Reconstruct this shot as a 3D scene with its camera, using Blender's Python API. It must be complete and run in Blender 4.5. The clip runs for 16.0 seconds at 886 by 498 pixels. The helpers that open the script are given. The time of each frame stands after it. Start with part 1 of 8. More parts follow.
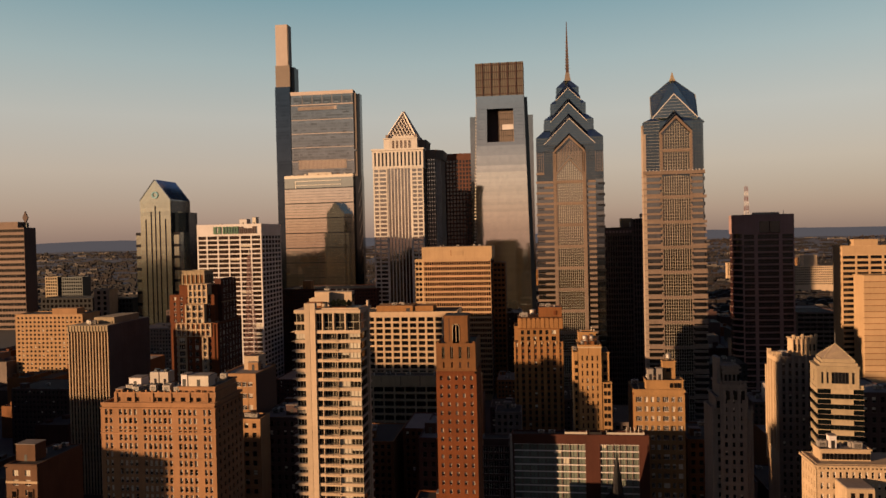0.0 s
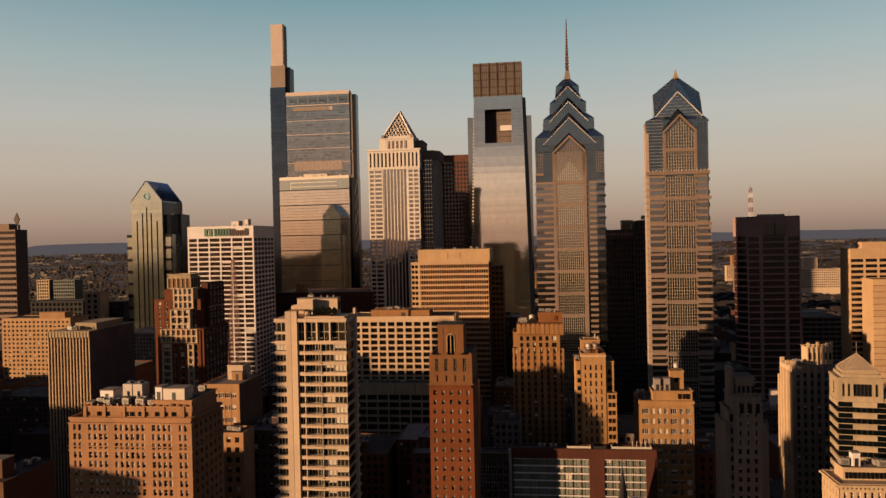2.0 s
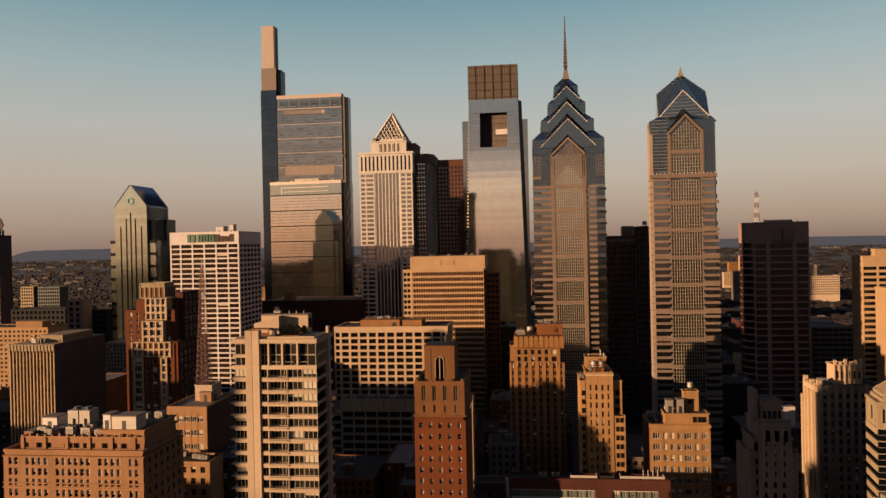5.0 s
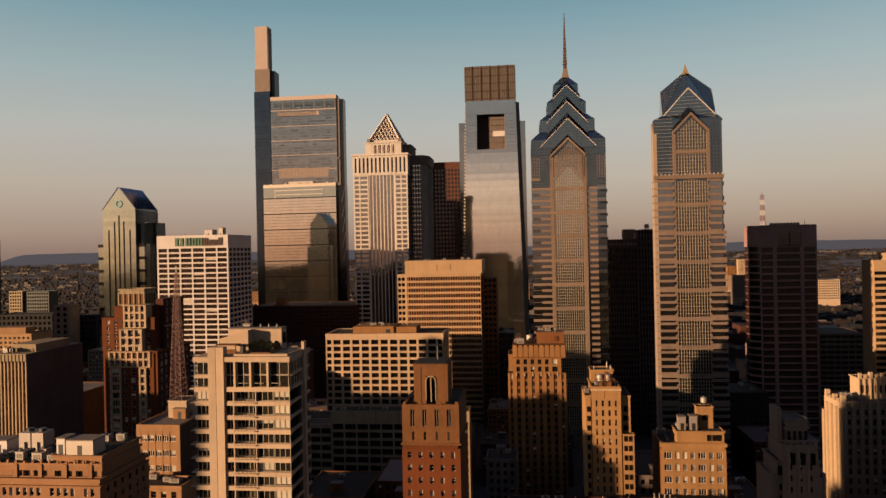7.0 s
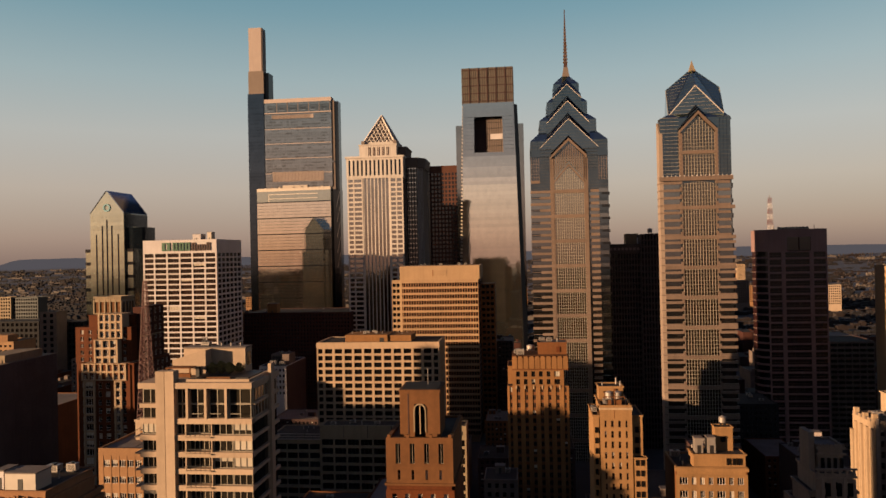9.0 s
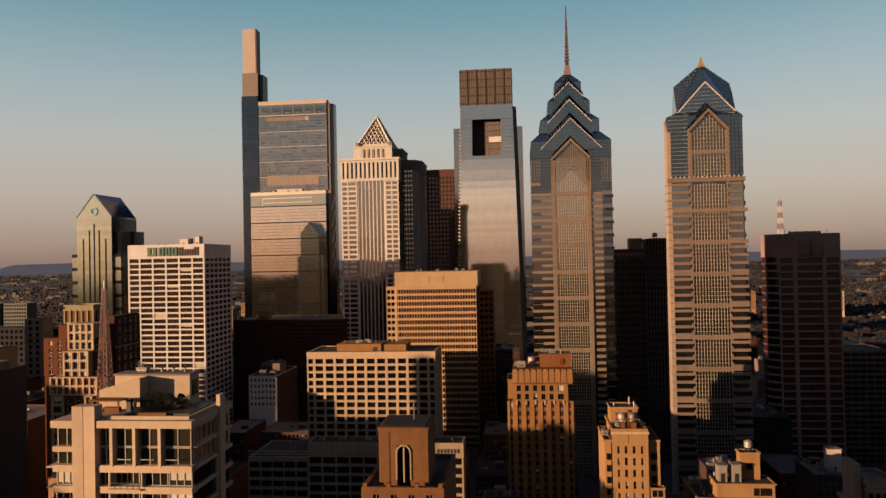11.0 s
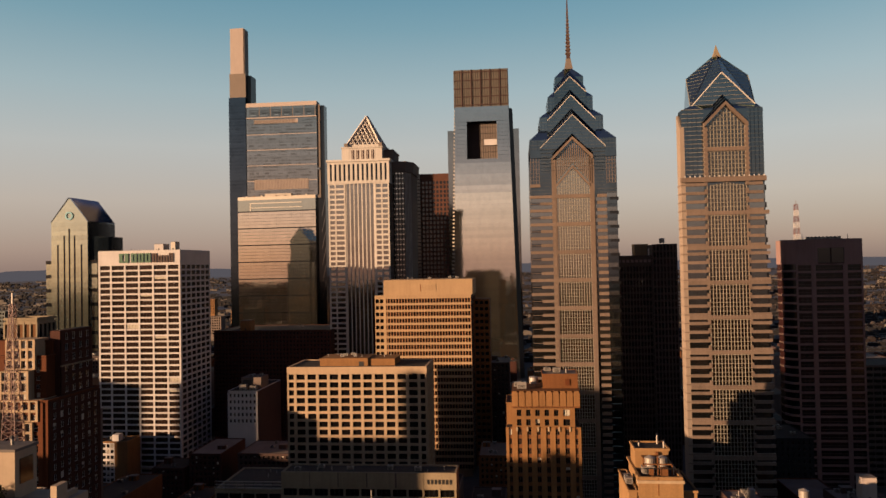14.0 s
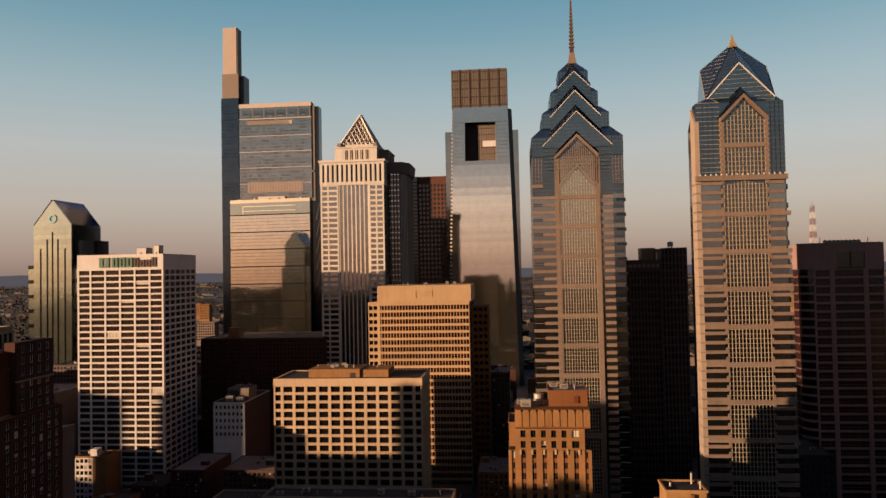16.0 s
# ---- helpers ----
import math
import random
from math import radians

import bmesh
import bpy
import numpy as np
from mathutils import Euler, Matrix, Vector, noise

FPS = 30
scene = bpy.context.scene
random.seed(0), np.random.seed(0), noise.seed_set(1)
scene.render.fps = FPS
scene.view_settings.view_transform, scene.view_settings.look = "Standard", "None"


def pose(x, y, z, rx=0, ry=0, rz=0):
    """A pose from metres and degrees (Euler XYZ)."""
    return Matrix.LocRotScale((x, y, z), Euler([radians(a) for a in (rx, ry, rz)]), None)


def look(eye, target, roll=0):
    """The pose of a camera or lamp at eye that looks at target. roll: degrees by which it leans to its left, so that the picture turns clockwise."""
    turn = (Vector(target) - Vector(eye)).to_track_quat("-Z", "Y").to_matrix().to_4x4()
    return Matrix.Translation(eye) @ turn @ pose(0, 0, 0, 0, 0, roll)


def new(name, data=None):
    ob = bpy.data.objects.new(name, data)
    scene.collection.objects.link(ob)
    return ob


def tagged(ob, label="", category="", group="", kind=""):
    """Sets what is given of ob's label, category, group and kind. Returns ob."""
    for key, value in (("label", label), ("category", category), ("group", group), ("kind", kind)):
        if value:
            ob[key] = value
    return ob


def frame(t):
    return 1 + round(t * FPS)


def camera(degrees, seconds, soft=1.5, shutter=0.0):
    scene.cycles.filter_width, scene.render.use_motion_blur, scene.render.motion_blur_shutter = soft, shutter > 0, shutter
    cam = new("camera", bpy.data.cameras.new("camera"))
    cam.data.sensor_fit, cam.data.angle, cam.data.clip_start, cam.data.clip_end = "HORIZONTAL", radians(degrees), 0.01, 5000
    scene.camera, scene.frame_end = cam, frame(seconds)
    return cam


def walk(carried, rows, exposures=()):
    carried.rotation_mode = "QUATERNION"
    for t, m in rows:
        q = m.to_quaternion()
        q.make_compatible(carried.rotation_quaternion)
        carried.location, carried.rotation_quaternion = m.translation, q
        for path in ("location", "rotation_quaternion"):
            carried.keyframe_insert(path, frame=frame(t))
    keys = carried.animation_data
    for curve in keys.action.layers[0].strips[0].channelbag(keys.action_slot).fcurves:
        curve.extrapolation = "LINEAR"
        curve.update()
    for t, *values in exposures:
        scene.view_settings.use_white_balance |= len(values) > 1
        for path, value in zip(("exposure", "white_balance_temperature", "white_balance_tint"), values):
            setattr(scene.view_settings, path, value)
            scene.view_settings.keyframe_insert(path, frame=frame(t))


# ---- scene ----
cam = camera(62.6, 16.0)
METRES, EYE, TILT, LEAN, TURN = 140.0, 125.0, 0.0, 0.0, 7.4
ROWS = [
    (0.0, 0.0, 0.0, 0.0, -0.02, -0.94, 1.27),
    (0.5, 0.0014, 0.0234, 0.0, -0.01, -0.84, 1.27),
    (1.0, 0.0031, 0.0474, -0.0002, -0.05, -0.8, 1.26),
    (1.5, 0.0046, 0.072, -0.0004, -0.13, -0.79, 1.25),
    (2.0, 0.0063, 0.0971, -0.0007, -0.19, -0.75, 1.24),
    (2.5, 0.008, 0.1223, -0.0006, -0.25, -0.68, 1.22),
    (3.0, 0.0098, 0.1478, -0.0006, -0.31, -0.62, 1.2),
    (3.5, 0.0114, 0.1736, -0.0001, -0.36, -0.55, 1.19),
    (4.0, 0.0132, 0.1998, 0.0, -0.43, -0.46, 1.19),
    (6.5, 0.0216, 0.3394, 0.0002, -0.75, -0.04, 1.19),
    (7.0, 0.0236, 0.3686, 0.0005, -0.81, 0.02, 1.19),
    (7.5, 0.0256, 0.3985, 0.0007, -0.87, 0.12, 1.19),
    (8.0, 0.0276, 0.4287, 0.001, -0.9, 0.23, 1.21),
    (8.5, 0.0295, 0.4597, 0.0012, -0.95, 0.32, 1.2),
    (9.0, 0.0315, 0.4911, 0.0013, -1.01, 0.4, 1.2),
    (11.5, 0.0432, 0.6593, 0.0017, -1.22, 0.88, 1.17),
    (12.0, 0.0455, 0.6941, 0.0019, -1.31, 0.93, 1.18),
    (12.5, 0.0478, 0.7296, 0.0022, -1.4, 1.02, 1.19),
    (13.0, 0.05, 0.7659, 0.0024, -1.46, 1.11, 1.18),
    (13.5, 0.053, 0.8034, 0.0026, -1.51, 1.22, 1.16),
    (14.0, 0.0557, 0.8417, 0.0024, -1.56, 1.34, 1.13),
    (14.5, 0.0576, 0.8797, 0.0026, -1.62, 1.44, 1.12),
    (15.0, 0.0597, 0.9177, 0.0033, -1.65, 1.52, 1.13),
    (15.5, 0.0622, 0.9573, 0.0033, -1.68, 1.6, 1.12),
    (16.0, 0.0644, 0.9979, 0.0038, -1.72, 1.7, 1.12),
]
EXPOSURES = [(0.0, 1.73, 6500, 10), (4.0, 1.69, 6450, 10), (8.0, 1.68, 6300, 10), (12.0, 1.73, 6150, 10), (16.0, 1.77, 6050, 10)]
walk(cam, [(t, pose(0, 0, EYE, TILT, LEAN, TURN) @ pose(METRES * x, METRES * y, METRES * z, 90 + pitch, roll, yaw)) for t, x, y, z, yaw, pitch, roll in ROWS], EXPOSURES)

# ---- light ----
SUN_AZ, SUN_EL = 57.0, 7.0          # degrees west of the grid's south, and above the horizon
to_sun = Vector((-math.sin(radians(SUN_AZ)) * math.cos(radians(SUN_EL)), -math.cos(radians(SUN_AZ)) * math.cos(radians(SUN_EL)), math.sin(radians(SUN_EL))))
world = bpy.data.worlds.new("sky")
scene.world = world
world.use_nodes = True
wn = world.node_tree
sky = wn.nodes.new("ShaderNodeTexSky")
sky.sky_type, sky.sun_disc = "NISHITA", False
sky.sun_elevation, sky.sun_rotation = radians(SUN_EL), math.atan2(to_sun.x, to_sun.y)
sky.altitude, sky.air_density, sky.dust_density, sky.ozone_density = 100, 1.0, 1.5, 1.0
# the evening haze: rose at the horizon, cream above it, blue overhead, alike all round
coord = wn.nodes.new("ShaderNodeTexCoord")
split = wn.nodes.new("ShaderNodeSeparateXYZ")
wn.links.new(coord.outputs["Generated"], split.inputs[0])
haze = wn.nodes.new("ShaderNodeValToRGB")
wn.links.new(split.outputs["Z"], haze.inputs[0])
stops = ((0.0, (0.27, 0.18, 0.15)), (0.03, (0.37, 0.255, 0.21)), (0.09, (0.485, 0.385, 0.315)), (0.16, (0.475, 0.45, 0.40)),
         (0.23, (0.35, 0.42, 0.41)), (0.31, (0.19, 0.32, 0.355)), (0.37, (0.11, 0.255, 0.32)), (0.47, (0.066, 0.084, 0.158)), (1.0, (0.041, 0.036, 0.108)))
ramp = haze.color_ramp
for k, (at, colour) in enumerate(stops):
    e = ramp.elements[k] if k < 2 else ramp.elements.new(at)
    e.position, e.color = at, (*colour, 1)
air = wn.nodes.new("ShaderNodeBackground")
air.inputs[1].default_value = 0.277
# the haze is brighter and warmer towards the low sun
ahead = wn.nodes.new("ShaderNodeVectorMath")
ahead.operation = "DOT_PRODUCT"
ahead.inputs[1].default_value = (to_sun.x, to_sun.y, 0)
wn.links.new(coord.outputs["Generated"], ahead.inputs[0])
near = wn.nodes.new("ShaderNodeMapRange")
near.inputs[1].default_value, near.inputs[2].default_value = 0.1, 1.0
wn.links.new(ahead.outputs["Value"], near.inputs[0])
warm = wn.nodes.new("ShaderNodeMix")
warm.data_type, warm.blend_type = "RGBA", "MULTIPLY"
warm.inputs[7].default_value = (1.85, 1.52, 1.5, 1)
low = wn.nodes.new("ShaderNodeMapRange")
low.inputs[1].default_value, low.inputs[2].default_value, low.inputs[3].default_value, low.inputs[4].default_value = 0.10, 0.27, 1.0, 0.0
wn.links.new(split.outputs["Z"], low.inputs[0])
both_ways = wn.nodes.new("ShaderNodeMath")
both_ways.operation = "MULTIPLY"
wn.links.new(near.outputs[0], both_ways.inputs[0])
wn.links.new(low.outputs[0], both_ways.inputs[1])
wn.links.new(both_ways.outputs[0], warm.inputs[0])
wn.links.new(haze.outputs[0], warm.inputs[6])
wn.links.new(warm.outputs[2], air.inputs[0])
wn.links.new(sky.outputs[0], wn.nodes["Background"].inputs[0])
wn.nodes["Background"].inputs[1].default_value = 0.009
both = wn.nodes.new("ShaderNodeAddShader")
wn.links.new(air.outputs[0], both.inputs[0])
wn.links.new(wn.nodes["Background"].outputs[0], both.inputs[1])
wn.links.new(both.outputs[0], wn.nodes["World Output"].inputs[0])
lamp = bpy.data.lights.new("sun", "SUN")
lamp.energy, lamp.angle, lamp.color = 5.0, radians(0.6), (1.0, 0.65, 0.343)
new("sun", lamp).matrix_world = look(to_sun * 100, (0, 0, 0))

# ---- materials ----


def shader(name):
    m = bpy.data.materials.new(name)
    m.use_nodes = True
    nt = m.node_tree
    return m, nt, nt.nodes["Principled BSDF"]


def node(nt, kind, **values):
    n = nt.nodes.new(kind)
    for k, v in values.items():
        n.inputs[k.replace("_", " ")].default_value = v
    return n


def place(nt, stretch=(1, 1, 1)):
    geo = nt.nodes.new("ShaderNodeNewGeometry")
    mp = nt.nodes.new("ShaderNodeMapping")
    mp.inputs["Scale"].default_value = stretch
    nt.links.new(geo.outputs["Position"], mp.inputs["Vector"])
    return mp.outputs["Vector"]


def masonry(name, colour, rough=0.85, vary=0.25, grain=1.2, streak=0.3, bump=0.25):
    """Stone, brick, concrete or render: blotches, fine grain, rain streaks and a slight change from piece to piece."""
    m, nt, b = shader(name)
    big = node(nt, "ShaderNodeTexNoise", Scale=0.12, Detail=5.0)
    fine = node(nt, "ShaderNodeTexNoise", Scale=grain, Detail=6.0, Roughness=0.7)
    rain = node(nt, "ShaderNodeTexNoise", Scale=0.8, Detail=3.0)
    nt.links.new(place(nt), big.inputs["Vector"])
    nt.links.new(place(nt), fine.inputs["Vector"])
    nt.links.new(place(nt, (1, 1, 0.06)), rain.inputs["Vector"])
    mix1 = nt.nodes.new("ShaderNodeMix")
    mix1.data_type = "RGBA"
    mix1.inputs[6].default_value = (*[c * (1 - vary) for c in colour], 1)
    mix1.inputs[7].default_value = (*[min(1, c * (1 + vary)) for c in colour], 1)
    add = nt.nodes.new("ShaderNodeMath")
    add.operation = "ADD"
    half = nt.nodes.new("ShaderNodeMath")
    half.operation = "MULTIPLY"
    half.inputs[1].default_value = 0.5
    nt.links.new(big.outputs[0], add.inputs[0])
    nt.links.new(fine.outputs[0], add.inputs[1])
    nt.links.new(add.outputs[0], half.inputs[0])
    ramp = nt.nodes.new("ShaderNodeMapRange")
    ramp.inputs[1].default_value, ramp.inputs[2].default_value = 0.32, 0.68
    nt.links.new(half.outputs[0], ramp.inputs[0])
    nt.links.new(ramp.outputs[0], mix1.inputs[0])
    dirt = nt.nodes.new("ShaderNodeMapRange")
    dirt.inputs[1].default_value, dirt.inputs[2].default_value = 0.45, 0.75
    dirt.inputs[3].default_value, dirt.inputs[4].default_value = 0.0, streak
    nt.links.new(rain.outputs[0], dirt.inputs[0])
    mix2 = nt.nodes.new("ShaderNodeMix")
    mix2.data_type = "RGBA"
    mix2.inputs[7].default_value = (*[c * 0.45 for c in colour], 1)
    nt.links.new(dirt.outputs[0], mix2.inputs[0])
    nt.links.new(mix1.outputs[2], mix2.inputs[6])
    info = nt.nodes.new("ShaderNodeObjectInfo")
    tone = nt.nodes.new("ShaderNodeMapRange")
    tone.inputs[3].default_value, tone.inputs[4].default_value = 0.9, 1.08
    nt.links.new(info.outputs["Random"], tone.inputs[0])
    hsv = nt.nodes.new("ShaderNodeHueSaturation")
    nt.links.new(tone.outputs[0], hsv.inputs["Value"])
    nt.links.new(mix2.outputs[2], hsv.inputs["Color"])
    nt.links.new(hsv.outputs[0], b.inputs["Base Color"])
    b.inputs["Roughness"].default_value = rough
    b.inputs["Specular IOR Level"].default_value = 0.12
    bp = nt.nodes.new("ShaderNodeBump")
    bp.inputs["Strength"].default_value, bp.inputs["Distance"].default_value = bump, 0.08
    nt.links.new(fine.outputs[0], bp.inputs["Height"])
    nt.links.new(bp.outputs[0], b.inputs["Normal"])
    return m


def glazing(name, colour, rough=0.06, metal=0.0, vary=0.5, wave=0.06, gloss=0.6):
    """Window glass seen from outside: dark rooms behind a smooth, slightly uneven sheet."""
    m, nt, b = shader(name)
    info = nt.nodes.new("ShaderNodeObjectInfo")
    geo = nt.nodes.new("ShaderNodeNewGeometry")
    mixr = nt.nodes.new("ShaderNodeMath")
    mixr.operation = "ADD"
    frac = nt.nodes.new("ShaderNodeMath")
    frac.operation = "FRACT"
    nt.links.new(info.outputs["Random"], mixr.inputs[0])
    nt.links.new(geo.outputs["Random Per Island"], mixr.inputs[1])
    nt.links.new(mixr.outputs[0], frac.inputs[0])
    cloud = node(nt, "ShaderNodeTexNoise", Scale=0.16, Detail=4.0, Roughness=0.65)
    nt.links.new(place(nt, (1, 1, 0.55)), cloud.inputs["Vector"])
    spread = nt.nodes.new("ShaderNodeMapRange")
    spread.inputs[1].default_value, spread.inputs[2].default_value = 0.3, 0.7
    nt.links.new(cloud.outputs[0], spread.inputs[0])
    blend = nt.nodes.new("ShaderNodeMix")
    blend.inputs[0].default_value = 0.5
    nt.links.new(frac.outputs[0], blend.inputs[2])
    nt.links.new(spread.outputs[0], blend.inputs[3])
    mix = nt.nodes.new("ShaderNodeMix")
    mix.data_type = "RGBA"
    mix.inputs[6].default_value = (*[c * (1 - vary) for c in colour], 1)
    mix.inputs[7].default_value = (*[min(1, c * (1 + vary)) for c in colour], 1)
    nt.links.new(blend.outputs[0], mix.inputs[0])
    nt.links.new(mix.outputs[2], b.inputs["Base Color"])
    b.inputs["Roughness"].default_value, b.inputs["Metallic"].default_value = rough, metal
    b.inputs["Specular IOR Level"].default_value = gloss
    nz = node(nt, "ShaderNodeTexNoise", Scale=0.35, Detail=2.0)
    nt.links.new(place(nt), nz.inputs["Vector"])
    bp = nt.nodes.new("ShaderNodeBump")
    bp.inputs["Strength"].default_value, bp.inputs["Distance"].default_value = wave, 0.3
    nt.links.new(nz.outputs[0], bp.inputs["Height"])
    nt.links.new(bp.outputs[0], b.inputs["Normal"])
    return m


def metal_paint(name, colour, rough=0.4, metal=0.6):
    m, nt, b = shader(name)
    nz = node(nt, "ShaderNodeTexNoise", Scale=0.6, Detail=5.0)
    nt.links.new(place(nt), nz.inputs["Vector"])
    mix = nt.nodes.new("ShaderNodeMix")
    mix.data_type = "RGBA"
    mix.inputs[6].default_value = (*[c * 0.8 for c in colour], 1)
    mix.inputs[7].default_value = (*[min(1, c * 1.2) for c in colour], 1)
    nt.links.new(nz.outputs[0], mix.inputs[0])
    nt.links.new(mix.outputs[2], b.inputs["Base Color"])
    b.inputs["Roughness"].default_value, b.inputs["Metallic"].default_value = rough, metal
    return m


WHITE = masonry("pale_concrete", (0.3, 0.2607, 0.2591), vary=0.12, streak=0.15)
CREAM = masonry("cream_concrete", (0.238, 0.1701, 0.1234), vary=0.14, streak=0.2)
PUTTY = masonry("putty_concrete", (0.226, 0.153, 0.103), vary=0.14, streak=0.2)
# for an east wall away from the sun, its shade mixed into the grey
SHADEWALL = masonry("ash_grey_wall", (0.058, 0.041, 0.040), vary=0.25)
TANSTONE = masonry("tan_precast", (0.205, 0.1293, 0.07607), vary=0.12, streak=0.15)
BUFF = masonry("buff_brick", (0.168, 0.088, 0.044), vary=0.22, grain=3.0)
REDBRICK = masonry("red_brick", (0.060, 0.0162, 0.0048), vary=0.3, grain=3.0)
HOTELBRICK = masonry("tawny_brick", (0.160, 0.0785, 0.040), vary=0.24, grain=3.0)
BROWNBRICK = masonry("brown_brick", (0.095, 0.03581, 0.01285), vary=0.28, grain=3.0)
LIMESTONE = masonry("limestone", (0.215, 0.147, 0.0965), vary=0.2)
SANDSTONE = masonry("ochre_stone", (0.128, 0.060, 0.0235), vary=0.22)
HEADSTONE = masonry("weathered_sandstone", (0.078, 0.033, 0.0130), vary=0.28)
APRICOT = masonry("apricot_brick", (0.19, 0.1075, 0.05654), vary=0.15, grain=2.0)
OCHRE = masonry("ochre_brick", (0.155, 0.082, 0.036), vary=0.22, grain=2.5)
OATSTONE = masonry("oat_stone", (0.155, 0.1134, 0.07607), vary=0.18)
UMBER = masonry("umber_precast", (0.055, 0.03581, 0.03187), vary=0.15)
UMBERBRICK = masonry("umber_brick", (0.058, 0.027, 0.0145), vary=0.28, grain=3.0)
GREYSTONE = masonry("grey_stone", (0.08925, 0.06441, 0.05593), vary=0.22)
ASHSTONE = masonry("ash_grey_stone", (0.108, 0.08357, 0.07299), vary=0.2)
OXBLOOD = masonry("oxblood_brick", (0.036, 0.013, 0.0098), vary=0.25, grain=2.0)
MAROON = masonry("maroon_brick", (0.034, 0.0105, 0.0070), vary=0.3, grain=2.5)
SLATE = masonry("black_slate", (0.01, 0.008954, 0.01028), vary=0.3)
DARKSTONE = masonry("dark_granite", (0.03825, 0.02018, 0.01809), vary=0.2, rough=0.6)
BROWNBAND = masonry("brown_precast", (0.1452, 0.0864, 0.0839), vary=0.15)
PUCE = masonry("puce_precast", (0.108, 0.071, 0.058), vary=0.15)
REDGRANITE = masonry("red_granite", (0.055, 0.021, 0.014), vary=0.2, rough=0.6)
LIBERTYSTONE = masonry("rose_granite", (0.097, 0.067, 0.0545), vary=0.15, rough=0.55)
PALEGRANITE = masonry("pale_granite", (0.285, 0.245, 0.228), vary=0.1, rough=0.6)
BRONZE = masonry("bronze_screen", (0.105, 0.07859, 0.06785), vary=0.12, rough=0.5, streak=0.1)
ROSEWALL = masonry("rose_panel", (0.235, 0.184, 0.1696), vary=0.06, streak=0.1)
# far walls darkened in colour so that the sun lifts them no brighter than roofs
FARWALL = masonry("distant_brick", (0.0095, 0.0082, 0.0095), vary=0.5, streak=0.0)
FARPALE = masonry("distant_render", (0.075, 0.06, 0.053), vary=0.4, streak=0.0)
ROOF = masonry("gravel_roof", (0.021, 0.01592, 0.01439), vary=0.4, grain=0.8, streak=0.0)
PALEROOF = masonry("membrane_roof", (0.1, 0.07859, 0.07196), vary=0.25, grain=0.5, streak=0.0)
ASPHALT = masonry("asphalt", (0.0425, 0.03725, 0.03701), vary=0.2, streak=0.0)
EQUIP = metal_paint("galvanised_steel", (0.17, 0.1404, 0.128), rough=0.5, metal=0.4)
DARKMETAL = metal_paint("dark_metal", (0.014, 0.011, 0.011), rough=0.5, metal=0.4)
PALEMETAL = metal_paint("pale_metal", (0.2295, 0.1872, 0.16), rough=0.6, metal=0.15)
REDPAINT = metal_paint("red_paint", (0.085, 0.01716, 0.0096), rough=0.5, metal=0.1)
MASTRED = metal_paint("faded_red_paint", (0.062, 0.009, 0.005), rough=0.6, metal=0.0)
WHITEPAINT = metal_paint("white_paint", (0.34, 0.2886, 0.272), rough=0.5, metal=0.1)
GREENPAINT = metal_paint("green_letters", (0.003, 0.035, 0.012), rough=0.7, metal=0.0)
BLUEPAINT = metal_paint("blue_enamel", (0.07, 0.15, 0.18), rough=0.3, metal=0.2)
BLIND = masonry("window_blind", (0.26, 0.2189, 0.1799), vary=0.1, streak=0.0)
SASHBAR = metal_paint("grey_sash", (0.165, 0.135, 0.105), rough=0.5, metal=0.2)
GLASS = glazing("dark_window_glass", (0.0045, 0.0036, 0.0036), gloss=0.5)
TOBACCOGLASS = glazing("tobacco_glass", (0.013, 0.0072, 0.0052), rough=0.12, vary=0.6, gloss=0.3)
FLATGLASS = glazing("apartment_glass", (0.013, 0.0105, 0.008), rough=0.1, vary=0.7, gloss=0.5)
BLUEGLASS = glazing("blue_glass", (0.112, 0.128, 0.140), rough=0.07, metal=0.99, vary=0.25)
# obelisk glasses: the dimmer sky reflected higher up is put into their tint
DIMSKY3GLASS = glazing("smoke_grey_glass", (0.43, 0.41, 0.385), rough=0.08, metal=0.99, vary=0.16, wave=0.06)
DIMSKY1GLASS = glazing("haze_grey_glass", (0.66, 0.61, 0.54), rough=0.06, metal=0.99, vary=0.15, wave=0.06)
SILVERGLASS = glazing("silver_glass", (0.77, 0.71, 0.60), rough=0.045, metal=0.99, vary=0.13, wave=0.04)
DIMSKY2GLASS = glazing("dust_grey_glass", (0.52, 0.49, 0.45), rough=0.08, metal=0.99, vary=0.18, wave=0.1)
DIMSKY4GLASS = glazing("pewter_glass", (0.33, 0.315, 0.305), rough=0.08, metal=0.99, vary=0.14, wave=0.1)
STEELGLASS = glazing("steel_glass", (0.54, 0.47, 0.41), rough=0.045, metal=0.99, vary=0.12, wave=0.1)
GREYGLASS = glazing("grey_glass", (0.255, 0.235, 0.215), rough=0.10, metal=0.99, vary=0.2)
DUSKGLASS = glazing("dusk_glass", (0.26, 0.25, 0.235), rough=0.12, metal=0.99, vary=0.2)
BAYGLASS = glazing("bay_glass", (0.36, 0.305, 0.24), rough=0.10, metal=0.99, vary=0.15)
NIGHTGLASS = glazing("night_blue_glass", (0.030, 0.036, 0.052), rough=0.1, metal=0.99, vary=0.3)
SHEERGLASS = glazing("curtained_glass", (0.075, 0.080, 0.068), rough=0.12, metal=0.0, vary=0.5, gloss=0.6)
TEAGLASS = glazing("tea_brown_glass", (0.135, 0.108, 0.090), rough=0.1, metal=0.99, vary=0.3)
DIMGLASS = glazing("dim_glass", (0.17, 0.152, 0.135), rough=0.1, metal=0.99, vary=0.2)
GREENGLASS = glazing("green_grey_glass", (0.41, 0.41, 0.355), rough=0.05, metal=0.99, vary=0.12)
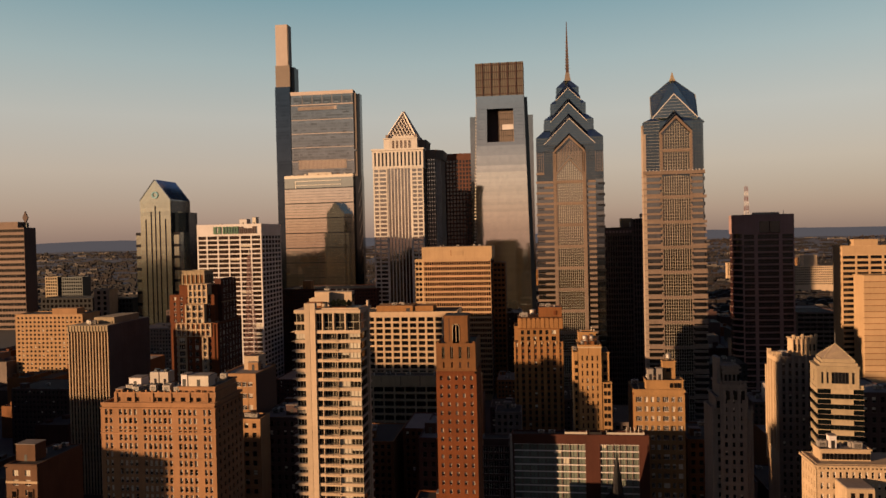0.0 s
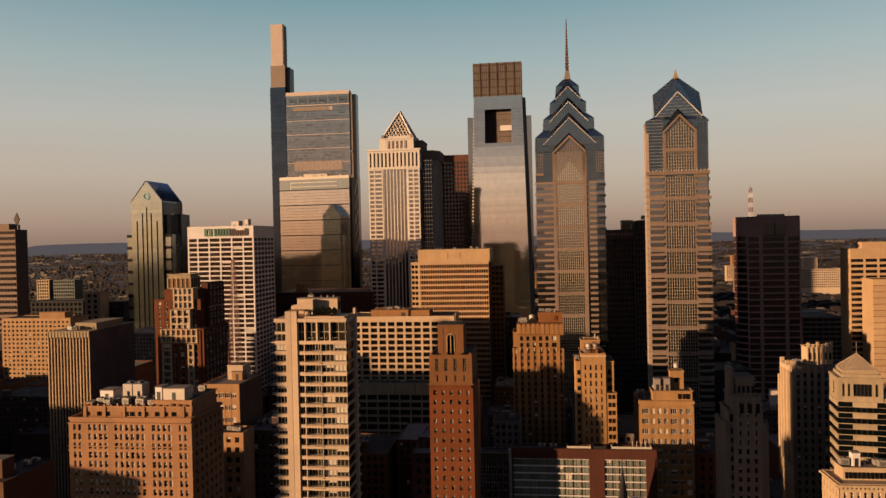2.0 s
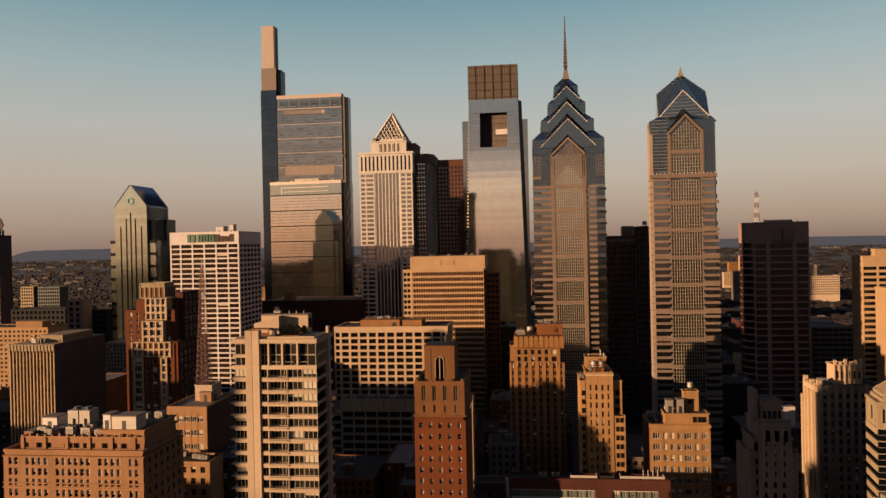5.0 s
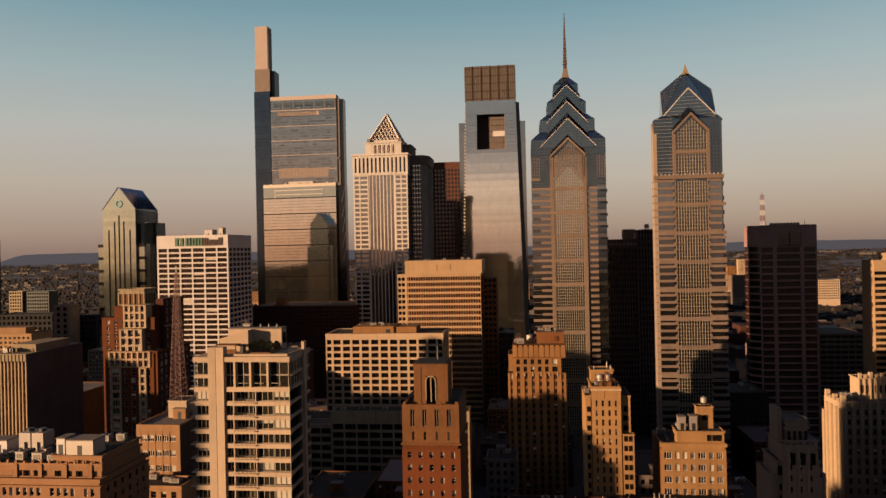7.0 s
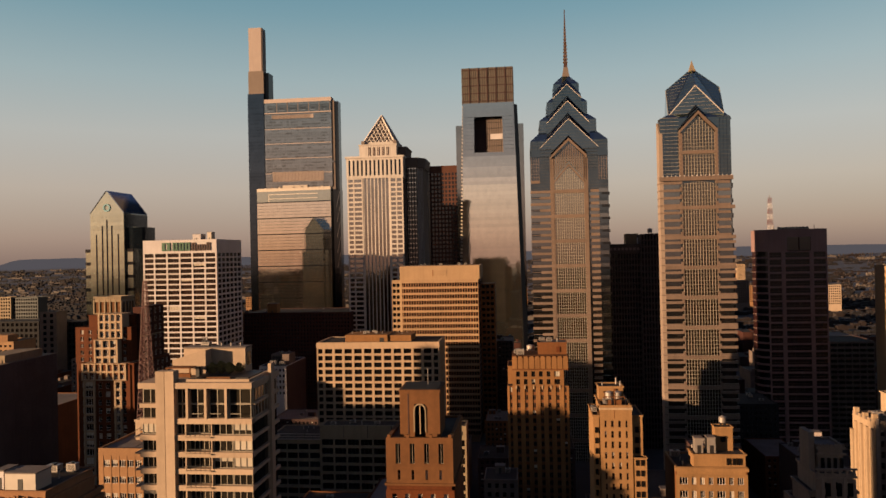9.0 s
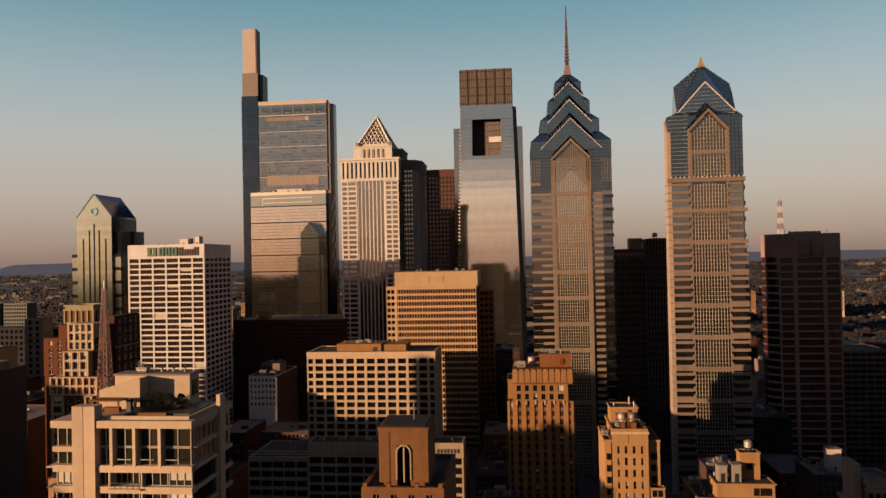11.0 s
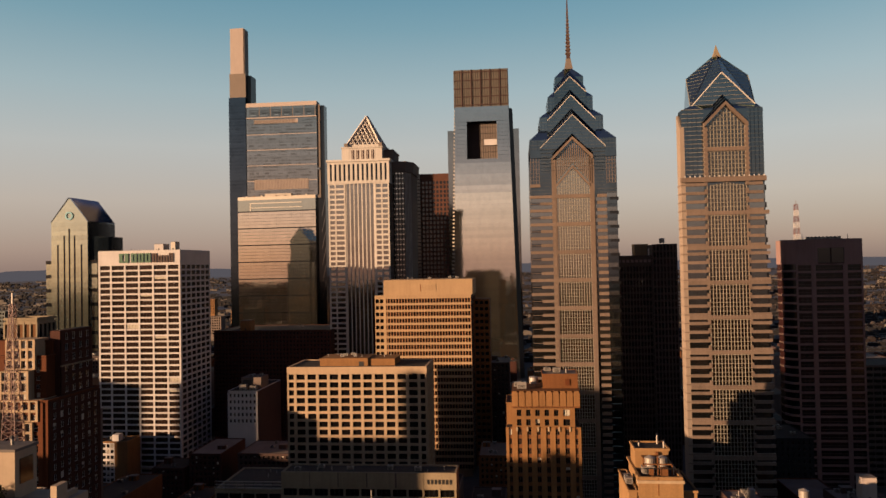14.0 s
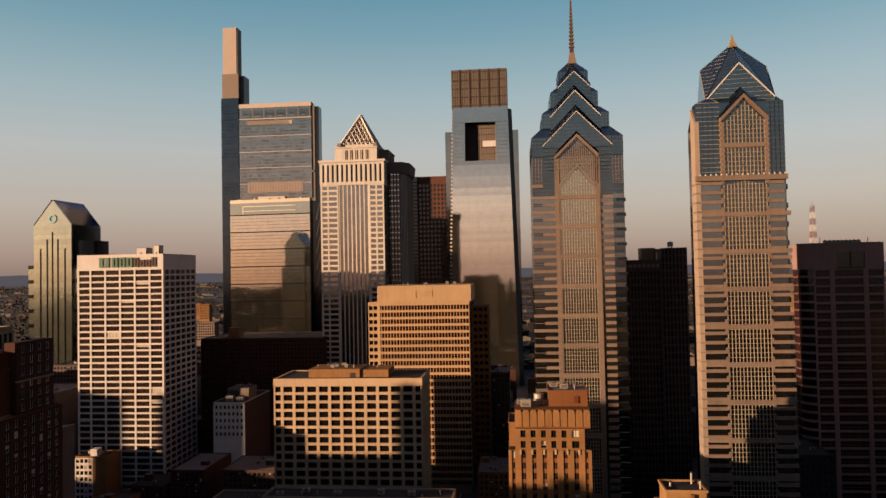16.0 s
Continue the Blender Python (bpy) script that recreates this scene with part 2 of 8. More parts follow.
ROOFGLASS = glazing("skylight_glass", (0.17, 0.22, 0.30), rough=0.08, metal=0.99, vary=0.2)
SAGEGLASS = glazing("sage_glass", (0.46, 0.48, 0.41), rough=0.12, metal=0.99, vary=0.14, wave=0.1)
BLACKGLASS = glazing("black_glass", (0.004, 0.004, 0.005), rough=0.08, gloss=0.5)
WARMGLASS = glazing("warm_grey_glass", (0.27, 0.225, 0.175), rough=0.10, metal=0.99, vary=0.15)
# near-black glass for slots and unlit sides, the shade being in its colour
SHADEGLASS = glazing("shaded_glass", (0.010, 0.011, 0.013), rough=0.35, metal=0.0, gloss=0.25)
SLATEGLASS = glazing("slate_glass", (0.055, 0.065, 0.08), rough=0.12, metal=0.99, vary=0.3)
LIBERTYPALE = masonry("pale_rose_granite", (0.16, 0.118, 0.097), vary=0.12)
FRONTGLASS = glazing("front_block_glass", (0.60, 0.52, 0.44), rough=0.035, metal=0.99, vary=0.12, wave=0.04)
SHAFTGLASS = glazing("shaft_glass", (0.30, 0.26, 0.225), rough=0.045, metal=0.99, vary=0.2, wave=0.1)
# for sloped glass: tinted paler to stand in for a brighter reflected sky
CAPGLASS = glazing("cap_glass", (0.30, 0.39, 0.30), rough=0.08, metal=0.99, vary=0.2)
MISTGLASS = glazing("mist_glass", (0.29, 0.268, 0.25), rough=0.09, metal=0.99, vary=0.14, wave=0.08)
CROWNSCREEN = masonry("crown_screen", (0.072, 0.058, 0.05), vary=0.12, rough=0.5, streak=0.1)
MAROONGLASS = glazing("maroon_glass", (0.014, 0.005, 0.005), rough=0.2, vary=0.5, gloss=0.3)
PALELINE = metal_paint("pale_mullion", (0.17, 0.142, 0.115), rough=0.5, metal=0.2)
TEALGLASS = glazing("teal_glass", (0.016, 0.021, 0.022), rough=0.08, metal=0.9, vary=0.3)

# ---- building kit ----
BOXES = {}


def mesh_of(name, verts, faces, mats, slots=None):
    me = bpy.data.meshes.new(name)
    me.from_pydata(verts, [], faces)
    for m in mats:
        me.materials.append(m)
    if slots:
        me.polygons.foreach_set("material_index", slots)
    me.update()
    return me


QUADS = ((0, 3, 2, 1), (4, 5, 6, 7), (0, 1, 5, 4), (1, 2, 6, 5), (2, 3, 7, 6), (3, 0, 4, 7))


class Solid:
    """Gathers boxes and prisms into one mesh."""

    def __init__(self):
        self.v, self.f, self.s = [], [], []

    def box(self, x0, x1, y0, y1, z0, z1, slot=0):
        n = len(self.v)
        self.v += [(x0, y0, z0), (x1, y0, z0), (x1, y1, z0), (x0, y1, z0), (x0, y0, z1), (x1, y0, z1), (x1, y1, z1), (x0, y1, z1)]
        self.f += [tuple(n + i for i in q) for q in QUADS]
        self.s += [slot] * 6
        return self

    def frustum(self, low, high, z0, z1, slot=0):
        """A prism between two outlines with as many corners."""
        n, k = len(self.v), len(low)
        self.v += [(x, y, z0) for x, y in low] + [(x, y, z1) for x, y in high]
        self.f += [tuple(n + i for i in reversed(range(k))), tuple(n + k + i for i in range(k))]
        self.f += [(n + i, n + (i + 1) % k, n + k + (i + 1) % k, n + k + i) for i in range(k)]
        self.s += [slot] * (k + 2)
        return self

    def gable(self, outline, y0, y1, slot=0):
        """An outline of (x, z), drawn along y; y0 is the front."""
        n, k = len(self.v), len(outline)
        self.v += [(x, y0, z) for x, z in outline] + [(x, y1, z) for x, z in outline]
        self.f += [tuple(n + i for i in range(k)), tuple(n + k + i for i in reversed(range(k)))]
        self.f += [(n + i, n + k + i, n + k + (i + 1) % k, n + (i + 1) % k) for i in range(k)]
        self.s += [slot] * (k + 2)
        return self

    def gable_x(self, outline, x0, x1, slot=0):
        """An outline of (y, z), drawn along x."""
        n, k = len(self.v), len(outline)
        self.v += [(x0, y, z) for y, z in outline] + [(x1, y, z) for y, z in outline]
        self.f += [tuple(n + i for i in reversed(range(k))), tuple(n + k + i for i in range(k))]
        self.f += [(n + i, n + (i + 1) % k, n + k + (i + 1) % k, n + k + i) for i in range(k)]
        self.s += [slot] * (k + 2)
        return self

    def tube(self, x, y, z0, z1, r0, r1=None, k=10, slot=0):
        r1 = r0 if r1 is None else r1
        ring = lambda r: [(x + r * math.cos(2 * math.pi * i / k), y + r * math.sin(2 * math.pi * i / k)) for i in range(k)]
        return self.frustum(ring(r0), ring(r1), z0, z1, slot)

    def bar(self, a, b, r, slot=0):
        """A square bar from a to b."""
        a, b = Vector(a), Vector(b)
        d = (b - a).normalized()
        u = d.cross(Vector((0, 0, 1)) if abs(d.z) < 0.9 else Vector((1, 0, 0))).normalized() * r
        w = d.cross(u).normalized() * r
        n = len(self.v)
        for p in (a, b):
            self.v += [tuple(p - u - w), tuple(p + u - w), tuple(p + u + w), tuple(p - u + w)]
        self.f += [tuple(n + i for i in q) for q in QUADS]
        self.s += [slot] * 6
        return self


def thing(name, label, category, x, y, z=0.0, group="", kind=""):
    ob = new(name)
    ob.location = (x, y, z)
    return tagged(ob, label, category, group, kind)


def world_of(ob):
    p = Vector((0, 0, 0))
    while ob:
        p = p + Vector(ob.location)
        ob = ob.parent
    return p


def part(name, solid, mats, parent, label="", kind=""):
    """One mesh under a thing; the solid is in world places."""
    o = world_of(parent)
    me = mesh_of(name, [(x - o.x, y - o.y, z - o.z) for x, y, z in solid.v], solid.f, mats if isinstance(mats, (list, tuple)) else [mats], solid.s)
    ob = new(name, me)
    ob.parent = parent
    return tagged(ob, label, "", "", kind)


def lone(name, solid, mats, label, category, group="", kind=""):
    """A thing that is one mesh."""
    xs, ys, zs = zip(*solid.v)
    o = Vector(((min(xs) + max(xs)) / 2, (min(ys) + max(ys)) / 2, min(zs)))
    me = mesh_of(name, [(x - o.x, y - o.y, z - o.z) for x, y, z in solid.v], solid.f, mats if isinstance(mats, (list, tuple)) else [mats], solid.s)
    ob = new(name, me)
    ob.location = o
    return tagged(ob, label, category, group, kind)


# thin members too many to pick apart: one mesh for each kind and building
FINE = {"tier_line", "tier_mullion", "gable_line", "glass_line", "core_band", "strip_fin", "pale_pane", "cap_line", "crown_rail", "crown_post", "fin", "floor_line", "return_sill", "transom", "shaft_line", "crown_fin", "baluster",
        "dark_pane", "shoulder_mullion", "shoulder_transom", "sill_line", "corner_glass", "west_band", "glass_mullion", "band_fin", "stud", "niche_bar", "attic_post"}
JOINED = {}


def block(name, parent, x0, x1, y0, y1, z0, z1, mat, label=""):
    """A box part; alike boxes share one mesh."""
    if name in FINE:
        JOINED.setdefault((name, parent.name, mat.name), (Solid(), mat, parent))[0].box(x0, x1, y0, y1, z0, z1)
        return None
    key = (name, round(x1 - x0, 3), round(y1 - y0, 3), round(z1 - z0, 3), mat.name)
    if key not in BOXES:
        dx, dy, dz = (x1 - x0) / 2, (y1 - y0) / 2, (z1 - z0) / 2
        s = Solid().box(-dx, dx, -dy, dy, -dz, dz)
        BOXES[key] = mesh_of(name, s.v, s.f, [mat])
    ob = new(name, BOXES[key])
    ob.parent = parent
    ob.location = Vector(((x0 + x1) / 2, (y0 + y1) / 2, (z0 + z1) / 2)) - world_of(parent)
    return tagged(ob, label)


def join_fine():
    for (name, _, _), (s, mat, parent) in JOINED.items():
        part(name, s, mat, parent, "", "stuff")


PANES = {}


def window_mesh(face, w, h, style, glass, frame_mat, blind):
    """A window in its opening, one sheet: a frame with bars, the glass sunk between them, perhaps a blind. Its middle is at the origin, its face outward."""
    key = (face, round(w, 3), round(h, 3), style, glass.name, frame_mat.name, blind)
    if key in PANES:
        return PANES[key]
    t = min(0.09, w * 0.07)
    n = int(style[4:]) if style.startswith("mull") else 1
    xs, zs, xbar, zbar = [-w / 2], [-h / 2], [], []
    if style == "plain":
        xs, zs, xbar, zbar = [-w / 2, w / 2], [-h / 2, h / 2], [False], [False]
    else:
        xs += [-w / 2 + t]
        xbar += [True]
        for i in range(1, n):
            x = -w / 2 + w * i / n
            xs += [x - t / 2, x + t / 2]
            xbar += [False, True]
        xs += [w / 2 - t, w / 2]
        xbar += [False, True]
        zs += [-h / 2 + t]
        zbar += [True]
        if style == "sash":
            zs += [-t / 2, t / 2]
            zbar += [False, True]
        zs += [h / 2 - t, h / 2]
        zbar += [False, True]
    s = Solid()
    grid = {}
    for i, x in enumerate(xs):
        for k, z in enumerate(zs):
            grid[i, k] = len(s.v)
            s.v.append((x, 0.0, z))
    for i in range(len(xs) - 1):
        for k in range(len(zs) - 1):
            q = (grid[i, k], grid[i + 1, k], grid[i + 1, k + 1], grid[i, k + 1])
            if xbar[i] or zbar[k]:
                s.f.append(q)
                s.s.append(1)
                continue
            deep = 0.0 if style == "plain" else 0.07
            m = len(s.v)
            x0, x1, z0, z1 = xs[i], xs[i + 1], zs[k], zs[k + 1]
            cut = max(z0, min(z1, h / 2 - h * blind)) if blind else z1
            if deep == 0:
                s.f.append(q)
                s.s.append(2 if blind >= 0.5 else 0)
                continue
            s.v += [(x0, deep, z0), (x1, deep, z0), (x1, deep, cut), (x0, deep, cut), (x1, deep, z1), (x0, deep, z1)]
            if cut > z0 + 0.01:
                s.f.append((m, m + 1, m + 2, m + 3))
                s.s.append(0)
            if cut < z1 - 0.01:
                s.f.append((m + 3, m + 2, m + 4, m + 5))
                s.s.append(2)
            s.f += [(q[0], q[1], m + 1, m), (q[2], q[3], m + 5, m + 4), (q[1], q[2], m + 4, m + 2, m + 1), (q[3], q[0], m, m + 3, m + 5)]
            s.s += [1] * 4
    turn = {"S": lambda x, y: (x, y), "E": lambda x, y: (-y, x), "W": lambda x, y: (y, -x), "N": lambda x, y: (-x, -y)}[face]
    v = [(*turn(x, y), z) for x, y, z in s.v]
    PANES[key] = mesh_of("window", v, s.f, [glass, frame_mat, BLIND], s.s)
    return PANES[key]


def on_face(face, plane, a0, a1, d0, d1):
    """x and y bounds of a box that covers a0..a1 along a face and d0..d1 inward from its plane."""
    if face == "S":
        return a0, a1, plane + d0, plane + d1
    if face == "N":
        return a0, a1, plane - d1, plane - d0
    if face == "E":
        return plane - d1, plane - d0, a0, a1
    return plane + d0, plane + d1, a0, a1


rng = random.Random(5)


def punched_wall(b, face, plane, a0, a1, z0, z1, edges, rows, band, deep, wall, skip=None):
    """One masonry sheet with an opening for each window, and the reveals of the openings."""
    pitch = (z1 - z0) / rows
    av, zv = [a0], [z0]
    for e0, e1 in edges:
        av += [e0, e1]
    av.append(a1)
    for r in range(rows):
        zv += [z0 + r * pitch + band / 2, z0 + (r + 1) * pitch - band / 2]
    zv.append(z1)
    at = {"S": lambda a, d, z: (a, plane + d, z), "N": lambda a, d, z: (-a, plane - d, z), "E": lambda a, d, z: (plane - d, a, z), "W": lambda a, d, z: (plane + d, a, z)}[face]
    s = Solid()
    n = len(zv)
    s.v = [at(a, 0.0, z) for a in av for z in zv]
    flip = face == "W"
    for i in range(len(av) - 1):
        for k in range(n - 1):
            q = [i * n + k, (i + 1) * n + k, (i + 1) * n + k + 1, i * n + k + 1]
            if not (i % 2 and k % 2) or (skip and skip(i // 2, k // 2)):
                faces = [q]
            else:
                m = len(s.v)
                s.v += [at(av[x], deep, zv[y]) for x, y in ((i, k), (i + 1, k), (i + 1, k + 1), (i, k + 1))]
                faces = [[q[j], q[(j + 1) % 4], m + (j + 1) % 4, m + j] for j in range(4)]
            for f in faces:
                s.f.append(tuple(f[::-1] if flip else f))
                s.s.append(0)
    part("wall", s, wall, b)



def facade(b, face, plane, a0, a1, z0, z1, columns, rows, pier=1.0, band=1.0, deep=0.5, wall=WHITE, glass=GLASS, bar=DARKMETAL,
           style="frame", blinds=0.0, single=True, proud="pier", band_mat=None, pier_name="pier", band_name="spandrel", skip=None, ends=None, punched=False, recess=0.06):
    """A wall of piers and spandrels with windows set back between them. columns: a count or a list of relative widths."""
    widths = [1.0] * columns if isinstance(columns, int) else list(columns)
    total = a1 - a0
    ends = pier if ends is None else ends
    free = total - 2 * ends - pier * (len(widths) - 1)
    unit = free / sum(widths)
    edges, a = [], a0 + ends
    for w in widths:
        edges.append((a, a + w * unit))
        a += w * unit + pier
    p0, b0 = (0.0, recess) if proud == "pier" else (recess, 0.0)
    spans = [(a0, edges[0][0])] + [(edges[i][1], edges[i + 1][0]) for i in range(len(edges) - 1)] + [(edges[-1][1], a1)]
    if punched:
        punched_wall(b, face, plane, a0, a1, z0, z1, edges, rows, band, deep, wall, skip)
    for s0, s1 in spans:
        if s1 - s0 > 0.02 and not punched:
            block(pier_name, b, *on_face(face, plane, s0, s1, p0, deep), z0, z1, wall)
    pitch = (z1 - z0) / rows
    for r in range(0 if punched else rows + 1):
        lo, hi = max(z0, z0 + r * pitch - band / 2), min(z1, z0 + r * pitch + band / 2)
        block(band_name, b, *on_face(face, plane, a0 + 0.02, a1 - 0.02, b0, deep - 0.02), lo, hi - 0.001, band_mat or wall)
    h = pitch - band
    joined = Solid()
    for r in range(rows):
        zc = z0 + (r + 0.5) * pitch
        for i, (e0, e1) in enumerate(edges):
            if skip and skip(i, r):
                continue
            u = rng.random()
            blind = 0.0 if u > blinds else (1.0, 0.5, 0.35, 0.65)[int(u / max(blinds, 1e-6) * 3.999)]
            x0, x1, y0, y1 = on_face(face, plane, e0, e1, deep * 0.6, deep * 0.6)
            me = window_mesh(face, round(e1 - e0, 2) + 0.02, round(h, 2) + 0.02, style, glass, bar, blind)
            mid = Vector(((x0 + x1) / 2, (y0 + y1) / 2, zc))
            if single:
                ob = new("window", me)
                ob.parent = b
                ob.location = mid - world_of(b)
            else:
                n = len(joined.v)
                joined.v += [tuple(v.co + mid) for v in me.vertices]
                for p in me.polygons:
                    joined.f.append(tuple(n + k for k in p.vertices))
                    joined.s.append(p.material_index)
    if not single and joined.v:
        part("glazing", joined, [glass, bar, BLIND], b, "", "stuff")


def core(b, x0, x1, y0, y1, z0, z1, mat, name="body", inset=0.45, roof=ROOF, parapet=0.8, rim=None):
    """The solid behind the facades, the roof deck and its parapet."""
    i = inset
    block(name, b, x0 + i, x1 - i, y0 + i, y1 - i, z0, z1 - 0.02, mat)
    s = Solid()
    rim = rim or mat
    block("roof", b, x0 + i, x1 - i, y0 + i, y1 - i, z1 - 0.02, z1 + 0.1, roof)
    if parapet:
        s.box(x0, x1, y0, y0 + i + 0.1, z1, z1 + parapet).box(x0, x1, y1 - i - 0.1, y1, z1, z1 + parapet)
        s.box(x0, x0 + i + 0.1, y0 + i + 0.1, y1 - i - 0.1, z1, z1 + parapet).box(x1 - i - 0.1, x1, y0 + i + 0.1, y1 - i - 0.1, z1, z1 + parapet)
        part("parapet", s, rim, b)


def plain_side(b, face, plane, a0, a1, z0, z1, mat, name="wall", deep=0.44):
    block(name, b, *on_face(face, plane, a0, a1, 0.02, deep), z0, z1, mat)


# ---- rooftop things ----
def air_handler(x, y, z, w=3.0, d=2.0, h=1.6):
    b = thing("air_handler", "galvanised air handling unit standing on a flat roof", "air handler", x, y, z, "rooftop machines")
    s = Solid().box(x - w / 2, x + w / 2, y - d / 2, y + d / 2, z + 0.2, z + h)
    s.box(x - w / 2 - 0.06, x + w / 2 + 0.06, y - d / 2 - 0.06, y + d / 2 + 0.06, z + h, z + h + 0.1)
    casing = part("casing", s, EQUIP, b)
    part("skid", Solid().box(x - w / 2 + 0.12, x + w / 2 - 0.12, y - d / 2 + 0.12, y + d / 2 - 0.12, z, z + 0.2), DARKMETAL, b)
    g = Solid()
    for i in range(5):
        g.box(x - w * 0.35, x + w * 0.35, y - d / 2 - 0.05, y - d / 2, z + 0.4 + i * 0.2, z + 0.5 + i * 0.2)
    part("louvre", g, DARKMETAL, casing)
    part("fan", Solid().tube(x, y, z + h + 0.1, z + h + 0.35, min(w, d) * 0.3), DARKMETAL, casing)
    return b


def water_tank(x, y, z, r=1.3, h=2.6):
    b = thing("water_tank", "round pale water tank on steel legs on a roof", "water tank", x, y, z, "roof tanks")
    for i in range(4):
        a = math.pi / 4 + i * math.pi / 2
        part("leg", Solid().bar((x + r * 0.7 * math.cos(a), y + r * 0.7 * math.sin(a), z), (x + r * 0.7 * math.cos(a), y + r * 0.7 * math.sin(a), z + 1.0), 0.1), DARKMETAL, b)
    drum = part("drum", Solid().tube(x, y, z + 1.0, z + 1.0 + h, r, r, 16), EQUIP, b)
    part("lid", Solid().tube(x, y, z + 1.0 + h, z + 1.4 + h, r * 1.05, 0.1, 16), EQUIP, drum)
    return b


def bulkhead(x0, x1, y0, y1, z0, z1, mat, label="plain masonry stair house on a flat roof"):
    b = thing("roof_house", label, "roof house", (x0 + x1) / 2, (y0 + y1) / 2, z0, "roof houses")
    body = part("body", Solid().box(x0, x1, y0, y1, z0, z1), mat, b)
    part("coping", Solid().box(x0 - 0.12, x1 + 0.12, y0 - 0.12, y1 + 0.12, z1, z1 + 0.22), PALEROOF, body)
    part("door", Solid().box((x0 + x1) / 2 - 0.45, (x0 + x1) / 2 + 0.45, y0 - 0.05, y0, z0, min(z1 - 0.2, z0 + 2.0)), DARKMETAL, body)
    return b


def vent_pipe(x, y, z, h=1.2, r=0.18):
    b = thing("vent_pipe", "grey metal vent pipe on a flat roof", "vent pipe", x, y, z, "roof vents")
    pipe = part("pipe", Solid().tube(x, y, z, z + h, r), EQUIP, b)
    part("cap", Solid().tube(x, y, z + h, z + h + 0.2, r * 1.7, r * 0.6), DARKMETAL, pipe)
    return b


def clutter(x0, x1, y0, y1, z, n, seed):
    """Machines scattered over a roof."""
    r = random.Random(seed)
    spots = []
    for _ in range(n * 6):
        x, y = r.uniform(x0, x1), r.uniform(y0, y1)
        if all(abs(x - p) > 2.6 or abs(y - q) > 2.2 for p, q in spots):
            spots.append((x, y))
            k = r.random()
            if k < 0.5:
                air_handler(x, y, z, r.uniform(1.6, 2.4), r.uniform(1.2, 1.8), r.uniform(1.0, 1.7))
            else:
                vent_pipe(x, y, z, r.uniform(0.8, 1.8))
        if len(spots) >= n:
            break


# ---- ground ----
lone("ground", Solid().box(-4900, 4900, -4900, 4900, -1.0, 0.0), ASPHALT, "dark asphalt and soil of the city's plain", "ground", "", "structure")


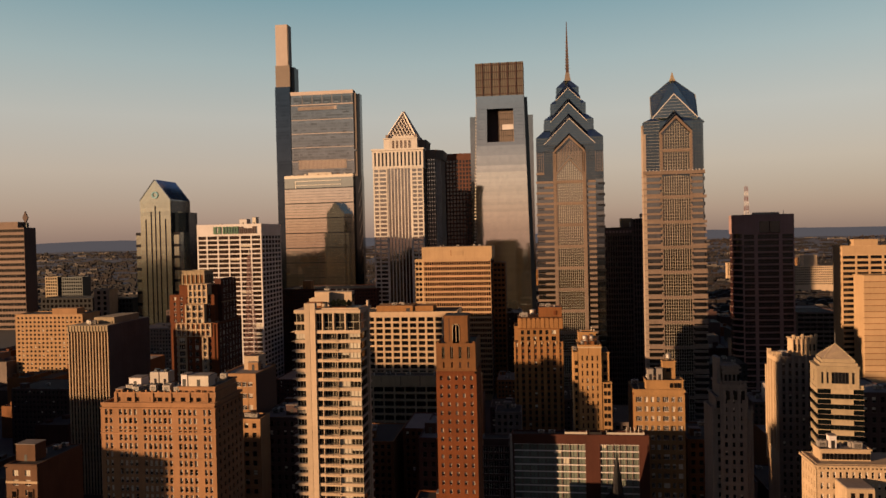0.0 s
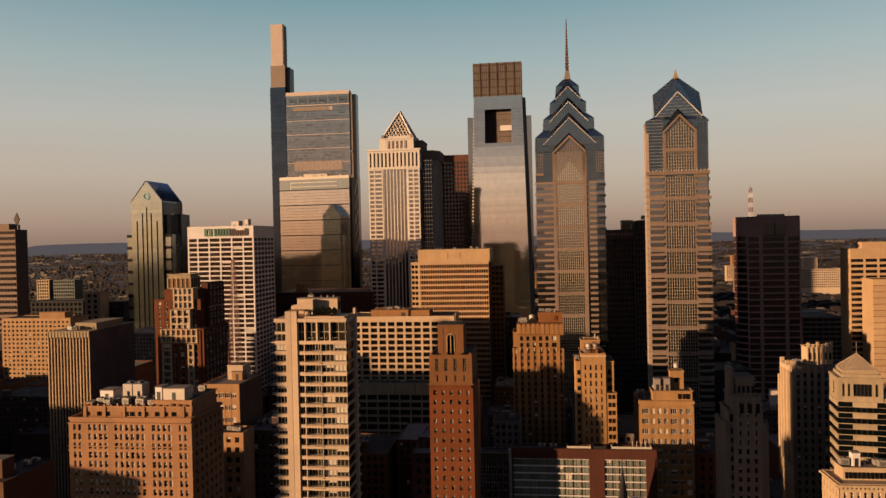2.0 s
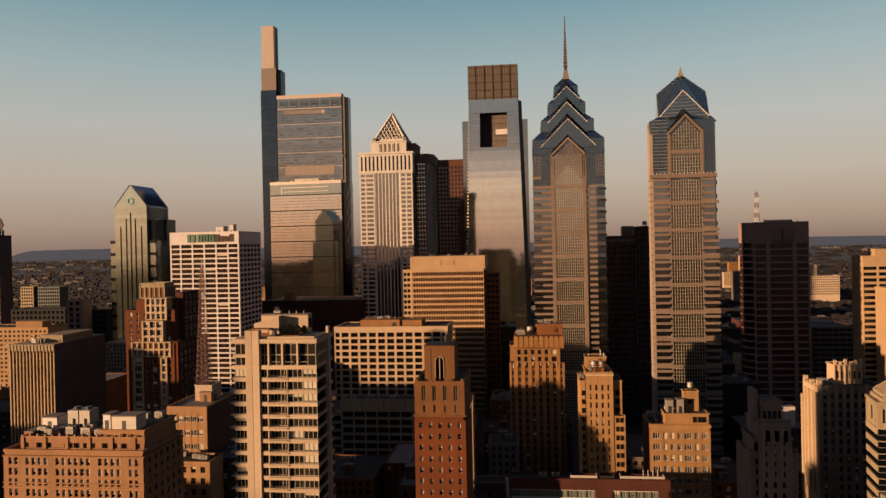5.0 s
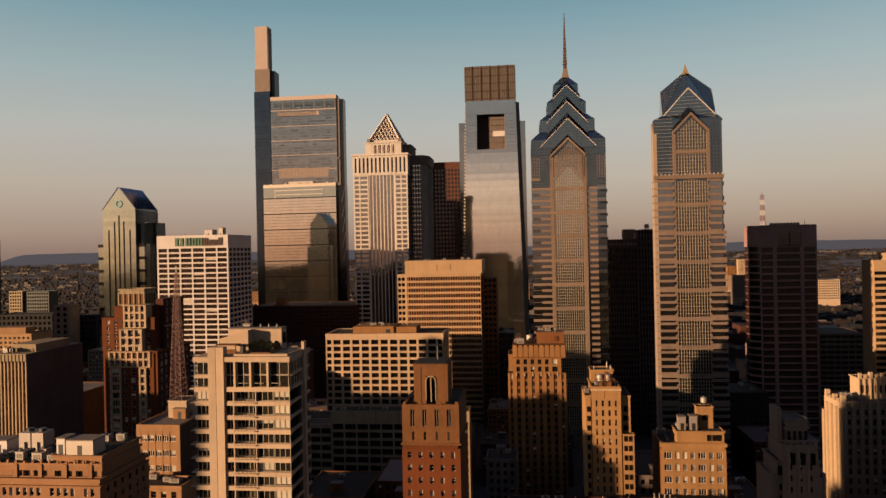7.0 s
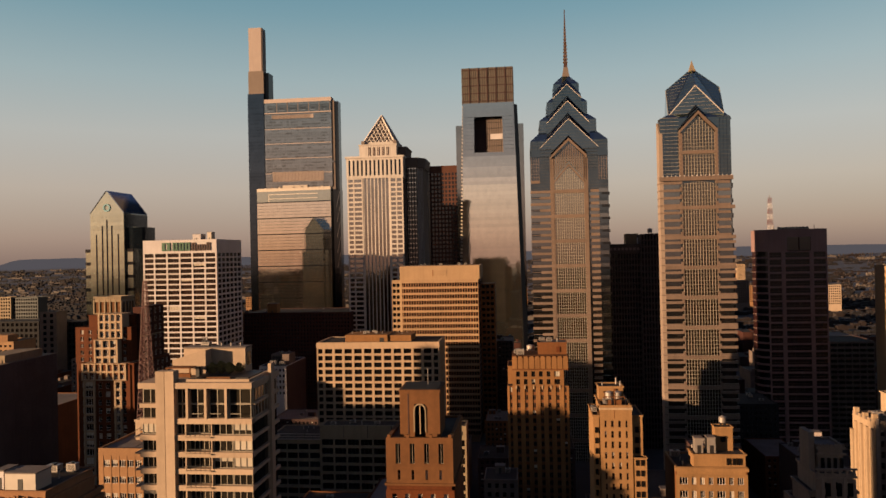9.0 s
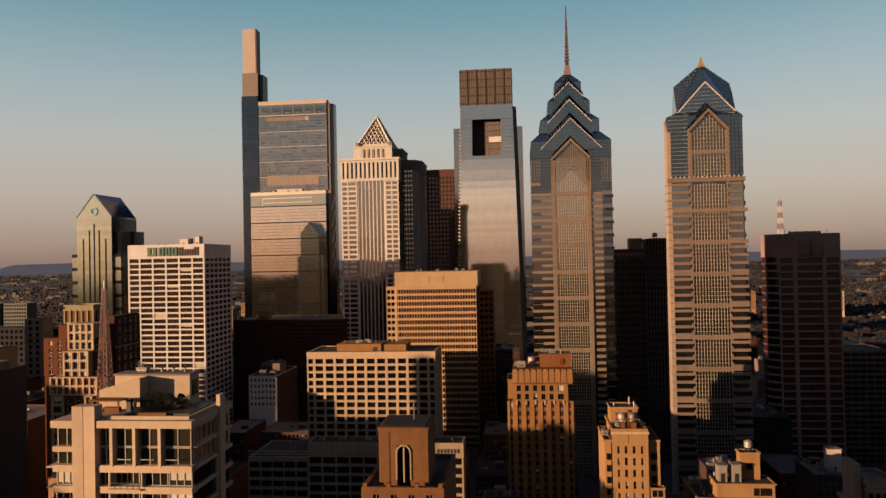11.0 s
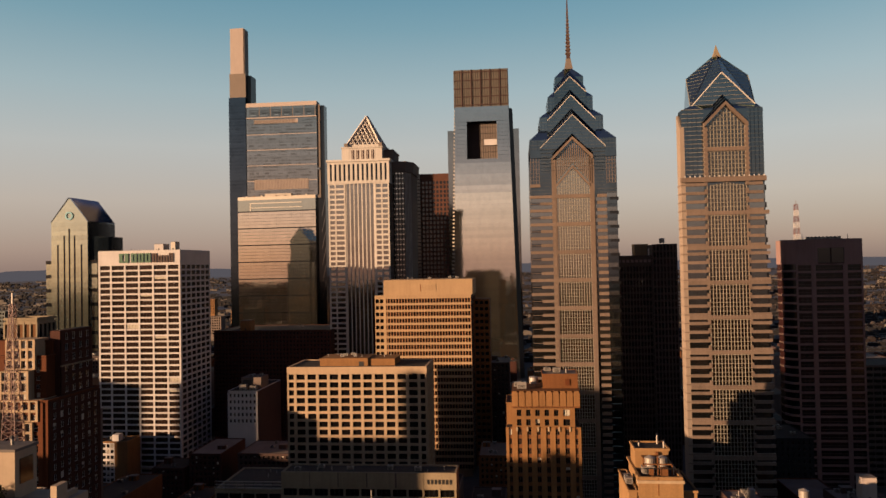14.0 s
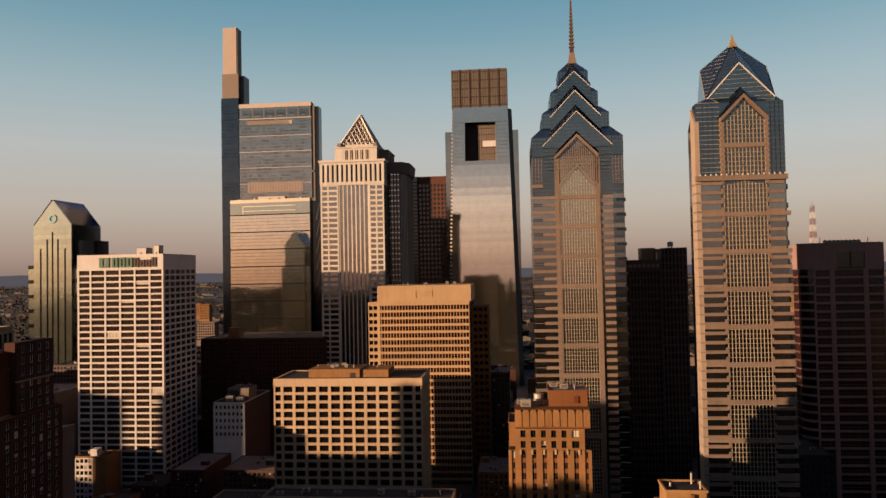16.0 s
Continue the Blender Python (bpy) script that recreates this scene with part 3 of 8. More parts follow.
# ---- the far towers ----
def technology_tower():
    """Tall glass tower with a lower front block, a blank mast and a core slab on its west."""
    b = thing("skyscraper", "tall silver glass tower with a pale blank mast", "skyscraper", -305, 1030)
    x0, x1, y0, y1 = -346, -255, 1010, 1036
    core(b, x0, x1, y0, y1, 0, 334, GREYGLASS, inset=1.0, parapet=0)
    # upper glass: modules of five floors between pale ledges
    rr = random.Random(12)
    z, n = 218.0, 0
    while z < 316:
        mat = (GREYGLASS, MISTGLASS, GREYGLASS)[n % 3]
        block("glass_band", b, x0, x1, y0, y0 + 1.0, z, z + 2.9, mat)
        block("spandrel", b, x0 - 0.02, x1 + 0.02, y0 - 0.15, y0 + 0.7, z + 2.9, z + 3.9, MISTGLASS)
        x = x0 + rr.uniform(0, 4)
        while x < x1 - 8:
            w = rr.choice((1.5, 3, 3, 6, 9, 12))
            block("dark_pane" if rr.random() < 0.55 else "pale_pane", b, x, x + w, y0 - 0.06, y0 + 0.4, z + 0.3, z + rr.choice((1.5, 2.6)), GREYGLASS if rr.random() < 0.4 else DIMGLASS)
            x += w + rr.choice((0.6, 1.5, 3, 6))
        z += 3.92
        n += 1
    for z in (237.2, 256.8, 276.6, 296.2):
        block("ledge", b, x0 - 0.05, x1 + 0.05, y0 - 0.45, y0 + 0.7, z - 0.4, z + 0.4, ROSEWALL)
    for i in range(31):
        x = x0 + (x1 - x0) * i / 30
        block("mullion", b, x - 0.14, x + 0.14, y0 - 0.18, y0 + 0.5, 218, 333, GREYGLASS)
    block("crown", b, x0 - 0.3, x1 + 0.3, y0 - 0.4, y0 + 12, 331.5, 336.6, ROSEWALL)
    block("ledge", b, x0 - 0.05, x1 + 0.05, y0 - 0.45, y0 + 0.7, 316.9, 318.3, ROSEWALL)
    block("crown_glass", b, x0 + 0.5, x1 - 0.5, y0 - 0.1, y0 + 1.0, 318.3, 331.5, GREYGLASS)
    for i in range(6):
        x = x0 + 4 + i * 14.5
        block("crown_panel", b, x, x + 12, y0 - 0.3, y0 + 0.4, 319.5, 328, DIMGLASS)
        block("crown_post", b, x + 12.6, x + 13.4, y0 - 0.5, y0 + 0.4, 318.4, 331, BRONZE)
        for k in range(3):
            block("crown_rail", b, x + rr.uniform(0, 4), x + rr.uniform(6, 12), y0 - 0.4, y0 + 0.3, 320.5 + k * 2.6, 321.2 + k * 2.6, (STEELGLASS, BLACKGLASS, GREYGLASS)[k])
    block("crown_strip", b, x0 + 10, x1 - 24, y0 - 0.45, y0 + 0.4, 310, 315, ROSEWALL)
    for i in range(28):
        block("strip_fin", b, x0 + 10.4 + i * 1.9, x0 + 11.1 + i * 1.9, y0 - 0.75, y0 - 0.2, 310, 315, BRONZE)
    # east flank
    block("flank", b, x1, x1 + 4, y0 + 1, y0 + 10, 0, 332, BRONZE)
    block("flank_glass", b, x1 + 4, -246, y0 + 3, y0 + 16, 0, 331, BLACKGLASS)
    # west core and mast
    part("core_slab", Solid().box(-369, -347, 1010, 1046, 0, 345), SLATEGLASS, b)
    for i in range(80):
        block("core_band", b, -369.2, -347.6, 1009.75, 1010.4, 6 + i * 4.2, 8.2 + i * 4.2, SLATEGLASS)
    part("slot", Solid().box(-347.4, -344.8, 1011, 1030, 0, 336), SHADEGLASS, b)
    part("mast_base", Solid().box(-368.5, -347.4, 1012, 1030, 345, 376), BRONZE, b)
    part("mast_base_side", Solid().box(-347.4, -341.8, 1016, 1034, 336, 374), SHADEGLASS, b)
    part("mast", Solid().box(-368, -350.5, 1014, 1028, 376, 435), ROSEWALL, b)
    part("mast_edge", Solid().box(-350.5, -349.2, 1014.5, 1028, 376, 434.6), BRONZE, b)
    # the lower block in front, its glass turned a little to the west
    fx0, fx1, fy = -355, -253, 996
    turn = math.tan(math.radians(4.5))

    def slip(s, xa, xb, near, far, za, zb):
        """A slab along the turned front."""
        ya, yb = (fy - (x - (fx0 + fx1) / 2) * turn for x in (xa, xb))
        rim = [(xa, ya + near), (xb, yb + near), (xb, yb + far), (xa, ya + far)]
        return s.frustum(rim, rim, za, zb)

    part("front_block", slip(Solid(), fx0 + 0.5, fx1 - 0.5, 0.9, 10, 0, 216), GREYGLASS, b)
    part("front_cap", slip(Solid(), fx0, fx1, 0, 9.5, 212.3, 216.4), PALEMETAL, b)
    part("front_attic", slip(Solid(), fx0, fx1, 0.2, 10.5, 198.2, 212.3), GREENGLASS, b)
    for xa, xb, za, zb in ((fx0 + 16, fx1 - 18, 207.6, 208.6), (fx0 + 16, fx1 - 18, 202, 202.8), (fx0 + 16, fx0 + 17, 198.4, 207.6)):
        part("attic_line", slip(Solid(), xa, xb, 0, 0.8, za, zb), PALEMETAL, b)
    lines, fins = Solid(), Solid()
    z = 197.0
    while z > 10:
        part("glass_band", slip(Solid(), fx0, fx1, 0, 0.8, z - 19.6, z), FRONTGLASS, b)
        part("reveal", slip(Solid(), fx0 + 0.1, fx1 - 0.1, -0.2, 0.9, z, z + 1.4), BLACKGLASS, b)
        for k in range(1, 5):
            slip(lines, fx0 + 0.3, fx1 - 0.3, -0.12, 0.3, z - k * 3.95, z - k * 3.95 + 0.35)
        z -= 21.0
    for i in range(1, 36):
        x = fx0 + (fx1 - fx0) * i / 36
        slip(fins, x - 0.08, x + 0.08, -0.1, 0.4, 10, 197)
    part("glass_joint", lines, DIMGLASS, b)
    part("fin", fins, GREENGLASS, b)
    part("front_side", Solid().box(fx1 - 0.4, -242, fy + 3, 1012, 0, 213), BLACKGLASS, b)
    for i in range(9):
        z = 30 + i * 20
        part("brace", Solid().bar((-247, fy + 2.8, z), (-242.5, fy + 2.8, z + 20), 0.3), GREYGLASS, b)
    # the terrace strip
    block("terrace_strip", b, -336.5, -266.5, 1009.2, 1010.2, 226, 239, ROSEWALL)
    for i in range(36):
        block("strip_fin", b, -336.3 + i * 1.95, -335.7 + i * 1.95, 1008.9, 1009.6, 226, 239, BRONZE)
    block("terrace_wall", b, -322, -288, 1006, 1009, 216.4, 220.6, PALEMETAL)
    for i in range(9):
        block("terrace_table", b, -346 + i * 9.6, -344 + i * 9.6, 1004, 1005.4, 216.4, 217.6 + (i % 3) * 0.6, (WHITE, HEADSTONE, PALEMETAL)[i % 3])


def window_tower():
    """Silver obelisk of glass with a square opening near its top and a pale brown crown."""
    b = thing("skyscraper", "silver glass obelisk with a square opening and a bronze glass crown", "skyscraper", -43, 950)
    y0 = 925
    cx = -43.5
    low, high = 36.5, 29.8
    w_at = lambda z: low + (high - low) * z / 302
    # front glass as floor strips that taper, tinted darker upward for reflected sky
    z = 0.0
    k = 0
    while z < 300:
        h = min(4.2, 302 - z)
        hole = 244.5 <= z + h / 2 <= 285.5
        for a, c in (((-1, -0.555), (0.54, 1)) if hole else ((-1, 1),)):
            s = Solid()
            wl, wh = w_at(z), w_at(z + h - 0.3)
            s.frustum([(cx + a * wl, y0), (cx + c * wl, y0), (cx + c * wl, y0 + 3), (cx + a * wl, y0 + 3)],
                      [(cx + a * wh, y0), (cx + c * wh, y0), (cx + c * wh, y0 + 3), (cx + a * wh, y0 + 3)], z, z + h - 0.3)
            part("glass_band", s, DIMSKY4GLASS if z > 238 else DIMSKY3GLASS if z > 226 else DIMSKY2GLASS if z > 214 else DIMSKY1GLASS if z > 202 else SILVERGLASS, b)
        s = Solid()
        if not hole:
            s.box(cx - w_at(z + h) + 0.1, cx + w_at(z + h) - 0.1, y0 + 0.08, y0 + 3, z + h - 0.3, z + h)
            part("joint", s, DIMSKY4GLASS if z > 238 else DIMSKY3GLASS if z > 226 else DIMSKY2GLASS if z > 214 else DIMSKY1GLASS if z > 202 else SILVERGLASS, b)
        z += h
        k += 1
    s = Solid().frustum([(cx - low + 1, y0 + 3), (cx + low - 1, y0 + 3), (cx + low - 1, y0 + 45), (cx - low + 1, y0 + 45)],
                        [(cx - w_at(244) + 1, y0 + 3), (cx + w_at(244) - 1, y0 + 3), (cx + w_at(244) - 1, y0 + 45), (cx - w_at(244) + 1, y0 + 45)], 0, 244)
    part("body", s, BLACKGLASS, b)
    part("body_head", Solid().box(cx - 29.6, cx + 29.6, y0 + 16, y0 + 45, 244, 301), BLACKGLASS, b)
    # the opening
    ox0, ox1 = cx - 0.555 * 31, cx + 0.54 * 31
    part("opening_back", Solid().box(ox0 - 1, ox1 + 1, y0 + 14, y0 + 15.5, 243, 287), DARKSTONE, b)
    part("opening_screen", Solid().box(ox0 + 14.5, ox1 - 0.2, y0 + 9, y0 + 10, 244.5, 285), BRONZE, b)
    part("opening_sides", Solid().box(ox0 - 1.2, ox0 - 0.2, y0 + 3, y0 + 15, 243, 287).box(ox1 + 0.2, ox1 + 1.2, y0 + 3, y0 + 15, 243, 287).box(ox0 - 1, ox1 + 1, y0 + 3, y0 + 15, 286, 287.5), DARKMETAL, b)
    for i in range(7):
        x = ox0 + 15 + i * 2.7
        part("screen_bar", Solid().box(x - 0.15, x + 0.15, y0 + 8.6, y0 + 9.1, 245, 285), DARKMETAL, b)
    for i in range(5):
        z = 252 + i * 7
        part("screen_rail", Solid().box(ox0 + 14.6, ox1 - 0.4, y0 + 8.5, y0 + 9.1, z, z + 0.5), DARKMETAL, b)
    part("bright_panel", Solid().box(ox1 - 15, ox1 - 0.6, y0 + 8.2, y0 + 9, 260, 266.5), WHITE, b)
    # crown
    c0, c1 = -74.3, -13.5
    part("crown", Solid().box(c0, c1, y0 + 2, y0 + 40, 301.5, 344), CROWNSCREEN, b)
    for i in range(6):
        x = c0 + 9 + i * 10.6 if i < 6 else c1
        if x < c1:
            block("crown_rib", b, x - 0.5, x + 0.5, y0 + 1.2, y0 + 3, 302, 344, DARKSTONE)
    for i in range(5):
        block("crown_rail", b, c0 + 0.2, c1 - 0.2, y0 + 1.4, y0 + 3, 304 + i * 9.2, 305 + i * 9.2, DARKSTONE)
    for i in range(24):
        x = c0 + 1.2 + i * 2.55
        block("crown_fin", b, x - 0.15, x + 0.15, y0 + 1.6, y0 + 2.6, 303, 343.5, CROWNSCREEN)
    # shoulders
    part("west_shoulder", Solid().box(-84, cx - 31, y0 + 22, y0 + 40, 0, 280), GREYGLASS, b)
    part("east_shoulder", Solid().box(cx + 31, -2.6, y0 + 22, y0 + 40, 0, 280), GREYGLASS, b)
    part("west_return", Solid().frustum([(cx - low - 3.5, y0 + 4), (cx - low + 1, y0 + 4), (cx - low + 1, y0 + 22), (cx - low - 3.5, y0 + 22)],
                                       [(cx - 30.6, y0 + 4), (cx - 29, y0 + 4), (cx - 29, y0 + 22), (cx - 30.6, y0 + 22)], 0, 300), GREYGLASS, b)
    for i in range(70):
        z = 12 + i * 4.2
        x = cx - low - 3.5 + (low + 3.5 - 30.6) * z / 300
        block("return_sill", b, x - 0.3, x + 2.2, y0 + 3.6, y0 + 5, z, z + 1.7, PALEMETAL)
    part("east_return", Solid().frustum([(cx + low - 1, y0 + 2.2), (cx + low + 5, y0 + 8), (cx + low + 5, y0 + 22), (cx + low - 1, y0 + 22)],
                                       [(cx + 29, y0 + 2.2), (cx + 34, y0 + 8), (cx + 34, y0 + 22), (cx + 29, y0 + 22)], 0, 300), DARKMETAL, b)


def pyramid_tower():
    """Pale granite tower with strong uprights and a lattice pyramid."""
    b = thing("skyscraper", "pale granite tower with a latticed pyramid on top", "skyscraper", -122, 675)
    x0, x1, y0, y1 = -147, -101, 650, 700
    core(b, x0, x1, y0, y1, 0, 204, GREYGLASS, inset=0.9, parapet=0)
    facade(b, "S", y0, x0, x0 + 13, 0, 188, [1, 1.6], 49, pier=1.1, band=1.35, deep=0.6, wall=PALEGRANITE, glass=SHAFTGLASS, single=False)
    facade(b, "S", y0, x1 - 11, x1, 0, 188, [1, 1], 49, pier=1.1, band=1.35, deep=0.6, wall=PALEGRANITE, glass=SHAFTGLASS, single=False)
    facade(b, "S", y0 + 0.3, x0 + 13, x1 - 11, 0, 188, 7, 49, pier=0.85, band=1.0, deep=0.6, wall=PALEGRANITE, glass=SHAFTGLASS, band_mat=SHAFTGLASS, single=False)
    facade(b, "E", x1, y0 + 1, y1, 0, 188, 14, 49, pier=1.0, band=1.4, deep=0.9, wall=GREYSTONE, glass=GREYGLASS, single=False)
    # bay on the east
    facade(b, "S", y0 + 12, x1, x1 + 10, 0, 200, 4, 52, pier=0.8, band=1.0, deep=0.9, wall=GREYSTONE, band_mat=GREYGLASS, glass=BLACKGLASS, single=False)
    facade(b, "E", x1 + 14, y0 + 21, y1, 0, 200, 10, 52, pier=0.9, band=1.4, deep=0.7, wall=GREYSTONE, glass=GREYGLASS, single=False)
    part("bay_cornice", Solid().frustum([(x1, y0 + 11.6), (x1 + 10.6, y0 + 11.6), (x1 + 15.2, y0 + 20), (x1 + 15.2, y1), (x1, y1)],
                                        [(x1, y0 + 10.6), (x1 + 11.2, y0 + 10.6), (x1 + 16.4, y0 + 19.6), (x1 + 16.4, y1), (x1, y1)], 197, 205), GREYSTONE, b)
    for i in range(5):
        block("bay_upright", b, x1 + 10 + i * 0.85, x1 + 10.3 + i * 0.85, y0 + 12.7 + i * 1.55, y0 + 13.4 + i * 1.55, 0, 199, PALEGRANITE)
    part("east_bay", Solid().frustum([(x1, y0 + 12.9), (x1 + 10, y0 + 12.9), (x1 + 14, y0 + 20), (x1 + 14, y1), (x1, y1)],
                                     [(x1, y0 + 12.9), (x1 + 10, y0 + 12.9), (x1 + 14, y0 + 20), (x1 + 14, y1), (x1, y1)], 0, 203), GREYSTONE, b)
    # crown arcade
    facade(b, "S", y0 - 0.3, x0 - 0.4, x1 + 0.4, 188, 205, 13, 1, pier=1.9, band=4.6, deep=1.4, wall=PALEGRANITE, glass=BLACKGLASS, single=True, style="plain")
    facade(b, "E", x1 + 0.4, y0 + 1, y1, 188, 205, 12, 1, pier=1.5, band=4.5, deep=1.2, wall=PALEGRANITE, glass=BLACKGLASS, single=True, style="plain")
    part("cornice", Solid().box(x0 - 1.2, x1 + 1.2, y0 - 1.2, y1 + 1, 204.4, 206), PALEGRANITE, b)
    cx, cy = -122, 675
    part("drum", Solid().box(cx - 16, cx + 15, 657, 694, 206, 216.4), PALEGRANITE, b)
    part("drum_step", Solid().box(cx - 13.4, cx + 13.4, 661, 689, 216.4, 219), PALEGRANITE, b)
    part("drum_coping", Solid().box(cx - 16.5, cx + 15.5, 656.5, 694.5, 215.5, 216.6), PALEGRANITE, b)
    part("east_drum", Solid().box(cx + 15, cx + 22, 664, 692, 206, 214.5).box(cx + 15, cx + 22.5, 663.6, 692.4, 213.6, 214.8), GREYSTONE, b)
    for i in range(4):
        part("turret", Solid().box(cx - 14.6 + (i % 2) * 26.6, cx - 12 + (i % 2) * 26.6, 659 + 28 * (i // 2), 661.6 + 28 * (i // 2), 216.5, 219.8), BRONZE, b)
    for i in range(4):
        y = 668 + i * 6
        block("side_niche", b, cx + 21.8, cx + 22.15, y, y + 2.6, 207, 212.6, DARKSTONE)
    for i in range(5):
        x = cx - 7.4 + i * 3.8
        block("niche", b, x - 0.95, x + 0.95, 656.8, 657.3, 207.2, 214.2, DARKSTONE)
        block("niche_bar", b, x - 0.16, x + 0.16, 656.6, 657.0, 207.2, 214.2, PALEGRANITE)
    # lattice pyramid
    a, zb, zt = 12.9, 219, 243.0
    s = Solid().frustum([(cx - a + 1.4, cy - a + 1.4), (cx + a - 1.4, cy - a + 1.4), (cx + a - 1.4, cy + a - 1.4), (cx - a + 1.4, cy + a - 1.4)], [(cx, cy)] * 4, zb, zt - 3)
    part("pyramid", s, BRONZE, b)
    corners = [(-a, -a), (a, -a), (a, a), (-a, a)]
    for k in range(4):
        p, q = corners[k], corners[(k + 1) % 4]
        part("hip", Solid().bar((cx + p[0], cy + p[1], zb), (cx, cy, zt), 0.85), PALEGRANITE, b)
        lat = Solid()
        n = 8
        for i in range(1, n):
            f = i / n
            base = (cx + p[0] + (q[0] - p[0]) * f, cy + p[1] + (q[1] - p[1]) * f, zb)
            top1 = (cx + q[0] * f, cy + q[1] * f, zb + (zt - zb) * (1 - f))
            top2 = (cx + p[0] * (1 - f), cy + p[1] * (1 - f), zb + (zt - zb) * f)
            lat.bar(base, top1, 0.4)
            lat.bar(base, top2, 0.4)
        part("lattice", lat, PALEGRANITE, b)


def arrow_tower():
    """Grey-green glass tower with a gabled front, a round emblem and dark slots."""
    b = thing("skyscraper", "grey-green glass tower with a steep blue gabled roof", "skyscraper", -391, 735)
    cx, y0, y1 = -391.5, 710, 752
    hw = 16.6
    part("body", Solid().gable([(cx - hw, 0), (cx + hw, 0), (cx + hw, 169.5), (cx + 1, 190), (cx - 1, 190), (cx - hw, 169.5)], y0 + 0.5, y1), SAGEGLASS, b)
    part("roof_glass", Solid().gable([(cx + hw + 0.4, 169.3), (cx + hw + 0.4, 170.2), (cx + 1, 190.9), (cx + 0.6, 190)], y0 + 0.2, y1 + 0.3), ROOFGLASS, b)
    part("roof_glass", Solid().gable([(cx - 0.6, 190), (cx - 1, 190.9), (cx - hw - 0.4, 170.2), (cx - hw - 0.4, 169.3)], y0 + 0.2, y1 + 0.3), BLUEGLASS, b)
    # front in floor bands
    for i in range(42):
        z = 2 + i * 4.0
        block("glass_band", b, cx - hw, cx + hw, y0 - 0.05, y0 + 0.6, z, z + 3.7, SAGEGLASS)
    for x, top in ((-10.5, 150), (-4.6, 158), (0, 164), (4.8, 158), (11, 150)):
        block("slot", b, cx + x - 0.75, cx + x + 0.75, y0 - 0.12, y0 + 0.4, 0, top, BLACKGLASS)
    ring = Solid()
    k = 16
    for d in (y0 - 0.5, y0 - 0.05):
        for r in (3.6, 2.3):
            ring.v += [(cx + r * math.cos(2 * math.pi * i / k), d, 175 + r * math.sin(2 * math.pi * i / k)) for i in range(k)]
    for i in range(k):
        n = (i + 1) % k
        ring.f += [(i, n, k + n, k + i), (2 * k + n, 2 * k + i, 3 * k + i, 3 * k + n), (n, i, 2 * k + i, 2 * k + n), (k + i, k + n, 3 * k + n, 3 * k + i)]
        ring.s += [0] * 4
    part("emblem", ring, BLUEPAINT, b, "pale blue ring emblem")
    # shoulders
    for sx in (-1, 1):
        block("shoulder", b, *sorted((cx + sx * hw, cx + sx * 23.5)), y0 + 3, y1 - 3, 0, 136, SAGEGLASS)
        for i in range(11):
            z = 3 + i * 12.2
            block("shoulder_gap", b, *sorted((cx + sx * (hw + 1), cx + sx * 23.7)), y0 + 2.8, y0 + 6, z + 8.5, z + 11.5, BLACKGLASS)
    block("east_wall", b, cx + hw + 0.1, cx + hw + 0.6, y0 + 1, y1, 0, 169, SLATEGLASS)
    block("east_wing", b, cx + hw + 0.7, cx + 27, y0 + 20, y1 - 4, 0, 157, SLATEGLASS)
    block("east_pier", b, cx + hw + 0.6, cx + hw + 2.5, y0 + 12, y0 + 20, 0, 157.5, SAGEGLASS)


def hood(b, cx, y, half, eave, apex, dy, rise, mat):
    """The glass roof behind a gable: its ridge climbs as it goes back."""
    s = Solid()
    s.v = [(cx - half, y, eave), (cx, y, apex), (cx + half, y, eave), (cx - half, y + dy, eave + rise * 0.8), (cx, y + dy, apex + rise), (cx + half, y + dy, eave + rise * 0.8)]
    s.f = [(0, 1, 4, 3), (1, 2, 5, 4), (3, 4, 5)]
    s.s = [0] * 3
    part("gable_roof", s, mat, b)
    for k in range(1, 3):
        f = k / 3
        line = Solid()
        z = rise * f
        line.bar((cx - half, y + dy * f - 0.02, eave + z * 0.8 + 0.05), (cx, y + dy * f - 0.02, apex + z + 0.05), 0.07)
        part("roof_line", line, DUSKGLASS, b)


def chevron(name, b, cx, y0, y1, half, eave, apex, t, mat):
    """A gable-shaped strip of thickness t."""
    part(name, Solid().gable([(cx - half, eave), (cx - half, eave - t * 1.4), (cx, apex - t * 1.4), (cx + half, eave - t * 1.4), (cx + half, eave), (cx, apex)], y0, y1), mat, b)


def bay_grid(b, x0, x1, y, z0, eave, apex, n, pitch, stone, glass, mull=0.22, bar=0.2):
    """A glass bay with stone mullions and transoms that ends in a gable."""
    cx, half = (x0 + x1) / 2, (x1 - x0) / 2
    part("bay_glass", Solid().gable([(x0, z0), (x1, z0), (x1, eave), (cx, apex), (x0, eave)], y + 0.35, y + 1.4), glass, b)
    top = lambda x: eave + (apex - eave) * (1 - abs(x - cx) / half)
    for i in range(n + 1):
        x = x0 + (x1 - x0) * i / n
        block("mullion", b, x - mull / 2, x + mull / 2, y, y + 0.6, z0, top(x) - 0.1, PALELINE)
    z = z0 + pitch
    while z < apex - 0.6:
        h = half if z < eave else half * (apex - z) / (apex - eave)
        block("transom", b, cx - h, cx + h, y + 0.06, y + 0.55, z - bar / 2, z + bar / 2, PALELINE)
        z += pitch


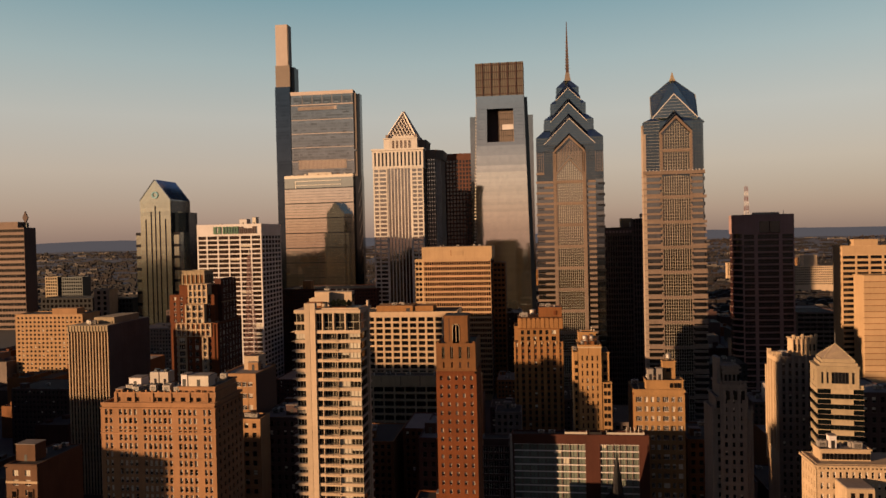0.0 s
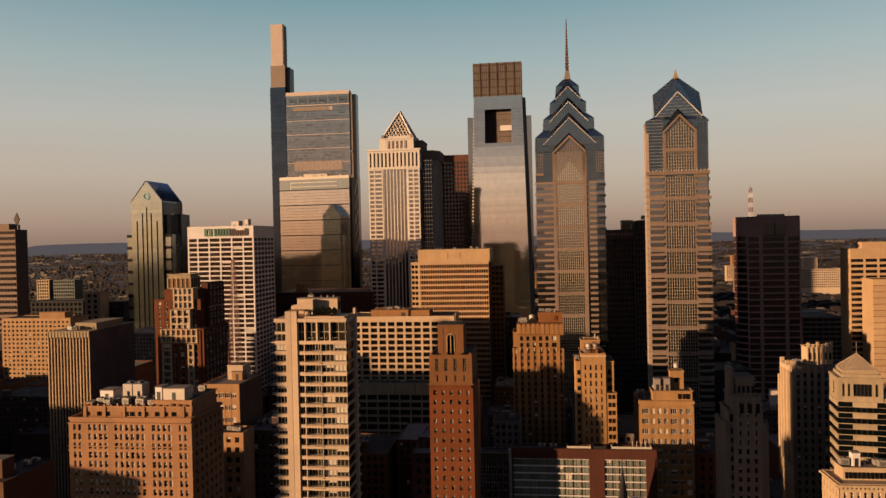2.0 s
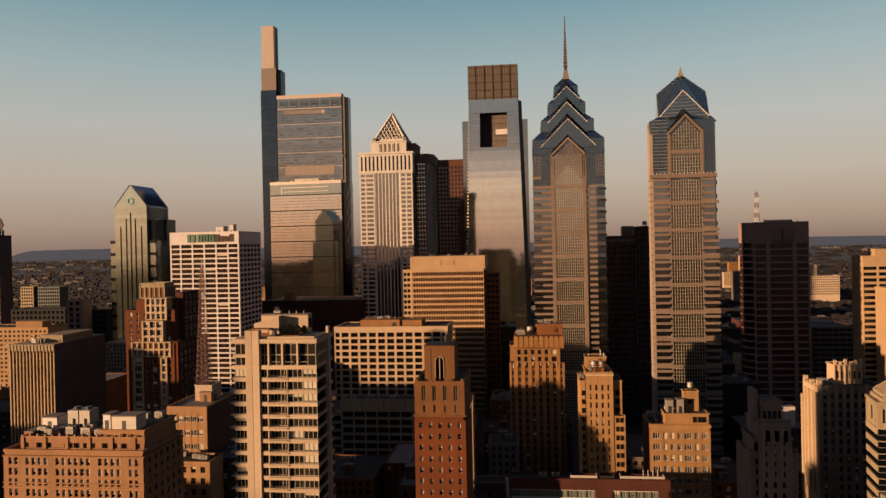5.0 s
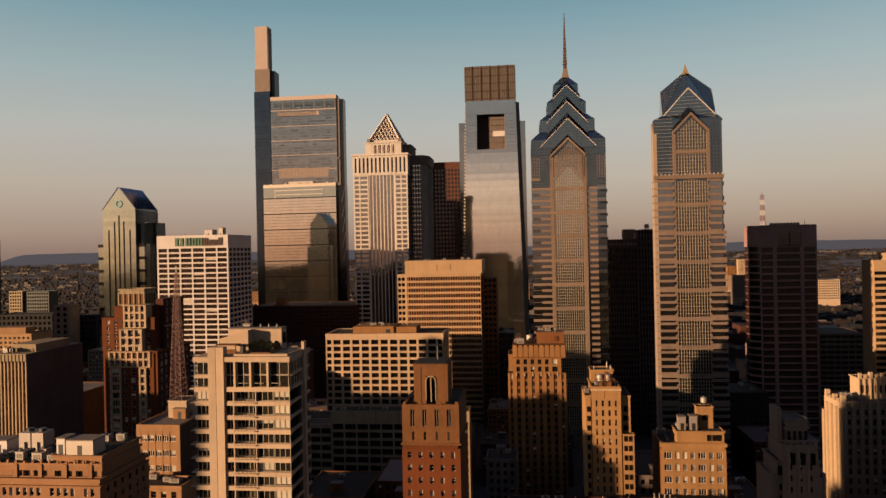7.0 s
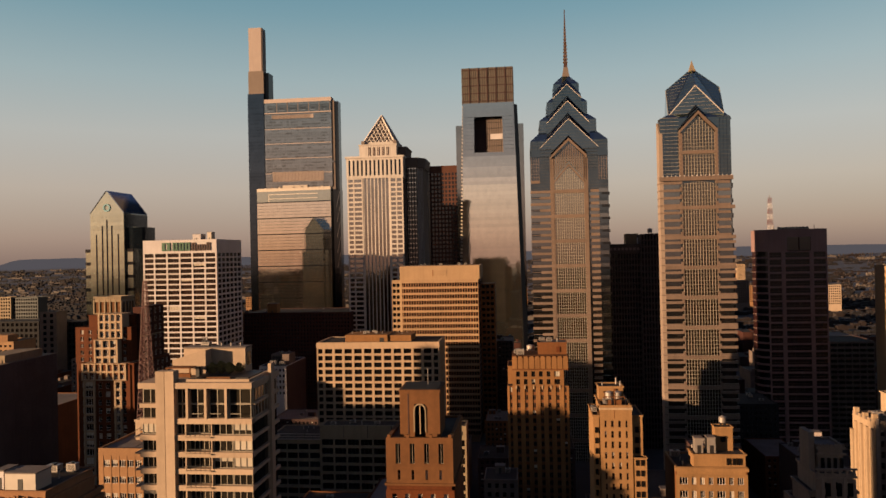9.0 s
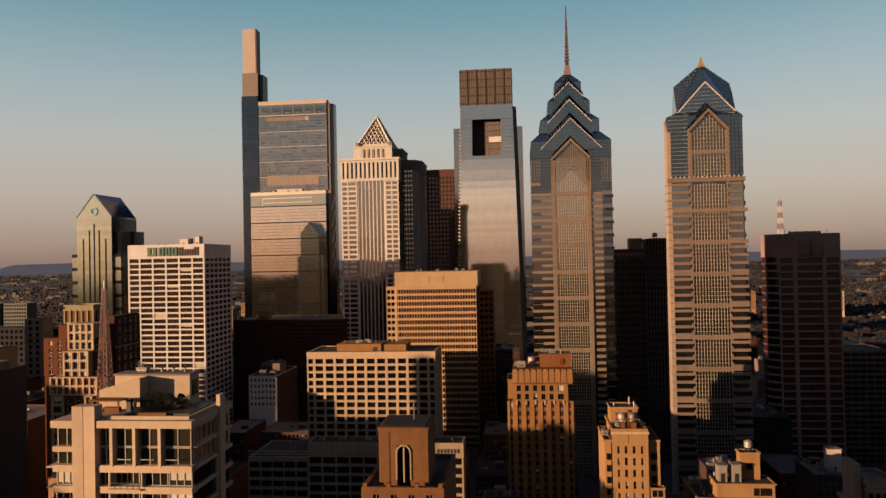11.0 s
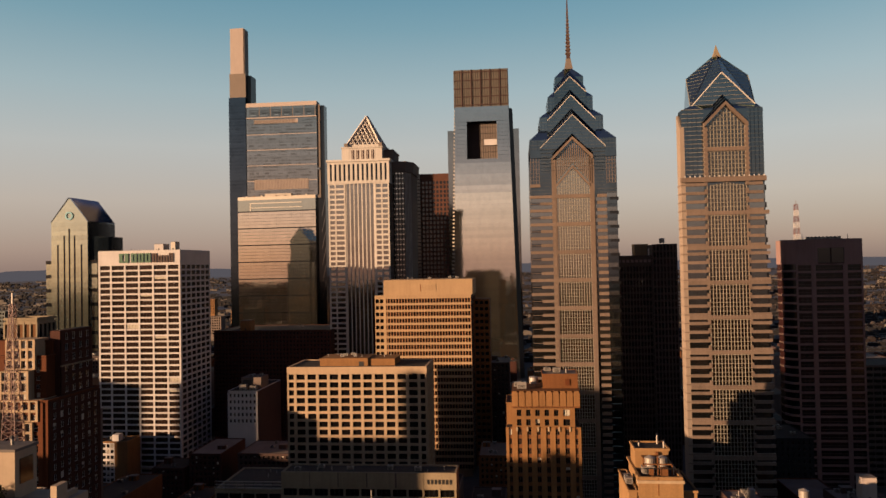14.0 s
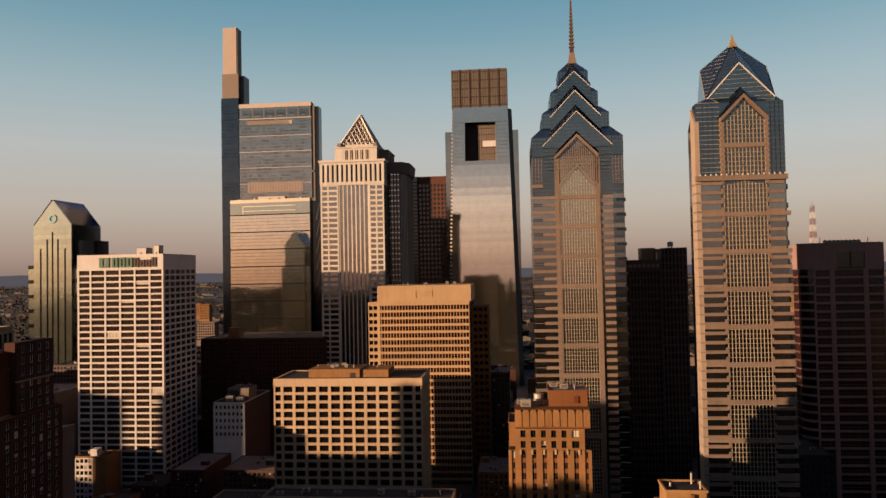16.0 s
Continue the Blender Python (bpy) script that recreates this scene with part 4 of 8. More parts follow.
def spire_tower():
    """Blue glass and rose granite tower with stacked gables and a needle."""
    b = thing("skyscraper", "blue glass and rose granite tower with stacked gables and needle", "skyscraper", 23, 533)
    cx, cy, y0 = 23.2, 533, 510
    part("body", Solid().box(0.4, 46, y0 + 1.2, 556, 0, 186), BLUEGLASS, b)
    belt, p = 14.87, 3.7175
    for k in range(44):
        z = 161.2 - k * p
        if z < 0:
            break
        full = k % 2 == 0
        block("granite_band", b, -0.2 if full else 5.4, 11.8, y0, y0 + 1.4, z - 0.75, z + 0.75, LIBERTYSTONE)
        if not full:
            block("sill_line", b, 0.2, 5.4, y0 + 0.5, y0 + 1.3, z - 0.12, z + 0.12, LIBERTYSTONE)
        block("window_strip", b, 0.3, 11.7, y0 + 0.7, y0 + 1.3, z - p + 0.75, z - 0.75, DUSKGLASS)
        block("granite_block", b, 35.4, 40.4, y0, y0 + 1.4, z - 0.85, z + 0.8, LIBERTYSTONE)
        block("window_strip", b, 34.2, 40.4, y0 + 0.7, y0 + 1.3, z - p + 0.8, z - 0.85, DUSKGLASS)
        block("corner_glass", b, 40.5, 45.6, y0 + 0.5, y0 + 1.2, z - 0.9, z + 1.3, DUSKGLASS if full else BLUEGLASS)
        if full:
            block("corner_block", b, 42, 46.6, y0 + 0.7, y0 + 8, z - 2.6, z - 0.9, BLACKGLASS)
        for x in (12.3, 32.4):
            block("stud", b, x - 0.1, x + 1.3, y0 - 0.35, y0 + 1, z - 0.6, z + 1.5, LIBERTYSTONE)
    block("slit", b, 34.0, 34.6, y0 + 0.55, y0 + 1.1, 0, 161, BLACKGLASS)
    for x in (11.7, 31.6):
        block("side_pier", b, x, x + 2.5, y0 - 0.2, y0 + 1.2, 0, 182, LIBERTYSTONE)
    for k in range(11):
        z = 161.2 - k * belt
        block("belt", b, 11.8, 34, y0 - 0.45, y0 + 1.2, z - 1.0, z + 1.0, LIBERTYSTONE)
    bay_grid(b, 14.2, 31.6, y0, 0, 165, 176, 13, p / 2, LIBERTYSTONE, BAYGLASS, 0.24, 0.16)
    chevron("inner_arrow", b, 22.9, y0 - 0.5, y0 + 1.5, 8.9, 167.5, 177.8, 1.0, LIBERTYSTONE)
    # shoulder bays at both corners
    for x in (0.6, 40.6):
        for i in range(4):
            block("shoulder_mullion", b, x + i * 1.5, x + i * 1.5 + 0.22, y0 + 1.0, y0 + 1.4, 168, 184 - abs(i - 1.5) * 0.5, LIBERTYSTONE)
        for i in range(8):
            block("shoulder_transom", b, x, x + 4.7, y0 + 1.05, y0 + 1.4, 168 + i * 2, 168.2 + i * 2, LIBERTYSTONE)
    block("shoulder_sill", b, 0.2, 5.6, y0 + 0.2, y0 + 1.4, 166.4, 168, LIBERTYSTONE)
    # stone gable with close uprights
    part("gable_glass", Solid().gable([(12.9, 164), (33.1, 164), (33.1, 181), (cx - 0.2, 191.2), (12.9, 181)], y0 + 0.5, y0 + 3), BAYGLASS, b)
    for i in range(19):
        x = 13.6 + i * 1.05
        lo = max(165.0, 179 - abs(x - 22.9) * 1.16)
        block("gable_upright", b, x - 0.25, x + 0.25, y0 - 0.6, y0, lo, 190.6 - abs(x - 23) * 1.0, LIBERTYSTONE)
    chevron("granite_gable", b, 23.0, y0 - 1.8, y0 + 2, 10.5, 182.6, 193, 1.2, LIBERTYSTONE)
    hood(b, 23.0, y0 - 1.7, 10.6, 182.6, 193, 4.0, 5.4, NIGHTGLASS)
    # thin floor lines over the glass below the first gable
    for i in range(15):
        z = 163 + i * 1.86
        for xa, xb in ((0.8 if z < 166 else 5.8, 11.6), (34.2, 40.4 if z > 166 else 46)):
            block("glass_line", b, xa, xb, y0 + 1.0, y0 + 1.4, z, z + 0.16, WARMGLASS)
    # stacked glass tiers with gables on each face
    tiers = ((22.8, 186, 191.8, 17.2, 197.5), (17.0, 197.5, 205, 12.6, 209), (12.2, 209, 217, 8.0, 221), (7.8, 221, 229, 2.2, 235))
    sq = lambda w: [(cx - w, cy - w), (cx + w, cy - w), (cx + w, cy + w), (cx - w, cy + w)]
    for w, za, zb, w2, zc in tiers:
        part("tier", Solid().frustum(sq(w), sq(w), za - 4, zb).frustum(sq(w), sq(w2), zb, zc, 1), [BLUEGLASS, CAPGLASS], b)
        n = max(3, int((zb - za) / 1.8))
        for k in range(n):
            z = za + (zb - za) * (k + 0.5) / n
            block("tier_line", b, cx - w - 0.06, cx + w + 0.06, cy - w - 0.06, cy + w + 0.06, z, z + 0.16, WARMGLASS)
        for k in range(int(w * 2 / 1.7)):
            x = cx - w + 0.85 + k * 1.7
            block("tier_mullion", b, x - 0.06, x + 0.06, cy - w - 0.07, cy + w + 0.07, za, zb, NIGHTGLASS)
    for half, eave, apex, plane, rise, dep in ((17.3, 187.2, 204.6, y0 - 0.5, 4.2, 17.1), (12.8, 203, 216.4, y0 + 5, 4.2, 12.3), (8.6, 218.8, 227.4, y0 + 9, 4.4, 7.9)):
        foot = eave - (0.6 if half > 17 else 14)
        part("glass_gable", Solid().gable([(cx - half, foot), (cx + half, foot), (cx + half, eave), (cx, apex), (cx - half, eave)], plane, cy), BLUEGLASS, b)
        part("glass_gable", Solid().gable_x([(cy - half, eave - 14), (cy + half, eave - 14), (cy + half, eave), (cy, apex), (cy - half, eave)], cx - dep, cx + dep), BLUEGLASS, b)
        hood(b, cx, plane + 0.05, half, eave, apex, 4.2, rise, NIGHTGLASS)
        k = 0
        while eave - 12 + k * 1.86 < apex - 1:
            z = eave - 12 + k * 1.86
            hw = half * min(1, (apex - z) / (apex - eave))
            block("gable_line", b, cx - hw + 0.3, cx + hw - 0.3, plane - 0.1, plane + 0.2, z, z + 0.16, WARMGLASS)
            k += 1
        part("pale_edge", Solid().bar((cx - half, plane - 0.2, eave), (cx, plane - 0.2, apex), 0.17).bar((cx, plane - 0.2, apex), (cx + half, plane - 0.2, eave), 0.17), PALEGRANITE, b)
    # needle
    q = lambda w: [(cx + 0.4 - w, cy - w), (cx + 0.4 + w, cy - w), (cx + 0.4 + w, cy + w), (cx + 0.4 - w, cy + w)]
    part("spire_base", Solid().frustum(q(3.1), q(1.25), 230, 241), BRONZE, b)
    part("spire", Solid().frustum(q(1.1), q(0.22), 241, 277.5), DARKSTONE, b)
    for i in range(13):
        z = 244 + i * 2.1
        w = 1.45 - i * 0.08
        part("spire_rung", Solid().box(cx + 0.4 - w, cx + 0.4 + w, cy - w, cy + w, z, z + 0.45), GREYSTONE, b)


def gabled_tower():
    """Shorter granite and glass tower with one gable and a cross-gabled cap."""
    b = thing("skyscraper", "granite and blue glass tower with a gable and a faceted cap", "skyscraper", 78, 448)
    y0, y1 = 425, 486
    x0, x1 = 61.0, 93.6
    part("body", Solid().frustum([(x0, y0 + 6), (x0, y0 + 1.2), (x1, y0 + 1.2), (x1, y1), (x0 + 11, y1), (x0 + 11, y0 + 13)],
                                 [(x0, y0 + 6), (x0, y0 + 1.2), (x1, y0 + 1.2), (x1, y1), (x0 + 11, y1), (x0 + 11, y0 + 13)], 0, 187.6), BLUEGLASS, b)
    part("west_pier", Solid().gable_x([(y0 + 0.5, 0), (y0 + 7.0, 0), (y0 + 7.0, 186.5), (y0 + 0.5, 180)], x0 - 0.7, x0 + 1.0), LIBERTYPALE, b)
    p = 3.55
    for k in range(45):
        z = 156.6 - k * p
        if z < 0:
            break
        full = k % 2 == 0
        wide = z < 131
        block("granite_band", b, x0 + 1.0, 69.6, y0, y0 + 1.6, z - 0.62, z + 0.62, LIBERTYSTONE)
        block("granite_band", b, 86.8, x1 + (0.9 if wide else -1.0), y0, y0 + 1.6, z - 0.62, z + 0.62, LIBERTYSTONE)
        block("window_strip", b, x0 + 1.0, 69.4, y0 + 0.6, y0 + 1.3, z - p + 0.62, z - 0.62, DUSKGLASS)
        block("window_strip", b, 87, x1 - 0.4, y0 + 0.6, y0 + 1.3, z - p + 0.62, z - 0.62, DUSKGLASS)
        block("west_band", b, x0 - 0.82, x0 + 1.0, y0 + 0.2, y0 + 7.1, z - 0.25, z + 0.25, LIBERTYSTONE)
        for x in (69.6, 86.0):
            block("stud", b, x, x + 1.0, y0 - 0.1, y0 + 1.2, z - 0.5, z + 1.6, LIBERTYSTONE)
        if full:
            block("corner_block", b, x1 - 0.4, x1 + 0.4, y0 + 0.8, y0 + 10, z - 2.8, z - 0.8, BLACKGLASS)
    for k in range(11):
        z = 144.8 - k * 14.2
        block("belt", b, x0 + 1.0, x1 + 0.95, y0 - 0.3, y0 + 1.6, z - 0.8, z + 0.8, LIBERTYSTONE)
    block("ledge", b, x0 - 0.8, x1 + 0.3, y0 - 0.45, y0 + 2, 157.6, 159.6, LIBERTYSTONE)
    for i in range(17):
        block("ledge_lamp", b, x0 + 0.6 + i * 1.95, x0 + 1.0 + i * 1.95, y0 - 0.4, y0, 159.6, 160.2, WHITE)
    bay_grid(b, 70.6, 86.2, y0 + 0.2, 0, 156, 157.5, 12, p / 2, LIBERTYSTONE, TEAGLASS, 0.17, 0.14)
    # upper shaft: stone frame, close grid, gable
    bay_grid(b, 71.0, 86.0, y0 + 0.1, 159.6, 180.4, 188.6, 11, 1.75, LIBERTYSTONE, TEAGLASS, 0.16, 0.15)
    for x in (69.8, 86.1):
        block("frame_pier", b, x, x + 1.1, y0 - 0.3, y0 + 1.4, 159.6, 180.6, LIBERTYSTONE)
        for k in range(10):
            block("stud", b, x - 0.3, x + 1.4, y0 - 0.4, y0 + 1.2, 160.4 + k * 2.0, 161.4 + k * 2.0, LIBERTYSTONE)
    block("belt", b, 70.0, 87.0, y0 - 0.35, y0 + 1, 170.2, 171.8, LIBERTYSTONE)
    chevron("granite_gable", b, 78.5, y0 - 0.9, y0 + 2, 8.8, 181.6, 190.6, 1.1, LIBERTYSTONE)
    hood(b, 78.5, y0 - 0.8, 9.0, 181.6, 190.6, 4.4, 3.6, NIGHTGLASS)
    # thin floor lines and uprights of the blue glass
    for i in range(16):
        z = 161 + i * 1.78
        lo = x0 + 0.2
        hi = x1 - 0.2
        block("glass_line", b, lo, 69.8, y0 + 1.05, y0 + 1.4, z, z + 0.17, PALELINE)
        block("glass_line", b, 87.2, hi, y0 + 1.05, y0 + 1.4, z, z + 0.17, WARMGLASS)
    for x in (63.6, 65.4, 67.2, 88.6, 90.2, 91.8):
        block("glass_mullion", b, x - 0.06, x + 0.06, y0 + 1.0, y0 + 1.4, 160, 187.4, NIGHTGLASS)
    # shoulders lean in to the cap
    part("shoulder", Solid().frustum([(x0, y0 + 6), (x0, y0 + 1.2), (x1, y0 + 1.2), (x1 + 2.4, y0 + 8), (x1 + 2.4, y1), (x0 + 11, y1)],
                                     [(x0 + 4.2, y0 + 8), (x0 + 4.4, y0 + 3.6), (x1 - 2, y0 + 3.0), (x1 + 1.0, y0 + 10), (x1 + 1.0, y1 - 3), (x0 + 12, y1 - 3)], 187.5, 189.8), CAPGLASS, b)
    # cap: four gables whose ridges climb to one peak, turned a little from the street
    c = Vector((79.8, 441.2, 0))
    u, w = Vector((12.6, -1.4, 0)), Vector((-1.4, -12.6, 0))
    up = lambda v, z: (c.x + v.x, c.y + v.y, z)
    ze, za, zp = 189.4, 203.4, 214.6
    E = [up(w - u, ze), up(w + u, ze), up(u - w, ze), up(-u - w, ze)]
    G = [up(w, za), up(u, za + 1.0), up(-w, za + 1.0), up(-u, za + 1.0)]
    P = up(Vector((0, 0, 0)), zp)
    s = Solid()
    s.v = [(x, y, 181.0) for x, y, _ in E] + E + G + [P]
    s.f = [(0, 3, 2, 1)]
    for k in range(4):
        m = (k + 1) % 4
        s.f += [(k, m, 4 + m, 8 + k, 4 + k), (4 + k, 8 + k, 12), (8 + k, 4 + m, 12)]
    s.s = [0] + [0, 1, 1] * 4
    part("cap", s, [BLUEGLASS, CAPGLASS], b)
    E, G, P = [Vector(e) for e in E], [Vector(g) for g in G], Vector(P)
    level = lambda p, q, z: p.lerp(q, (z - p.z) / (q.z - p.z))
    out = Vector((0, -0.06, 0.06))
    lines, dark = Solid(), Solid()
    z = ze + 0.8
    while z < zp - 1.2:
        for corner, gables in ((E[0], (G[0], G[3])), (E[1], (G[0], G[1]))):
            for g in gables:
                edge = level(corner, g, z) if z < g.z else level(g, P, z)
                dark.bar(edge + out, level(corner, P, z) + out, 0.05)
        if z < za - 0.8:
            lines.bar(level(E[0], G[0], z) + w * 0.012, level(E[1], G[0], z) + w * 0.012, 0.055)
        z += 1.75
    part("cap_line", lines, PALELINE, b, "", "stuff")
    part("cap_line", dark, WARMGLASS, b, "", "stuff")
    for k in range(2):
        part("hip", Solid().bar(E[k] + out, P + out, 0.12), DUSKGLASS, b)
        part("pale_edge", Solid().bar(E[k] + w * 0.02, G[0] + w * 0.02, 0.2), PALEGRANITE, b)
        part("pale_edge", Solid().bar(E[k] + out, G[3 if k == 0 else 1] + out, 0.12), PALELINE, b)
    for k in range(4):
        part("ridge", Solid().bar(G[k] + out, P + out, 0.12), DUSKGLASS, b)
    q = lambda r: [(c.x - r, c.y - r), (c.x + r, c.y - r), (c.x + r, c.y + r), (c.x - r, c.y + r)]
    part("finial", Solid().frustum(q(1.7), q(0.9), 212.9, 215.2).frustum(q(0.9), q(0.05), 215.2, 218.6), OATSTONE, b)


def bank_tower():
    b = thing("office_tower", "white concrete office tower with ribbon windows and a bank sign", "office tower", -242, 572)
    x0, x1, y0, y1, zt = -268.6, -215.2, 550, 594, 138.2
    core(b, x0, x1, y0, y1, 0, zt, WHITE, inset=0.7, parapet=0.6)
    rows = 35
    zw = zt - 8.2
    facade(b, "S", y0, x0, x1, zw - rows * 3.68, zw, [0.85, 1.05, 1.05, 1.05, 1.05, 0.9], rows, pier=1.05, band=1.0, deep=0.7, wall=WHITE, glass=TOBACCOGLASS, bar=UMBER, style="mull4", blinds=0.05)
    facade(b, "E", x1, y0 + 0.72, y1, zw - rows * 3.68, zw, 6, rows, pier=1.3, band=1.2, deep=0.7, wall=WHITE, glass=TOBACCOGLASS, single=False, style="mull2")
    block("attic", b, x0 - 0.02, x1 + 0.02, y0 - 0.05, y0 + 0.72, zw, zt + 0.5, WHITE)
    block("attic", b, x1 - 0.72, x1 + 0.03, y0 + 0.73, y1, zw, zt + 0.5, WHITE)
    block("west_wall", b, x0, x0 + 0.7, y0 + 0.72, y1, 0, zt, WHITE)
    # the sign: one plain raised shape for each character, green then grey
    x = x0 + 14.0
    for w, h, mat in ((7.6, 5.8, GREENPAINT), (4.7, 5.8, GREENPAINT), (4.3, 5.8, GREENPAINT), (4.6, 5.8, GREENPAINT),
                      (3.6, 5.6, UMBER), (3.5, 4.3, UMBER), (3.5, 4.3, UMBER), (3.4, 5.6, UMBER)):
        za, t = zw + 1.2, 0.85
        sign = Solid()
        for f in (0.0, 0.5):
            sign.box(x + w * f, x + w * f + w * 0.3, y0 - 0.6, y0 - 0.08, za, za + h)
        sign.box(x + w * 0.3, x + w * 0.5, y0 - 0.58, y0 - 0.08, za, za + t).box(x + w * 0.3, x + w * 0.5, y0 - 0.58, y0 - 0.08, za + h - t, za + h)
        part("sign_shape", sign, mat, b)
        x += w * 1.02
    clutter(x0 + 5, x1 - 5, y0 + 6, y1 - 6, zt + 0.1, 7, 3)
    bulkhead(-238, -232, 562, 570, zt + 0.1, zt + 4.6, WHITE)
    bulkhead(-228, -225, 564, 570, zt + 0.1, zt + 6, PALEMETAL)


def concrete_tower():
    """Slim residential tower: pale concrete slabs, balconies, dark glass."""
    b = thing("apartment_tower", "slim cream concrete apartment tower with balconies", "apartment tower", -47, 164)
    x0, x1, y0, y1, zt = -55.2, -39.7, 159, 169.5, 109.2
    p = 2.165
    core(b, x0 + 0.6, x1 - 0.3, y0 + 0.9, y1, 0, zt - 0.6, GREYSTONE, inset=0.2, parapet=0, roof=PALEROOF)
    rows = 30
    zb = zt - 0.9 - 4.1 - rows * p
    # solid pier with a seam
    block("pier", b, -52.55, -51.35, y0 - 0.25, y0 + 1.2, 0, zt + 1.5, CREAM)
    block("pier", b, -51.28, -50.05, y0 - 0.25, y0 + 1.2, 0, zt + 1.5, CREAM)
    block("seam", b, -51.4, -51.2, y0 - 0.1, y0 + 1, zb, zt, GREYSTONE)
    for i in range(rows + 1):
        z = zb + i * p
        block("slab", b, x0 + 0.3, -52.5, y0, y0 + 1.2, z - 0.34, z + 0.36, CREAM)
        block("slab", b, -50.1, x1, y0, y0 + 1.2, z - 0.34, z + 0.36, CREAM)
        balcony = block("balcony", b, x0 - 0.75, x0 + 0.35, y0 + 0.5, y0 + 2.4, z - 0.07, z + 0.07, CREAM)
        block("side_slab", b, x1 - 0.42, x1 + 0.02, y0 + 1.22, y1, z - 0.22, z + 0.2, CREAM)
        if i < rows:
            block("rail", balcony, x0 - 0.72, x0 - 0.68, y0 + 0.55, y0 + 2.3, z + 0.78, z + 0.84, DARKMETAL)
            block("side_glass", b, x1 - 0.4, x1 - 0.2, y0 + 1.6, y0 + 6.2, z + 0.3, z + p - 0.34, GLASS)
            block("side_glass", b, x1 - 0.4, x1 - 0.2, y0 + 8, y1 - 0.6, z + 0.3, z + p - 0.34, GLASS)
            block("side_wall", b, x1 - 0.45, x1 - 0.05, y0 + 6.2, y0 + 8, z + 0.3, z + p - 0.34, CREAM)
    h = p - 0.7
    for i in range(rows):
        z = zb + i * p + p / 2
        for xa, xb, style, bl in ((x0 + 0.4, -52.6, "mull3", 0.2), (-50.0, -48.75, "mull2", 0.1), (-48.5, -45.25, "mull5", 0.06), (-45.05, -42.5, "mull3", 0.42), (-42.42, x1 - 0.2, "mull3", 0.42)):
            u = rng.random()
            blind = 0 if u > bl else rng.choice((0.85, 0.6, 0.4))
            ob = new("window", window_mesh("S", round(xb - xa, 2), round(h, 2), style, FLATGLASS, SASHBAR, blind))
            ob.parent = b
            ob.location = Vector(((xa + xb) / 2, y0 + (0.95 if style == "mull5" else 0.5), z)) - world_of(b)
        floor = block("balcony_floor", b, -48.6, -45.15, y0 - 0.3, y0 + 0.1, z - h / 2 - 0.3, z - h / 2 - 0.16, CREAM)
        block("rail", floor, -48.55, -45.2, y0 - 0.28, y0 - 0.24, z - h / 2 + 0.42, z - h / 2 + 0.47, DARKMETAL)
        for k in range(6):
            block("baluster", floor, -48.5 + k * 0.65, -48.47 + k * 0.65, y0 - 0.28, y0 - 0.25, z - h / 2 - 0.18, z - h / 2 + 0.43, DARKMETAL)
        block("post", b, -48.72, -48.52, y0 - 0.06, y0 + 1, z - h / 2, z + h / 2, CREAM)
        block("post", b, -45.22, -45.08, y0 + 0.02, y0 + 1, z - h / 2, z + h / 2, CREAM)
    # tall top storeys
    z0 = zt - 5.0
    block("top_slab", b, x0 + 0.2, x1 + 0.1, y0 - 0.15, y1, zt - 0.75, zt, CREAM)
    for xa, xb in ((x0 + 0.5, -52.6), (-50.0, -48.6), (-48.2, -46.2), (-45.6, -43.4), (-42.9, x1 - 0.3)):
        for k in range(2):
            ob = new("window", window_mesh("S", round(xb - xa, 2), 1.95, "mull2", FLATGLASS, SASHBAR, 0.0))
            ob.parent = b
            ob.location = Vector(((xa + xb) / 2, y0 + 0.6, z0 + 1.15 + 2.0 * k)) - world_of(b)
    block("mid_slab", b, x0 + 0.3, -52.5, y0, y0 + 1.2, z0 + 1.75, z0 + 2.3, CREAM)
    block("top_sill", b, x0 + 0.3, x1, y0 - 0.02, y0 + 1.2, z0 - 0.35, z0 + 0.25, CREAM)
    for x in (-48.4, -45.9, -43.15):
        block("door_rail", b, x + 0.3, x + 2.0, y0 + 0.2, y0 + 0.26, z0 + 0.9, z0 + 0.98, SASHBAR)
        block("post", b, x - 0.16, x + 0.16, y0 - 0.05, y0 + 1, z0 + 0.2, zt - 0.7, CREAM)
    block("top_side", b, x1 - 3.5, x1 - 0.3, y0 + 1.2, y1, z0, zt - 0.7, CREAM)
    for k in range(2):
        for ya, yb in ((y0 + 1.6, y0 + 6.2), (y0 + 8.0, y0 + 9.8)):
            z = z0 + 0.3 + 2.05 * k
            ob = new("side_window", window_mesh("E", yb - ya, 1.7, "mull4" if yb < y0 + 7 else "mull2", BAYGLASS, PALEMETAL, 0.0))
            ob.parent = b
            ob.location = Vector((x1 - 0.12, (ya + yb) / 2, z + 0.85)) - world_of(b)
    block("side_slab", b, x1 - 0.42, x1 + 0.02, y0 + 1.22, y1, z0 + 1.95, z0 + 2.3, CREAM)
    block("corner_pier", b, x1 - 0.1, x1 + 0.35, y0 + 6.4, y0 + 7.6, 0, zt + 1.5, CREAM)
    # roof penthouse behind a slanted screen
    part("penthouse", Solid().box(-52.6, -43.6, 167, 169.4, zt, 112.6), CREAM, b)
    part("penthouse_coping", Solid().box(-52.7, -43.5, 166.9, 169.5, 112.6, 112.8), PALEROOF, b)
    part("penthouse_window", Solid().box(-43.62, -43.52, 167.5, 168.9, 110.2, 112.0), GLASS, b)
    part("slanted_screen", Solid().gable([(-53.3, zt), (-48.5, zt), (-48.5, 112.6), (-53.3, 111.3)], 165, 166.95), CREAM, b)
